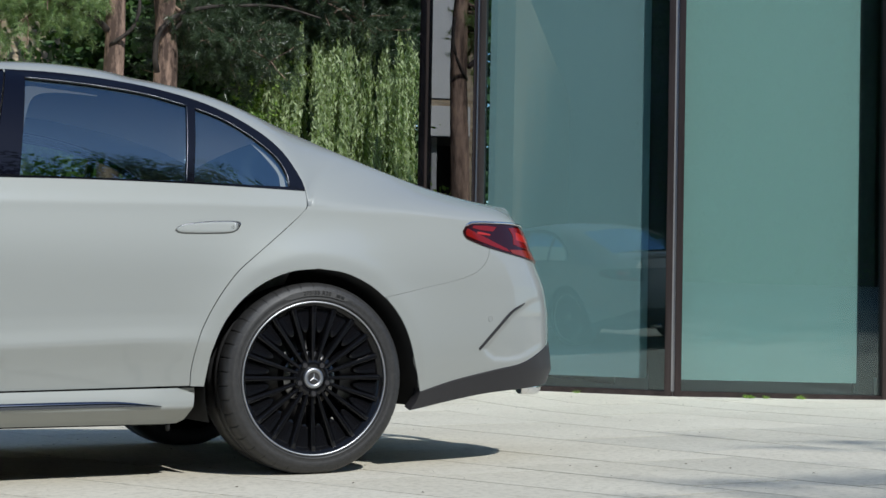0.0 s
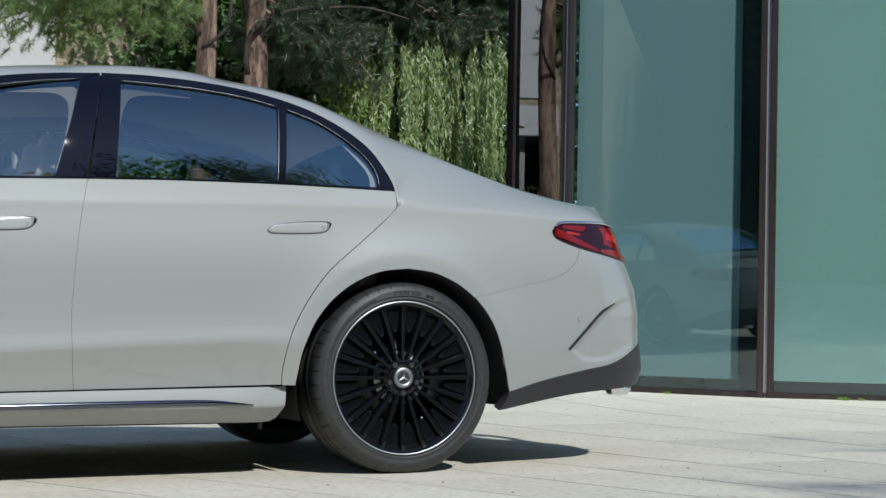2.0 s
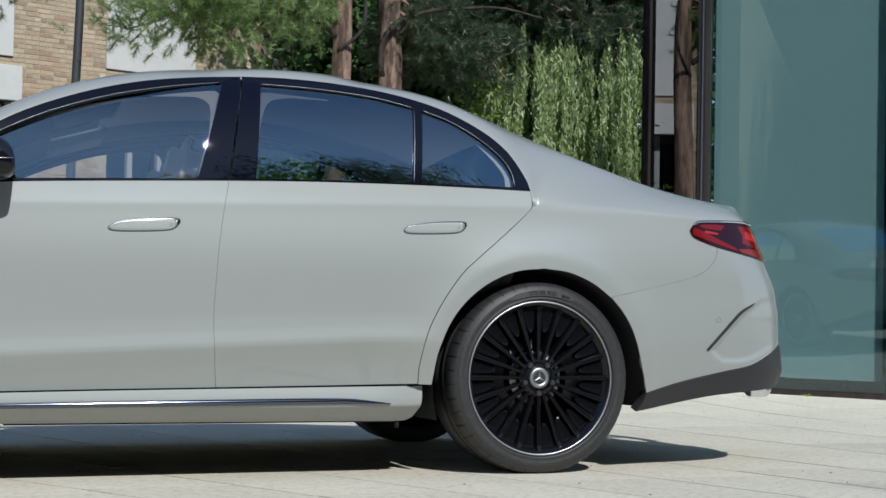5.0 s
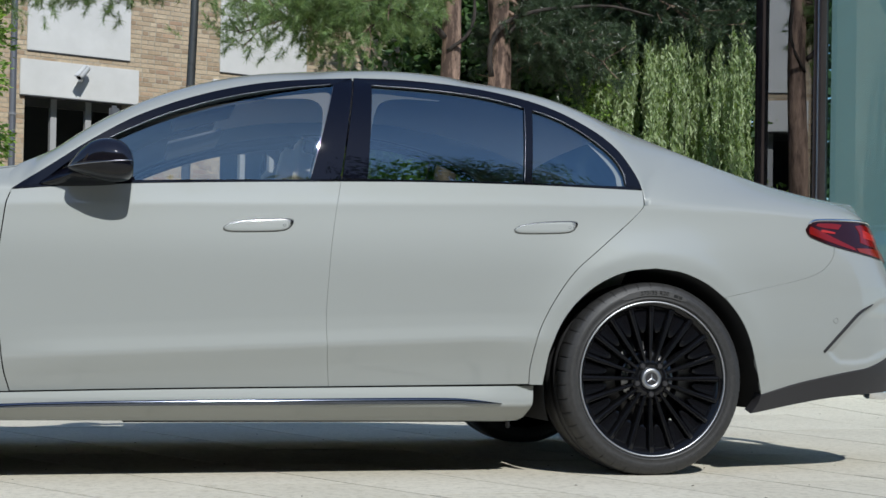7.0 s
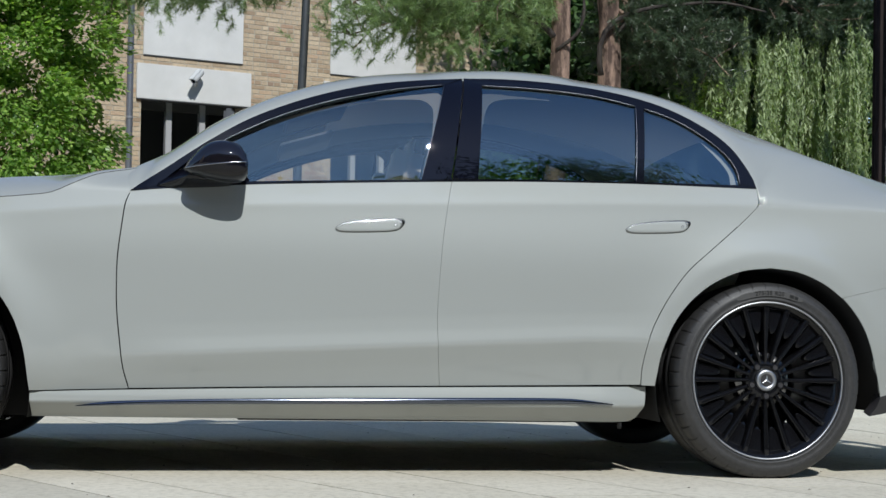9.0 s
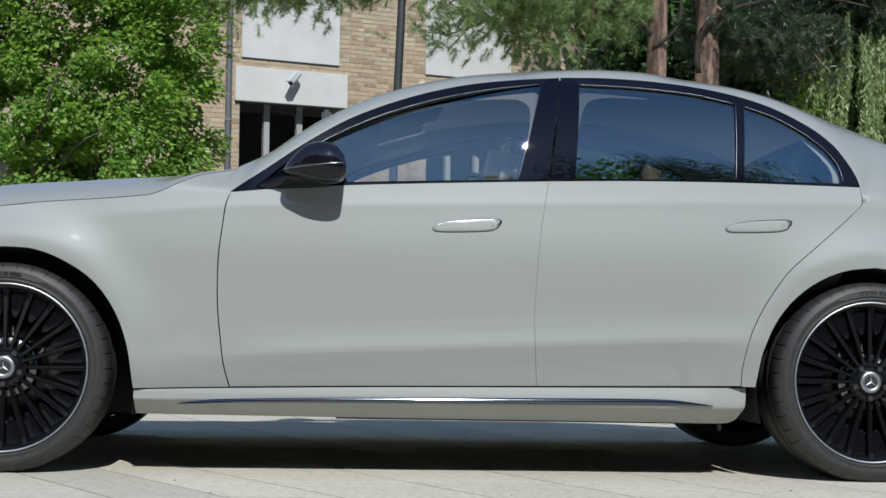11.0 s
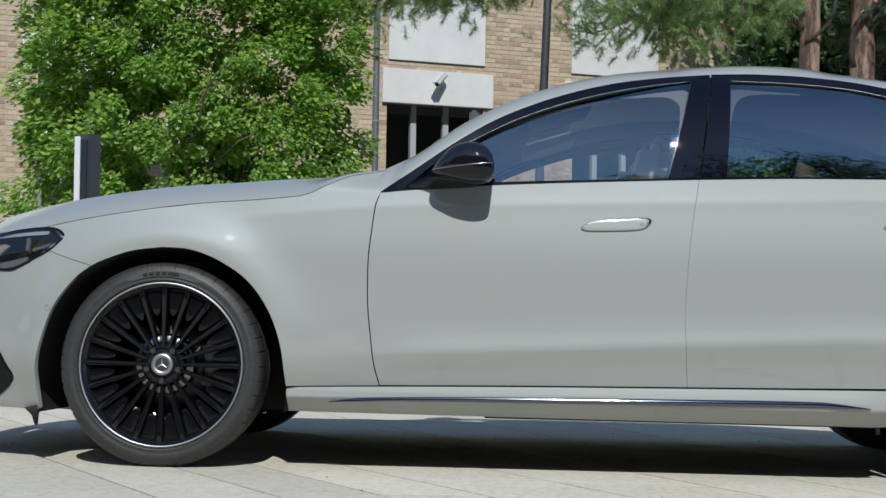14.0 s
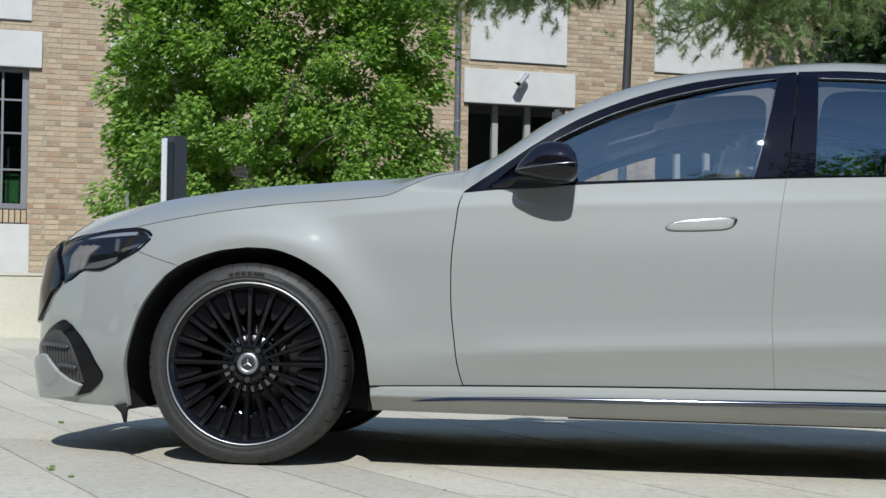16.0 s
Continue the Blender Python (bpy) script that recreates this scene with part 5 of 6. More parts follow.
panel("belt_trim", (tuple((x, z + 0.001) for x, z in BELT_R), ((2.935, 1.034), (2.925, 1.045)), ((1.823, 1.028),) + SILL_R + ((2.880, 1.044), (2.925, 1.045)), ((1.819, 1.022), (1.823, 1.028))), 50, 5, TRIM, rdoor, "gloss black belt strip", out=0.002, gap=0.0, lip=0.006)
panel("door_pillar", (((1.712, 1.023), (1.816, 1.027)), ((1.816, 1.027), (1.881, 1.417)), ((1.809, 1.388), (1.881, 1.417)), ((1.712, 1.023), (1.809, 1.388))), 8, 20, GLOSS, fdoor, "gloss black pillar cover", out=0.006, gap=0.0005, lip=0.02, yfun=front_glass_y)
panel("door_pillar", (((1.823, 1.028), (1.912, 1.032)), ((1.912, 1.032), (1.948, 1.393)), ((1.887, 1.419), (1.948, 1.393)), ((1.823, 1.028), (1.887, 1.419))), 8, 20, GLOSS, rdoor, "gloss black pillar cover", out=0.005, gap=0.0005, lip=0.02)
panel("window_divider", (((2.482, 1.040), (2.511, 1.041)), ((2.511, 1.041), (2.541, 1.324)), ((2.510, 1.332), (2.541, 1.324)), ((2.482, 1.040), (2.510, 1.332))), 4, 20, TRIM, rdoor, "gloss black divider", out=0.006, gap=0.001, lip=0.02)
WF = panel("window_pane", (SILL_F, ((1.712, 1.023), (1.809, 1.386)), GLASS_F_TOP, ((0.811, 0.969), (0.8115, 0.9695))), 50, 24, CAR_GLASS, fdoor, "clear side glass", out=-0.002, gap=0.0, lip=0, yfun=front_glass_y)
WR = panel("window_pane", (SILL_R, ((2.482, 1.042), (2.510, 1.332)), GLASS_R_TOP, ((1.912, 1.032), (1.948, 1.391))), 40, 24, DARK_GLASS, rdoor, "dark tinted side glass", out=-0.004, gap=0.0, lip=0)
WQ = panel("quarter_window", (((2.511, 1.041), (2.873, 1.044)), ((2.873, 1.044), (2.8735, 1.046)), GLASS_Q_TOP, ((2.511, 1.041), (2.541, 1.324))), 30, 24, DARK_GLASS, rdoor, "dark tinted side glass", out=-0.004, gap=0.0, lip=0)
for w in (WF[1], WR[1], WQ[1]):
    w.data.flip_normals()
for w in WF + WR + WQ:
    w.visible_shadow = False
WINDOW_LINE = material("window_line_metal", (0.14, 0.145, 0.16), 0.35, 1.0)
b = flank_line(bmesh.new(), GLASS_F_TOP[1:], 0.0015, 80, 0.004)
flank_line(b, ((1.712, 1.025), (1.809, 1.386)), 0.0012, 30, 0.005)
pair("chrome_line", b, WINDOW_LINE, fdoor, "thin chrome window line")
b = flank_line(bmesh.new(), GLASS_R_TOP, 0.0015, 50, 0.004)
flank_line(b, GLASS_Q_TOP, 0.0015, 50, 0.004)
flank_line(b, ((2.483, 1.043), (2.511, 1.332)), 0.0016, 30, 0.006)
pair("chrome_line", b, WINDOW_LINE, rdoor, "thin chrome window line")
# pale inner edge of the rear quarter window
panel("pillar_cover", (((2.846, 1.048), (2.868, 1.048)), ((2.868, 1.048), (2.860, 1.098), (2.824, 1.155), (2.75, 1.220)), ((2.745, 1.216), (2.75, 1.220)), ((2.846, 1.048), (2.842, 1.098), (2.808, 1.148), (2.745, 1.216))), 4, 20,
      material("pale_trim", (0.42, 0.40, 0.37), 0.7), rdoor, "pale inner pillar cover", out=-0.02, gap=0.0, lip=0)

PILLAR_TRIM = material("pale_pillar_trim", (0.125, 0.12, 0.112), 0.8)
for lines in ((((1.757, 1.20), (1.760, 1.20)), ((1.760, 1.20), (1.784, 1.30), (1.798, 1.376), (1.72, 1.370), (1.56, 1.341)), ((1.56, 1.336), (1.56, 1.341)), ((1.757, 1.20), (1.766, 1.27), (1.762, 1.318), (1.72, 1.345), (1.56, 1.336))),
              (((1.933, 1.20), (1.930, 1.20)), ((1.930, 1.20), (1.942, 1.31), (1.951, 1.384), (2.06, 1.384), (2.20, 1.372)), ((2.20, 1.367), (2.20, 1.372)), ((1.933, 1.20), (1.953, 1.29), (1.985, 1.347), (2.06, 1.368), (2.20, 1.367)))):
    panel("inner_pillar_cover", lines, 4, 30, PILLAR_TRIM, fdoor if lines[0][0][0] < 1.8 else rdoor, "pale inner pillar cover", out=-0.03, gap=0.0, lip=0)

HANDLE_METAL = material("handle_metal", (0.32, 0.33, 0.36), 0.24, 1.0)
# door handles: flush grips with a polished upper edge
def rounded_loop(ctrl, times=3):
    """A closed outline with its corners worn round."""
    p = np.array(ctrl, float)
    for _ in range(times):
        q = np.roll(p, -1, axis=0)
        p = np.stack([0.75 * p + 0.25 * q, 0.25 * p + 0.75 * q], 1).reshape(-1, 2)
    return p


GRIP = ((0.0, 0.010), (0.008, 0.001), (0.030, -0.002), (0.110, 0.0), (0.200, 0.005), (0.224, 0.016), (0.238, 0.036), (0.234, 0.045), (0.212, 0.047), (0.108, 0.041), (0.040, 0.030), (0.014, 0.021))
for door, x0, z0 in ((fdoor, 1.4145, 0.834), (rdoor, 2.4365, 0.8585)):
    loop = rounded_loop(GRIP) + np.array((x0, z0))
    mid = loop.mean(0)
    half = (loop.max(0) - loop.min(0)) / 2
    bm = bmesh.new()
    rings = []
    for inset, out_ in ((0.0, -0.006), (0.0, 0.0035), (0.0012, 0.0052), (0.0035, 0.0062), (0.010, 0.0066), (0.018, 0.0066)):
        q = mid + (loop - mid) * (1 - inset / half)
        rings.append([bm.verts.new(Vector((x, side_y(x, z), z)) + side_n(x, z) * out_) for x, z in q])
    for r0, r1 in zip(rings, rings[1:]):
        for k in range(len(r0)):
            bm.faces.new((r0[k], r0[(k + 1) % len(r0)], r1[(k + 1) % len(r0)], r1[k]))
    bm.faces.new(rings[-1])
    grip = pair("door_handle", bm, PAINT, door, "painted pull handle")
    top = loop[[k for k in range(len(loop)) if loop[k, 1] - mid[1] > 0.06 * (loop[k, 0] - mid[0]) + 0.006 * (1 if loop[k, 0] < mid[0] + 0.1 else -2)]]
    top = top[np.argsort(top[:, 0])]
    b = tube(bmesh.new(), [Vector((x, side_y(x, z), z - 0.002)) + side_n(x, z) * 0.0052 for x, z in top], 0.0022, 6)
    pair("handle_trim", b, HANDLE_METAL, grip, "polished metal edge")
    # Dark line round the grip stands in for its shadow gap.
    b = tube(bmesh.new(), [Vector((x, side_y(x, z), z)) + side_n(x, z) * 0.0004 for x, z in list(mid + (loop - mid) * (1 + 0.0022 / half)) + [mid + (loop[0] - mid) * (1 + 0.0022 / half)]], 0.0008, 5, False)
    pair("handle_shadow_gap", b, PLASTIC, grip, "dark line standing in for the shadow round the grip")
    ring = [(x0 + 0.207 + 0.0045 * math.cos(a), z0 + 0.024 + 0.0045 * math.sin(a)) for a in np.linspace(0, 2 * math.pi, 17).tolist()]
    b = tube(bmesh.new(), [Vector((x, side_y(x, z), z)) + side_n(x, z) * 0.0068 for x, z in ring], 0.0007, 5, False)
    pair("touch_mark", b, HANDLE_METAL, grip, "small round touch mark")

# door mirrors
SHELL = ((0.905, 1.019, 1.015, -0.085, -0.040), (0.914, 1.034, 1.010, -0.105, -0.022), (0.928, 1.054, 1.004, -0.122, -0.010), (0.955, 1.085, 0.996, -0.142, 0.000), (0.983, 1.106, 0.988, -0.156, 0.004), (1.018, 1.116, 0.981, -0.165, 0.006),
         (1.053, 1.115, 0.977, -0.168, 0.006), (1.078, 1.107, 0.979, -0.167, 0.005), (1.096, 1.092, 0.984, -0.164, 0.002), (1.108, 1.072, 0.992, -0.158, -0.003), (1.114, 1.053, 1.002, -0.150, -0.012), (1.1145, 1.040, 1.012, -0.135, -0.03))
for side in (0, 1):
    at = (lambda x, y, z: Vector((x, 2 * YC - y, z))) if side else (lambda x, y, z: Vector((x, y, z)))
    sgn = -1 if side else 1
    stations = curve_pts(SHELL, 34)
    bm, rows, band = bmesh.new(), [], []
    for x, zt, zb, yo, yi in stations.tolist():
        cy, cz, hy, hz = (yo + yi) / 2, 0.45 * zt + 0.55 * zb, (yi - yo) / 2, (zt - zb) / 2
        row = []
        for k in range(40):
            a = 2 * math.pi * k / 40
            c, d = math.cos(a), math.sin(a)
            z = cz + (zt - cz if d > 0 else cz - zb) * math.copysign(abs(d) ** 0.84, d)
            row.append(bm.verts.new(at(x, cy + hy * math.copysign(abs(c) ** 0.84, c), z)))
        rows.append(row)
        zl = 1.019 + 0.10 * (x - 0.905)
        lift = (zl - cz) / max(1e-4, (zt - cz if zl > cz else cz - zb))
        if abs(lift) < 0.95 and x < 1.112:
            band.append(at(x, cy - hy * (1 - abs(lift) ** 2.38) ** 0.42 - 0.0008, zl))
    for r0, r1 in zip(rows, rows[1:]):
        for k in range(40):
            f = bm.faces.new((r0[k], r0[(k + 1) % 40], r1[(k + 1) % 40], r1[k]))
            m_ = f.calc_center_median()
            f.material_index = 1 if m_.z < 1.019 + 0.10 * (m_.x - 0.905) else 0
    bm.faces.new(rows[-1]).material_index = 1
    bmesh.ops.recalc_face_normals(bm, faces=bm.faces)
    mirror = part("door_mirror", bm, [MIRROR_BLACK, TRIM], fdoor[side], "gloss black mirror housing", True)
    part("indicator", tube(bmesh.new(), band, [0.0012] + [0.0022] * (len(band) - 2) + [0.0015], 8), HANDLE_METAL, mirror, "slim silver indicator strip", True)
    # arm: a wedge that widens from the shell to the door's corner
    near_loop = rounded_loop(((0.915, 1.000), (0.925, 1.012), (0.945, 1.016), (1.00, 1.004), (1.06, 0.994), (1.055, 0.988), (0.99, 0.990), (0.94, 0.994)), 2)
    root_loop = rounded_loop(((0.785, 0.964), (0.855, 1.006), (0.905, 1.036), (0.930, 1.014), (0.99, 0.996), (1.085, 0.982), (1.00, 0.971), (0.86, 0.963)), 2)
    b = bmesh.new()
    rows = [[b.verts.new(at(x, y, z)) for x, z in root_loop + (near_loop - root_loop) * w] for w, y in ((0, 0.05), (0, 0.026), (0.55, 0.0), (0.9, -0.03), (1.0, -0.05))]
    for r0, r1 in zip(rows, rows[1:]):
        for k in range(len(r0)):
            b.faces.new((r0[k], r0[(k + 1) % len(r0)], r1[(k + 1) % len(r0)], r1[k]))
    b.faces.new(rows[-1])
    bmesh.ops.recalc_face_normals(b, faces=b.faces)
    part("mirror_foot", b, TRIM, mirror, "black mirror arm", True)
    b = bmesh.new()
    tri = [at(*p) for p in ((0.775, 0.048, 0.966), (1.125, 0.045, 0.992), (1.11, 0.047, 1.02), (0.915, 0.075, 1.035))]
    tri2 = [p + Vector((0, sgn * -0.012, 0)) for p in tri]
    va, vb = [b.verts.new(p) for p in tri], [b.verts.new(p) for p in tri2]
    b.faces.new(vb)
    b.faces.new(va[::-1])
    for i in range(4):
        b.faces.new((va[i], va[(i + 1) % 4], vb[(i + 1) % 4], vb[i]))
    bmesh.ops.recalc_face_normals(b, faces=b.faces)
    part("mirror_triangle", b, TRIM, mirror, "black corner cover")

# tail lamps
RED = material("red_lens", (0.17, 0.006, 0.005), 0.08)
RED_PALE = material("pale_red_lens", (0.40, 0.022, 0.016), 0.12)
AMBER = material("amber_red_lens", (0.20, 0.022, 0.010), 0.1)
RED_DARK = material("smoked_red", (0.022, 0.002, 0.003), 0.08)
lamp_r = panel("tail_lamp", (((3.578, 0.900), (3.590, 0.880), (3.686, 0.849), (3.832, 0.823), (3.97, 0.806), (4.06, 0.800)), ((4.06, 0.800), (4.035, 0.87), (4.0, 0.944)),
                             ((3.578, 0.908), (3.600, 0.931), (3.703, 0.939), (3.86, 0.944), (4.0, 0.944)), ((3.578, 0.900), (3.578, 0.908))), 60, 16, RED_DARK, BOTH, "dark red wrapped lamp", out=0.005, gap=0.0, lip=0.03, power=1.3)
for lines, mat_, label in (
        ((((3.590, 0.889), (3.655, 0.868), (3.735, 0.846), (3.800, 0.833)), ((3.800, 0.833), (3.785, 0.846)), ((3.598, 0.917), (3.650, 0.897), (3.720, 0.869), (3.785, 0.846)), ((3.590, 0.889), (3.590, 0.905), (3.598, 0.917))), RED, "bright red light band"),
        ((((3.640, 0.898), (3.700, 0.893)), ((3.700, 0.893), (3.704, 0.899)), ((3.644, 0.907), (3.704, 0.899)), ((3.640, 0.898), (3.644, 0.907))), RED_PALE, "pale red light wedge"),
        ((((3.622, 0.921), (3.660, 0.914), (3.720, 0.911)), ((3.720, 0.911), (3.740, 0.930)), ((3.628, 0.930), (3.690, 0.932), (3.740, 0.930)), ((3.622, 0.921), (3.628, 0.930))), RED, "bright red light band"),
        ((((3.828, 0.866), (3.880, 0.856), (3.950, 0.853)), ((3.950, 0.853), (3.962, 0.890), (3.940, 0.931)), ((3.812, 0.930), (3.870, 0.936), (3.940, 0.931)), ((3.828, 0.866), (3.832, 0.900), (3.812, 0.930))), RED, "bright red light band"),
        ((((3.850, 0.884), (3.940, 0.878)), ((3.940, 0.878), (3.946, 0.900)), ((3.856, 0.916), (3.946, 0.900)), ((3.850, 0.884), (3.856, 0.916))), RED_PALE, "pale red light block"),
        ((((3.815, 0.829), (3.90, 0.817), (4.030, 0.804)), ((4.030, 0.804), (4.010, 0.846)), ((3.800, 0.842), (3.90, 0.846), (4.010, 0.846)), ((3.815, 0.829), (3.800, 0.842))), AMBER, "amber red lower band")):
    panel("light_band", lines, 22, 8, mat_, lamp_r, label, out=0.0078 if mat_ is RED_PALE else 0.0068, gap=0.0, lip=0.004, edge=0.0015)
b = flank_line(bmesh.new(), ((3.59, 0.927), (3.62, 0.941), (3.75, 0.948), (3.90, 0.952), (3.99, 0.950)), 0.005, 50, 0.006)
pair("lamp_trim", b, CHROME, lamp_r, "slim chrome strip over the lamp")

# bumper details at the back
panel("bumper_slit", (((3.652, 0.448), (3.716, 0.513), (3.804, 0.594), (3.868, 0.630)), ((3.868, 0.630), (3.872, 0.634)), ((3.646, 0.454), (3.709, 0.519), (3.797, 0.600), (3.872, 0.634)), ((3.652, 0.448), (3.646, 0.454))), 40, 4, PLASTIC, BOTH, "dark narrow air slit", out=0.004, gap=0.0, lip=0.01, edge=0.001)
for x, z in ((3.694, 0.568), (-0.392, 0.530)):
    bm = bmesh.new()
    ring = [(x + 0.010 * math.cos(a), z + 0.010 * math.sin(a)) for a in np.linspace(0, 2 * math.pi, 24).tolist()]
    path = [Vector((p[0], side_y(*p), p[1])) + side_n(*p) * 0.0005 for p in ring]
    tube(bm, path, 0.0012, 6, False)
    pair("parking_sensor", bm, material("sensor_ring", (0.25, 0.26, 0.25), 0.4), BOTH, "round parking sensor ring")
bm = bmesh.new()
tube(bm, [(4.06, 0.40, 0.29), (4.12, 0.42, 0.285), (4.165, 0.46, 0.285)], 0.03, 16)
pair("exhaust_tip", bm, CHROME, BOTH, "polished exhaust tip")

b = flank_line(bmesh.new(), ((-0.410, 0.727), (-0.33, 0.700), (-0.246, 0.676)), 0.0010, 20, 0.0)
pair("bumper_seam", b, PLASTIC, BOTH, "fine dark seam")
# head lamps
SATIN = material("satin_black", (0.004, 0.004, 0.006), 0.07, Specular_IOR_Level=0.2)
LAMP_IN = material("lamp_housing", (0.006, 0.006, 0.008), 0.5, Specular_IOR_Level=0.2)
LAMP_GLASS = thin_glass("lamp_cover", (0.86, 0.88, 0.9), (0.9, 0.88, 0.86), 1.3)
lamp_side = (((-0.711, 0.610), (-0.671, 0.636), (-0.629, 0.658), (-0.553, 0.657), (-0.515, 0.669), (-0.463, 0.697), (-0.405, 0.727), (-0.357, 0.770)), ((-0.357, 0.770), (-0.354, 0.778)),
             ((-0.770, 0.745), (-0.668, 0.770), (-0.575, 0.789), (-0.476, 0.800), (-0.407, 0.802), (-0.373, 0.794), (-0.354, 0.778)), ((-0.711, 0.610), (-0.728, 0.66), (-0.770, 0.745)))
lamp_f = panel("head_lamp", lamp_side, 50, 20, LAMP_IN, BOTH, "dark head lamp behind clear cover", out=-0.008, gap=0.0, lip=0.03, power=0.8)
cover = panel("lamp_cover", lamp_side, 50, 20, LAMP_GLASS, lamp_f, "clear plastic cover", out=0.004, gap=0.0, lip=0.0, power=0.8)
for c_ in cover:
    c_.visible_shadow = False
SILVER = material("lamp_reflector", (0.10, 0.10, 0.105), 0.3)
SILVER_LOW = material("lower_reflector", (0.24, 0.245, 0.25), 0.25, 0.5)
# Light bar; its blue-grey is the sky's reflection put into the colour.
panel("light_bar", (((-0.62, 0.772), (-0.42, 0.783)), ((-0.42, 0.783), (-0.41, 0.796)), ((-0.68, 0.779), (-0.55, 0.790), (-0.41, 0.796)), ((-0.62, 0.772), (-0.68, 0.779))), 30, 4, material("running_light", (0.26, 0.285, 0.33), 0.15), lamp_f, "daytime light bar, sky reflection put into its blue-grey", out=-0.003, gap=0.0, lip=0.01, edge=0.002)
panel("reflector", (((-0.468, 0.722), (-0.408, 0.742)), ((-0.408, 0.742), (-0.402, 0.752)), ((-0.470, 0.732), (-0.402, 0.752)), ((-0.468, 0.722), (-0.470, 0.732))), 14, 4, SILVER, lamp_f, "grey projector lens", out=-0.002, gap=0.0, lip=0.01, edge=0.003)
panel("reflector", (((-0.497, 0.726), (-0.485, 0.724)), ((-0.485, 0.724), (-0.486, 0.768)), ((-0.498, 0.770), (-0.486, 0.768)), ((-0.497, 0.726), (-0.498, 0.770))), 4, 10, SILVER, lamp_f, "silver lamp divider", out=-0.002, gap=0.0, lip=0.01, edge=0.002)
panel("reflector", (((-0.62, 0.664), (-0.55, 0.667), (-0.49, 0.690)), ((-0.49, 0.690), (-0.487, 0.703)), ((-0.60, 0.682), (-0.55, 0.690), (-0.487, 0.703)), ((-0.62, 0.664), (-0.60, 0.682))), 20, 5, SILVER_LOW, lamp_f, "bright lower reflector", out=-0.003, gap=0.0, lip=0.01, edge=0.003)
# Reflector ribs; their brown tone is the ground's reflection put into the colour.
BOWL = material("reflection_tinted_bowl", (0.34, 0.31, 0.28), 0.25, 0.4)
for k in range(3):
    d = 0.026 * k
    panel("reflector", (((-0.70 + d, 0.645 + d * 0.2), (-0.681 + d, 0.652 + d * 0.2)), ((-0.681 + d, 0.652 + d * 0.2), (-0.668 + d * 1.1, 0.705), (-0.63 + d * 1.2, 0.744)), ((-0.66 + d * 1.2, 0.750), (-0.63 + d * 1.2, 0.744)), ((-0.70 + d, 0.645 + d * 0.2), (-0.69 + d * 1.1, 0.71), (-0.66 + d * 1.2, 0.750))), 6, 14, BOWL, lamp_f, "curved reflector rib, ground reflection put into its brown", out=-0.003, gap=0.0, lip=0.01, edge=0.006)
b = flank_line(bmesh.new(), lamp_side[0], 0.004, 60, 0.001)
flank_line(b, lamp_side[2], 0.006, 60, 0.001)
pair("lamp_seal", b, TRIM, lamp_f, "black lamp seal")

# grille and front air intakes
panel("grille", (((x_front(.47) + 1e-3, 0.46), (x_front(.47) + 0.03, 0.465), (-0.865, 0.475)), ((-0.865, 0.475), (-0.813, 0.520), (-0.768, 0.578), (-0.722, 0.610), (-0.728, 0.665), (-0.772, 0.757)), ((x_front(.78) + 1e-3, 0.775), (-0.81, 0.770), (-0.772, 0.757)), ((x_front(.46) + 1e-3, 0.46), (x_front(.6) + 1e-3, 0.6), (x_front(.775) + 1e-3, 0.775))),
      30, 30, SATIN, BOTH, "gloss black grille surround", out=0.014, gap=0.0, lip=0.03, power=0.6)
intake = panel("air_intake", (((-0.80, 0.235), (-0.72, 0.212), (-0.654, 0.212), (-0.591, 0.227)), ((-0.591, 0.227), (-0.551, 0.260), (-0.534, 0.291), (-0.562, 0.337), (-0.589, 0.383), (-0.625, 0.426), (-0.664, 0.462)),
                              ((-0.855, 0.385), (-0.808, 0.420), (-0.774, 0.446), (-0.742, 0.464), (-0.699, 0.478), (-0.664, 0.462)), ((-0.80, 0.235), (-0.85, 0.31), (-0.855, 0.385))), 34, 34, SATIN, BOTH, "gloss black air intake frame", out=0.006, gap=0.0, lip=0.03, edge=0.006)
panel("intake_grille", (((-0.805, 0.345), (-0.752, 0.318), (-0.715, 0.288), (-0.672, 0.262), (-0.613, 0.262)), ((-0.613, 0.262), (-0.628, 0.321), (-0.651, 0.374), (-0.679, 0.414), (-0.711, 0.441)), ((-0.805, 0.412), (-0.751, 0.440), (-0.711, 0.441)), ((-0.805, 0.345), (-0.815, 0.38), (-0.805, 0.412))), 20, 20,
      material("intake_net", (0.055, 0.055, 0.052), 0.6), intake, "grey mesh insert", out=0.0085, gap=0.0, lip=0.004, edge=0.002)
FIN = material("fin_grey", (0.06, 0.06, 0.063), 0.35)
for pts in (((-0.80, 0.392), (-0.74, 0.391), (-0.662, 0.385)), ((-0.715, 0.322), (-0.68, 0.321), (-0.632, 0.315))):
    pair("fin", flank_line(bmesh.new(), pts, 0.0075, 20, 0.014, 8), FIN, intake, "grey air fin")
# Dark rods stand in for the shaded gaps of the mesh.
NET = material("net_dark", (0.02, 0.02, 0.02), 0.7)
for k in range(11):
    u = -0.785 + 0.0155 * k
    z_hi = float(np.interp(u, (-0.80, -0.75, -0.711, -0.628), (0.405, 0.432, 0.432, 0.315)))
    z_lo = float(np.interp(u, (-0.80, -0.752, -0.672, -0.62), (0.35, 0.324, 0.268, 0.268)))
    pair("net_gap_rod", flank_line(bmesh.new(), ((u, z_lo), (u + 0.004, (z_lo + z_hi) / 2), (u, z_hi)), 0.0022, 10, 0.0085, 5), NET, intake, "dark rod standing in for a shaded gap in the mesh")
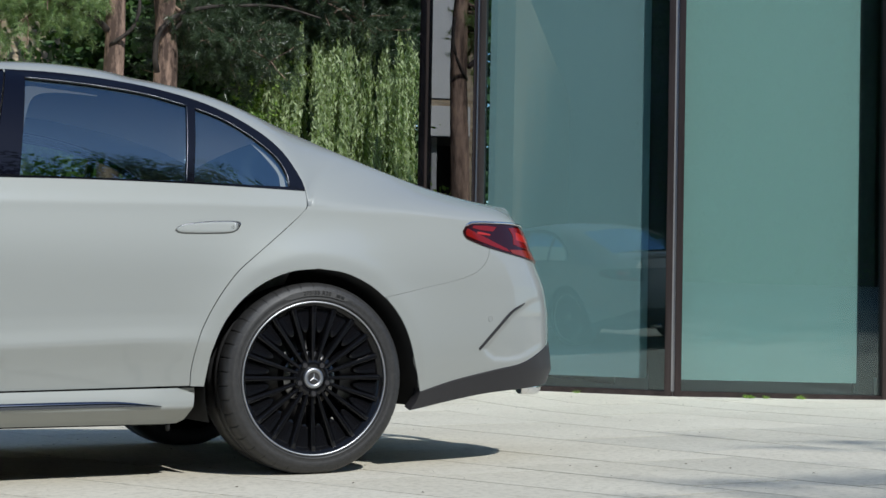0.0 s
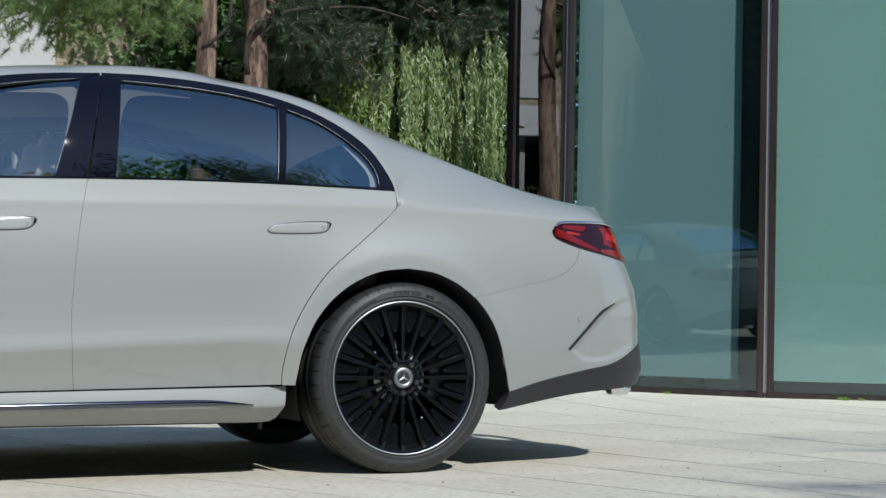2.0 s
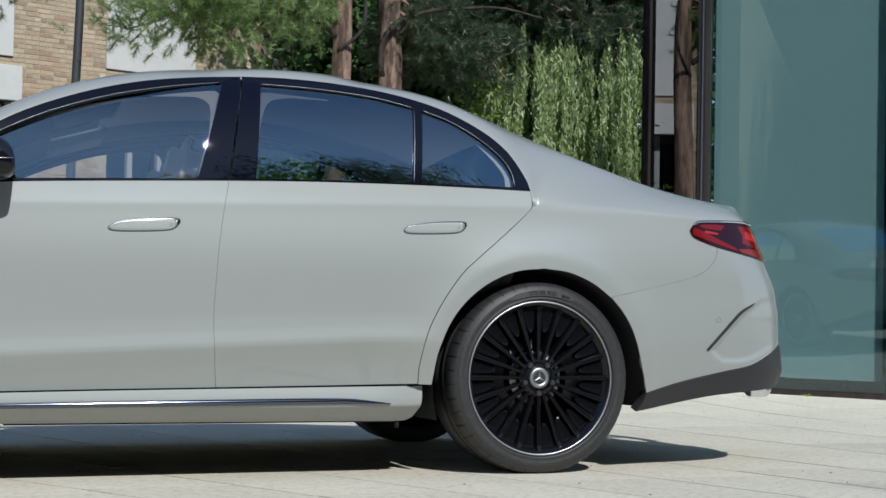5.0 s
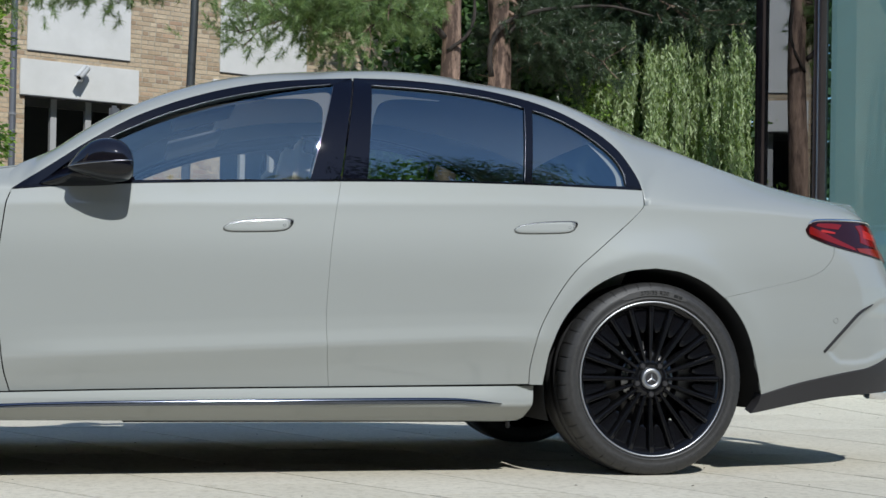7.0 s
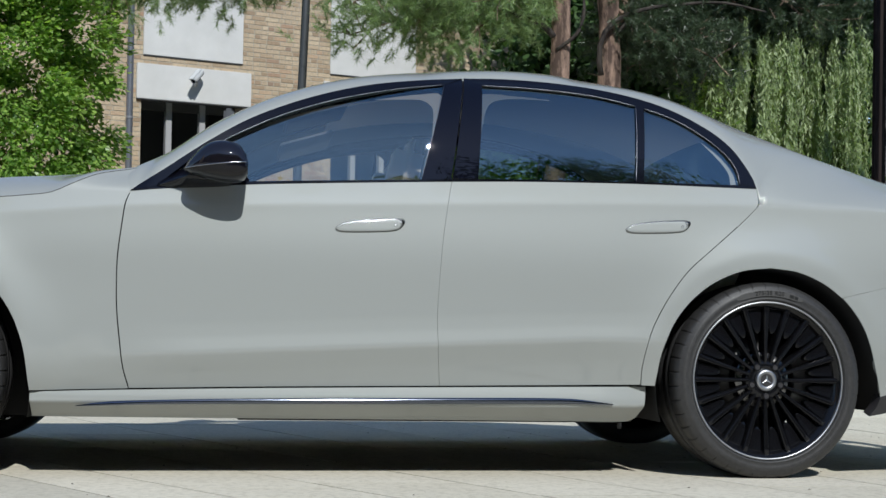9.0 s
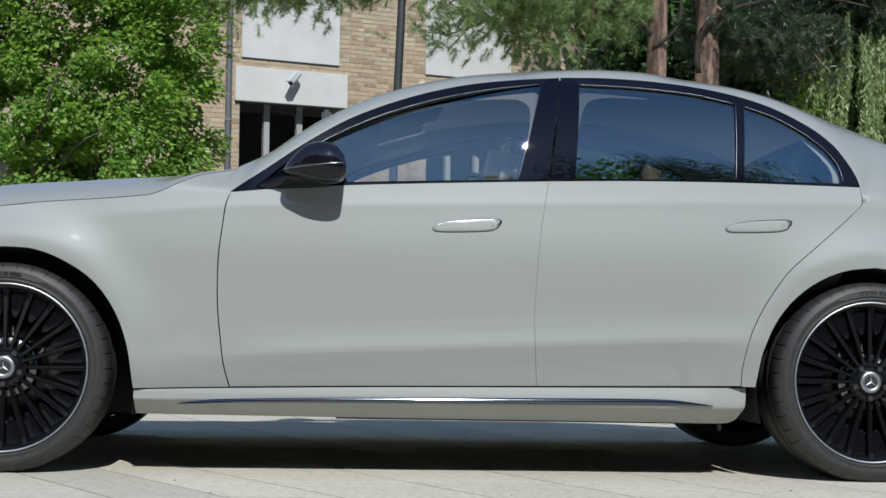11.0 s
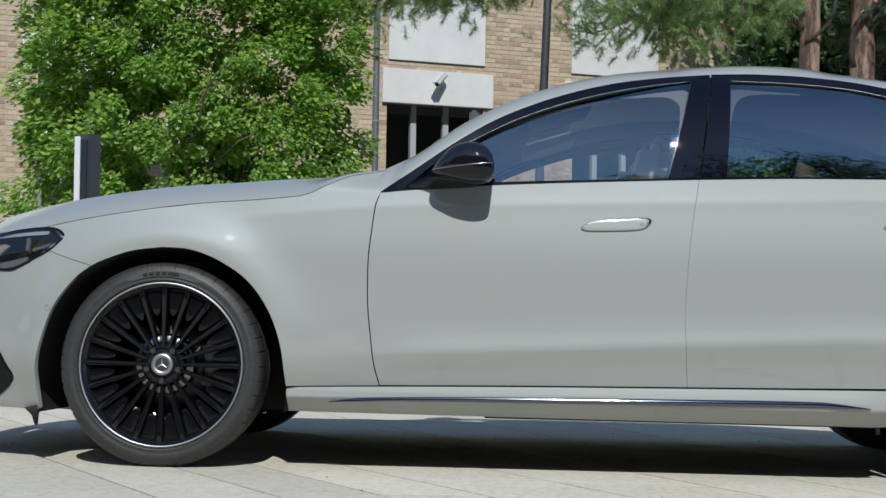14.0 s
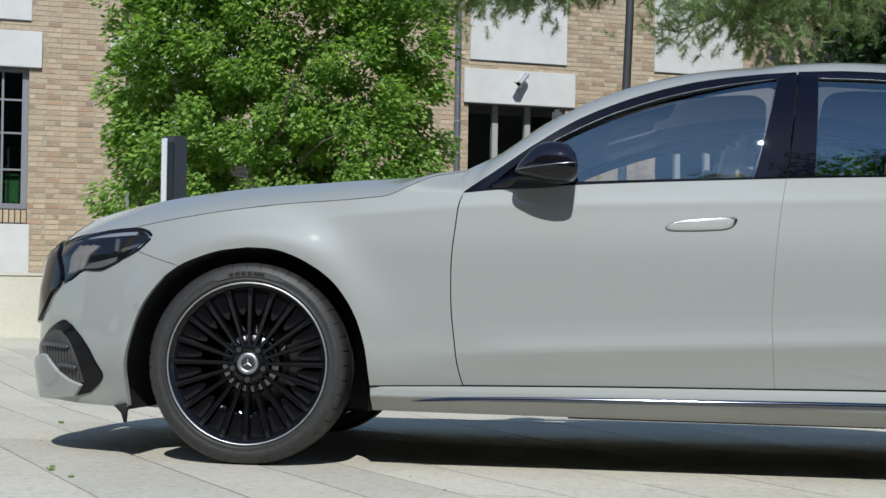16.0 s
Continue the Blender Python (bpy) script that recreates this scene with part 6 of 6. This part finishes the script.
panel("front_lip", (((x_front(.2) + 1e-3, 0.198), (-0.86, 0.198), (-0.748, 0.202), (-0.654, 0.211)), ((-0.654, 0.211), (-0.622, 0.252)), ((x_front(.33) + 1e-3, 0.335), (-0.887, 0.340), (-0.790, 0.352), (-0.752, 0.323), (-0.715, 0.293), (-0.672, 0.268), (-0.622, 0.252)), ((x_front(.2) + 1e-3, 0.198), (x_front(.27) + 1e-3, 0.27), (x_front(.33) + 1e-3, 0.335))),
      50, 18, PAINT, BOTH, "light grey lower lip", out=0.018, gap=0.0, lip=0.03, power=0.7, edge=0.008)

# dark inner shell: arches, floor, door inners; added to block light through the gaps
INNER = material("underbody", (0.012, 0.012, 0.013), 0.9)
CABIN = material("cabin_trim", (0.05, 0.05, 0.055), 0.7)
for name_, lo, hi in (("floor_pan", (0.47, 0.10, 0.215), (2.46, 1.75, 0.30)), ("door_inner", (0.50, 0.075, 0.22), (2.48, 0.115, 0.93)), ("door_inner", (0.50, 1.735, 0.22), (2.48, 1.775, 0.93)),
                      ("bumper_core", (-0.78, 0.30, 0.22), (-0.47, 1.55, 0.62)), ("bumper_core", (3.50, 0.20, 0.33), (3.95, 1.65, 0.90)), ("bulkhead", (0.46, 0.12, 0.21), (0.50, 1.73, 0.95)), ("bulkhead", (2.46, 0.14, 0.21), (2.50, 1.71, 0.90)),
                      ("front_light_block", (-0.47, 0.42, 0.18), (0.46, 1.43, 0.70)), ("rear_light_block", (2.50, 0.42, 0.19), (3.45, 1.43, 0.90)), ("arch_roof", (-0.47, 0.12, 0.785), (0.46, 1.73, 0.80)), ("arch_roof", (2.48, 0.12, 0.785), (3.46, 1.73, 0.90))):
    part(name_, box(lo, hi), INNER, car, "dark inner part added to block light")
ARCH_REACH = {0: ((-20, -8, 10, 27, 44.5, 61.5, 90, 120, 136, 153, 170, 184, 201), (0.445, 0.431, 0.415, 0.412, 0.411, 0.405, 0.398, 0.404, 0.415, 0.419, 0.424, 0.442, 0.468)),
              2.961: ((-20, -7, 2, 13, 20, 90, 135, 180, 201), (0.47, 0.440, 0.417, 0.402, 0.3990, 0.398, 0.4035, 0.408, 0.41))}
for hx in (0, 2.961):
    bm = bmesh.new()
    prev = None
    for d in range(-20 if hx == 0 else -14, 203, 3):
        a = math.radians(d)
        reach_ = float(np.interp(d, *ARCH_REACH[hx])) - 0.0012
        x, z = hx + reach_ * math.cos(a), 0.346 + reach_ * math.sin(a)
        cur = [bm.verts.new((x, y, z)) for y in (side_y(x, max(z, .2)) + 0.003, 0.42)]
        if prev:
            bm.faces.new((prev[0], prev[1], cur[1], cur[0]))
        prev = cur
    pair("wheel_arch_liner", bm, INNER, BOTH, "black wheel arch liner")
bm = tube(bmesh.new(), [(-0.462, 0.10, 0.19), (-0.455, 0.10, 0.16), (-0.450, 0.10, 0.125)], [0.034, 0.013, 0.006], 8)
pair("mud_flap", bm, INNER, BOTH, "small black rubber flap")
pair("underbody_rail", box((1.10, 0.100, 0.187), (2.44, 0.16, 0.215), 0.004), INNER, BOTH, "black rail under the sill")
bm = box((2.44, 0.09, 0.165), (2.452, 0.11, 0.20), 0.002)
pair("jack_point", bm, INNER, BOTH, "black jacking lug")

# cabin
SEAT = material("seat_leather", (0.74, 0.69, 0.61), 0.6)


def seat_mesh(x, y, w, headrest=True):
    bm = bmesh.new()
    add_box(bm, (x - 0.28, y - w / 2, 0.38), (x + 0.22, y + w / 2, 0.52), 0.05)
    add_box(bm, (-0.06, -w / 2, 0.0), (0.07, w / 2, 0.58), 0.045, Matrix.Translation((x + 0.20, y, 0.46)) @ pose(0, 0, 0, 0, 20, 0))
    if headrest:
        add_box(bm, (-0.055, -0.13, 0.0), (0.055, 0.13, 0.205), 0.045, Matrix.Translation((x + 0.340, y, 1.025)) @ pose(0, 0, 0, 0, 12, 0))
    return bm


for y in (0.56, 1.29):
    part("front_seat", seat_mesh(1.355, y, 0.50), SEAT, car, "pale leather seat with headrest", True)
for y in (0.50, 0.925, 1.35):
    part("rear_seat_cushion", add_box(bmesh.new(), (2.35, y - 0.21, 0.42), (2.80, y + 0.21, 0.54), 0.05), SEAT, car, "pale leather rear seat cushion", True)
    part("rear_seat_back", add_box(bmesh.new(), (-0.06, -0.21, 0), (0.07, 0.21, 0.56), 0.045, Matrix.Translation((2.80, y, 0.50)) @ pose(0, 0, 0, 0, 24, 0)), SEAT, car, "pale leather rear seat back", True)
bm = add_box(bmesh.new(), (0.62, 0.16, 0.72), (1.02, 1.69, 0.95), 0.05)
part("dashboard", bm, CABIN, car, "dark dashboard", True)
bm = bmesh.new()
ring = [Matrix.Translation((1.08, 0.56, 0.93)) @ pose(0, 0, 0, 0, -24, 0) @ Vector((0, 0.18 * math.cos(a), 0.18 * math.sin(a))) for a in np.linspace(0, 2 * math.pi, 33).tolist()]
tube(bm, ring, 0.015, 8, False)
part("steering_wheel", bm, CABIN, car, "black steering wheel", True)
# Dark visors added to block the bright patch seen through the windscreen.
for y in (0.50, 1.35):
    part("sun_visor", box((-0.11, -0.24, -0.010), (0.13, 0.24, 0.010), 0.008, Matrix.Translation((1.36, y, 1.31)) @ pose(0, 0, 0, 0, -17, 0)), CABIN, car, "dark visor added to block a bright view", True)
bm = box((1.02, 0.88, 1.33), (1.06, 1.02, 1.39), 0.01)
part("interior_mirror", bm, CABIN, car, "dark interior mirror")


# wheels
RUBBER = material("tyre_rubber", (0.030, 0.030, 0.031), 0.52)
nz = noise_tex(RUBBER, coords(RUBBER), 90, 3)
link(RUBBER, ramp(RUBBER, nz.outputs[0], ((0.35, (0.019, 0.019, 0.019)), (0.7, (0.031, 0.030, 0.030)))).outputs[0], bsdf(RUBBER).inputs["Base Color"])
RIM_BLACK = material("gloss_black_alloy", (0.006, 0.006, 0.007), 0.3, 0.0, 1.0, Coat_IOR=1.4, Coat_Roughness=0.02, Specular_IOR_Level=0.0)
BLADE_BLACK = material("sunk_black_alloy", (0.005, 0.005, 0.006), 0.08, Specular_IOR_Level=0.3)
RIM_EDGE = material("turned_rim_edge", (0.50, 0.51, 0.53), 0.42, 1.0)
CAP_SILVER = material("satin_cap", (0.36, 0.37, 0.39), 0.42, 1.0)
HAT = material("bright_disc_centre", (0.20, 0.195, 0.19), 0.22, 1.0)
DISC = material("brake_disc", (0.11, 0.108, 0.105), 0.42, 1.0)


def revolve(bm, profile, seg=96, notch=None):
    """Turns (radius, y) points round the axle."""
    rings = []
    for k in range(seg):
        a = 2 * math.pi * k / seg
        ring_ = []
        for i, (r, y) in enumerate(profile):
            rr = r - (notch(k, i) if notch else 0)
            ring_.append(bm.verts.new((rr * math.cos(a), y, rr * math.sin(a))))
        rings.append(ring_)
    for k in range(seg):
        r0, r1 = rings[k], rings[(k + 1) % seg]
        for i in range(len(profile) - 1):
            bm.faces.new((r0[i], r1[i], r1[i + 1], r0[i + 1]))
    return bm


def sidewall_text(body, radius, size, spread):
    """Raised letters round the sidewall, centred at the top."""
    cu = bpy.data.curves.new("letters", "FONT")
    cu.body, cu.size, cu.extrude, cu.align_x, cu.space_character = body, size, 0.0006, "CENTER", spread
    ob = bpy.data.objects.new("letters", cu)
    me = bpy.data.meshes.new_from_object(ob)
    bpy.data.objects.remove(ob)
    bm = bmesh.new()
    bm.from_mesh(me)
    bmesh.ops.subdivide_edges(bm, edges=bm.edges, cuts=1)
    for v in bm.verts:
        a = math.pi / 2 - v.co.x / radius
        r = radius + v.co.y
        v.co = Vector((r * math.cos(a), -0.0185 - v.co.z, r * math.sin(a)))
    return bm


def sidewall_band(a0, a1):
    """A paler field round the sidewall, drawn out to a point at both ends."""
    bm = bmesh.new()
    rows = []
    for k in range(41):
        v = k / 40
        a = math.radians(90 - a0 - (a1 - a0) * v)
        w = 0.0095 * min(1.0, (1 - abs(2 * v - 1)) * 5) ** 0.6 + 0.0004
        rows.append([bm.verts.new((r * math.cos(a), -0.0172, r * math.sin(a))) for r in (0.3085 - w, 0.3085 + w)])
    for r0, r1 in zip(rows, rows[1:]):
        bm.faces.new((r0[0], r1[0], r1[1], r0[1]))
    bmesh.ops.recalc_face_normals(bm, faces=bm.faces)
    return bm


def sidewall_bars(radius, height, angles):
    bm = bmesh.new()
    for a0, a1 in angles:
        pts = [math.radians(90 - a0 - (a1 - a0) * k / 4) for k in range(5)]
        lo = [bm.verts.new((radius * math.cos(a), -0.0188, radius * math.sin(a))) for a in pts]
        hi = [bm.verts.new(((radius + height) * math.cos(a), -0.0186, (radius + height) * math.sin(a))) for a in pts]
        for k in range(4):
            bm.faces.new((lo[k], lo[k + 1], hi[k + 1], hi[k]))
    bmesh.ops.recalc_face_normals(bm, faces=bm.faces)
    return bm


LETTER = material("moulded_letters", (0.011, 0.011, 0.011), 0.4)
BAND = material("pale_rubber_band", (0.050, 0.049, 0.048), 0.6)


def spokes(name, n, sections, phase, wheel, label, mat):
    """n blades round the hub, each an object on one mesh. A section: (radius, ((depth, side), ...)) across one blade."""
    bm = bmesh.new()
    secs = [[bm.verts.new(Vector((r, y, dz))) for y, dz in line] for r, line in sections]
    for s0, s1 in zip(secs, secs[1:]):
        for i in range(len(s0) - 1):
            bm.faces.new((s0[i], s0[i + 1], s1[i + 1], s1[i]))
    bm.faces.new(secs[0])
    bm.faces.new(secs[-1])
    bmesh.ops.recalc_face_normals(bm, faces=bm.faces)
    first = part(name, bm, mat, wheel, label, name == "spoke")
    for k in range(n):
        ob = first if k == 0 else new(name, first.data)
        ob.parent = wheel
        ob["label"] = label
        ob.matrix_local = Matrix.Rotation(2 * math.pi * (k + phase) / n, 4, "Y")


def spoke_sections():
    out = []
    for s in (0.0, 0.04, 0.08, 0.13, 0.3, 0.55, 0.8, 0.92, 0.955, 0.98, 1.0):
        r = 0.040 + 0.2315 * s
        w = 0.0050 + 0.0062 * s ** 0.8
        y = 0.020 - 0.015 * s ** 1.4 + 0.014 * max(0.0, 1 - s / 0.13) ** 2 + 0.007 * max(0.0, (s - 0.92) / 0.08) ** 2
        out.append((r, ((y + 0.050, -w * 1.05), (y + 0.012, -w), (y + 0.0055, -w * 0.90), (y + 0.0015, -w * 0.68), (y, -w * 0.42), (y + 0.0030, 0.0), (y, w * 0.42), (y + 0.0015, w * 0.68), (y + 0.0055, w * 0.90), (y + 0.012, w), (y + 0.050, w * 1.05))))
    return out


def plate_sections():
    """The sunk plate between two spokes: wide at the rim, its inner end cut to a blunt point."""
    out = []
    for r, w, y in ((0.168, 0.0035, 0.032), (0.176, 0.0105, 0.029), (0.190, 0.0165, 0.028), (0.220, 0.0225, 0.027), (0.250, 0.0275, 0.026), (0.2715, 0.0310, 0.026)):
        out.append((r, ((y + 0.030, -w), (y + 0.004, -w), (y + 0.0005, -w * 0.80), (y + 0.0003, -w * 0.25), (y + 0.0003, w * 0.25), (y + 0.0005, w * 0.80), (y + 0.004, w), (y + 0.030, w))))
    return out


def make_wheel(front, x, y, turn):
    """One wheel; its origin is the hub, its outer face looks to -y."""
    root_m = Matrix.Translation((x, y, 0.346)) @ (Matrix.Rotation(math.pi, 4, "Z") if turn else Matrix())
    width = 0.245 if front else 0.275
    barrel = revolve(bmesh.new(), [(0.272, 0.004), (0.262, 0.012), (0.250, 0.03), (0.240, 0.10), (0.242, width - 0.02)], 72)
    wheel = part("wheel", barrel, RIM_BLACK, car, "black multi-spoke alloy wheel", True)
    wheel.matrix_local = root_m
    R = 0.350
    prof = [(0.274, 0.010), (0.2815, -0.001), (0.2835, -0.0085), (0.287, -0.0130), (0.2895, -0.0132), (0.291, -0.0118), (0.303, -0.0165), (0.317, -0.0165), (0.3195, -0.0148), (0.331, -0.0105), (0.339, -0.003), (0.3445, 0.008), (0.3485, 0.022), (R, 0.05), (R, 0.056), (0.343, 0.058), (0.343, 0.066), (R, 0.068),
            (R, width / 2 - 0.025), (0.343, width / 2 - 0.022), (0.343, width / 2 - 0.012), (R, width / 2 - 0.01), (R, width - 0.08), (0.346, width - 0.03), (0.335, width - 0.004), (0.31, width + 0.012), (0.274, width - 0.01)]
    seg = 860
    tyre = revolve(bmesh.new(), prof, seg, lambda k, i: 0.008 if (k % 20 == 0 and 10 <= i <= 14) else 0.0)
    for v in tyre.verts:
        if v.co.z < -0.340:
            v.co.z = -0.340 - (v.co.z + 0.340) * -0.35
    part("tyre", tyre, RUBBER, wheel, "black low-profile tyre", True)
    part("rim_edge", revolve(bmesh.new(), [(0.2735, 0.006), (0.2733, -0.004), (0.2750, -0.0075), (0.2785, -0.0075), (0.2812, -0.003), (0.2815, 0.004)], 144), RIM_EDGE, wheel, "bright turned rim edge", True)
    spokes("spoke", 20, spoke_sections(), 0.0, wheel, "gloss black slim spoke", RIM_BLACK)
    spokes("blade", 20, plate_sections(), 0.5, wheel, "gloss black plate sunk between the spokes", BLADE_BLACK)
    hub = revolve(bmesh.new(), [(0.0, 0.030), (0.034, 0.030), (0.040, 0.020), (0.062, 0.022), (0.075, 0.035), (0.080, 0.06)], 60)
    part("hub", hub, RIM_BLACK, wheel, "gloss black wheel centre", True)
    cap = revolve(bmesh.new(), [(0.0, 0.012), (0.0235, 0.012), (0.0245, 0.009), (0.0355, 0.010), (0.0385, 0.015), (0.038, 0.03)], 48)
    part("hub_cap", cap, CAP_SILVER, wheel, "silver hub cap", True)
    disc = revolve(bmesh.new(), [(0.0, 0.0112), (0.0228, 0.0112)], 32)
    part("cap_centre", disc, PLASTIC, wheel, "dark cap centre")
    b = bmesh.new()
    for k in range(3):
        a = math.radians(90 + 120 * k)
        tip = [(0.0228 * math.cos(a), 0.0098, 0.0228 * math.sin(a)), (0.0035 * math.cos(a + 1.05), 0.0098, 0.0035 * math.sin(a + 1.05)), (0, 0.0085, 0), (0.0035 * math.cos(a - 1.05), 0.0098, 0.0035 * math.sin(a - 1.05))]
        b.faces.new([b.verts.new(p) for p in tip])
    bmesh.ops.recalc_face_normals(b, faces=b.faces)
    part("cap_emblem", b, RIM_EDGE, wheel, "plain silver three-armed shape")
    for k in range(5):
        a = math.radians(90 + 72 * k + 36)
        b = bmesh.new()
        bmesh.ops.create_cone(b, cap_ends=True, segments=6, radius1=0.011, radius2=0.010, depth=0.014, matrix=Matrix.Translation((0.056 * math.cos(a), 0.020, 0.056 * math.sin(a))) @ pose(0, 0, 0, 90, 0, 0))
        bolt = part("wheel_bolt", b, PLASTIC, wheel)
        ring_ = [(0.056 * math.cos(a) + 0.0125 * math.cos(q), 0.0165, 0.056 * math.sin(a) + 0.0125 * math.sin(q)) for q in np.linspace(0, 2 * math.pi, 19).tolist()]
        part("bolt_seat", tube(bmesh.new(), ring_, 0.0018, 6, False), RIM_BLACK, bolt, "gloss black ring round the bolt", True)
    part("disc_hat", revolve(bmesh.new(), [(0.076, 0.050), (0.096, 0.053), (0.102, 0.057), (0.105, 0.064), (0.106, 0.108)], 64), HAT, wheel, "bright steel disc centre", True)
    part("brake_disc", revolve(bmesh.new(), [(0.07, 0.11), (0.185, 0.105), (0.187, 0.13)], 64), DISC, wheel, "grey steel brake disc", True)
    cal = bmesh.new()
    prev = None
    for d in range(-28, 29, 8):
        a = math.radians(d)
        cur = [cal.verts.new((r * math.cos(a), yy, r * math.sin(a))) for r, yy in ((0.135, 0.085), (0.205, 0.085), (0.205, 0.14), (0.135, 0.14))]
        if prev:
            for i in range(4):
                cal.faces.new((prev[i], prev[(i + 1) % 4], cur[(i + 1) % 4], cur[i]))
        prev = cur
    bmesh.ops.recalc_face_normals(cal, faces=cal.faces)
    part("brake_caliper", cal, material("caliper", (0.22, 0.22, 0.22), 0.45, 0.4), wheel, "grey brake caliper")
    if not turn:
        part("sidewall_band", sidewall_band(-24, 24), BAND, wheel, "paler field on the sidewall")
        if front:
            part("sidewall_bars", sidewall_bars(0.303, 0.011, ((-13, -10), (-9, -6), (-5, -2), (-1, 2), (3, 10))), LETTER, wheel, "raised maker's mark as plain bars")
        else:
            part("sidewall_letters", sidewall_text("275/35 R20", 0.304, 0.020, 1.15), LETTER, wheel, "raised size marking")
            part("sidewall_bars", sidewall_bars(0.304, 0.010, ((14, 17), (17.6, 20))), LETTER, wheel, "raised marks as plain bars")
    return wheel


for front, hx in ((True, 0.0), (False, 2.961)):
    make_wheel(front, hx, 0.0, False)
    make_wheel(front, hx, 2 * YC, True)

# ================================================================ weeds in the joints
def joint_weed(x, y, size, seed, label):
    g = np.random.default_rng(seed)
    n = 26
    a = g.uniform(0, 6.283, n)
    way = np.stack([np.cos(a) * 0.8, np.sin(a) * 0.8, g.uniform(0.3, 1.2, n)], 1)
    way /= np.linalg.norm(way, axis=1)[:, None]
    c = np.array((x, y, ground_z(x, y))) + way * size * 0.45 * g.uniform(0.7, 1.2, (n, 1)) + g.normal(size=(n, 3)) * np.array((0.3, 0.3, 0.02)) * size
    tagged(new("weed", leaf_mesh("weed", c, np.full(n, size), LANCE, LEAF, g, way)), label, "weed", "weeds in the paving joints")


for k, (x, y, size) in enumerate(((7.26, 8.67, 0.05), (7.38, 8.60, 0.035), (7.61, 8.46, 0.045), (6.17, 9.52, 0.035), (-1.60, 4.27, 0.016), (-1.63, 4.37, 0.012), (-2.31, 6.27, 0.02), (-1.47, 4.10, 0.012))):
    joint_weed(x, y, size, 90 + k, "small green weed growing at the foot of the glass" if y > 7 else "small green weed growing in a paving joint")

# ================================================================ single bricks of the pier beside the window
for lo, hi, z0, z1, out in near_bricks:
    me = bpy.data.meshes.new("brick")
    c = Vector(((lo + hi) / 2, 0, (z0 + z1) / 2))
    me.from_pydata([Vector(p) - c for p in brick_box(lo, hi, z0, z1, out)], [], BRICK_FACES)
    me.materials.append(BRICK)
    ob = new("brick", me)
    ob.parent = wall_part
    ob.matrix_local = WALL @ Matrix.Translation(c)
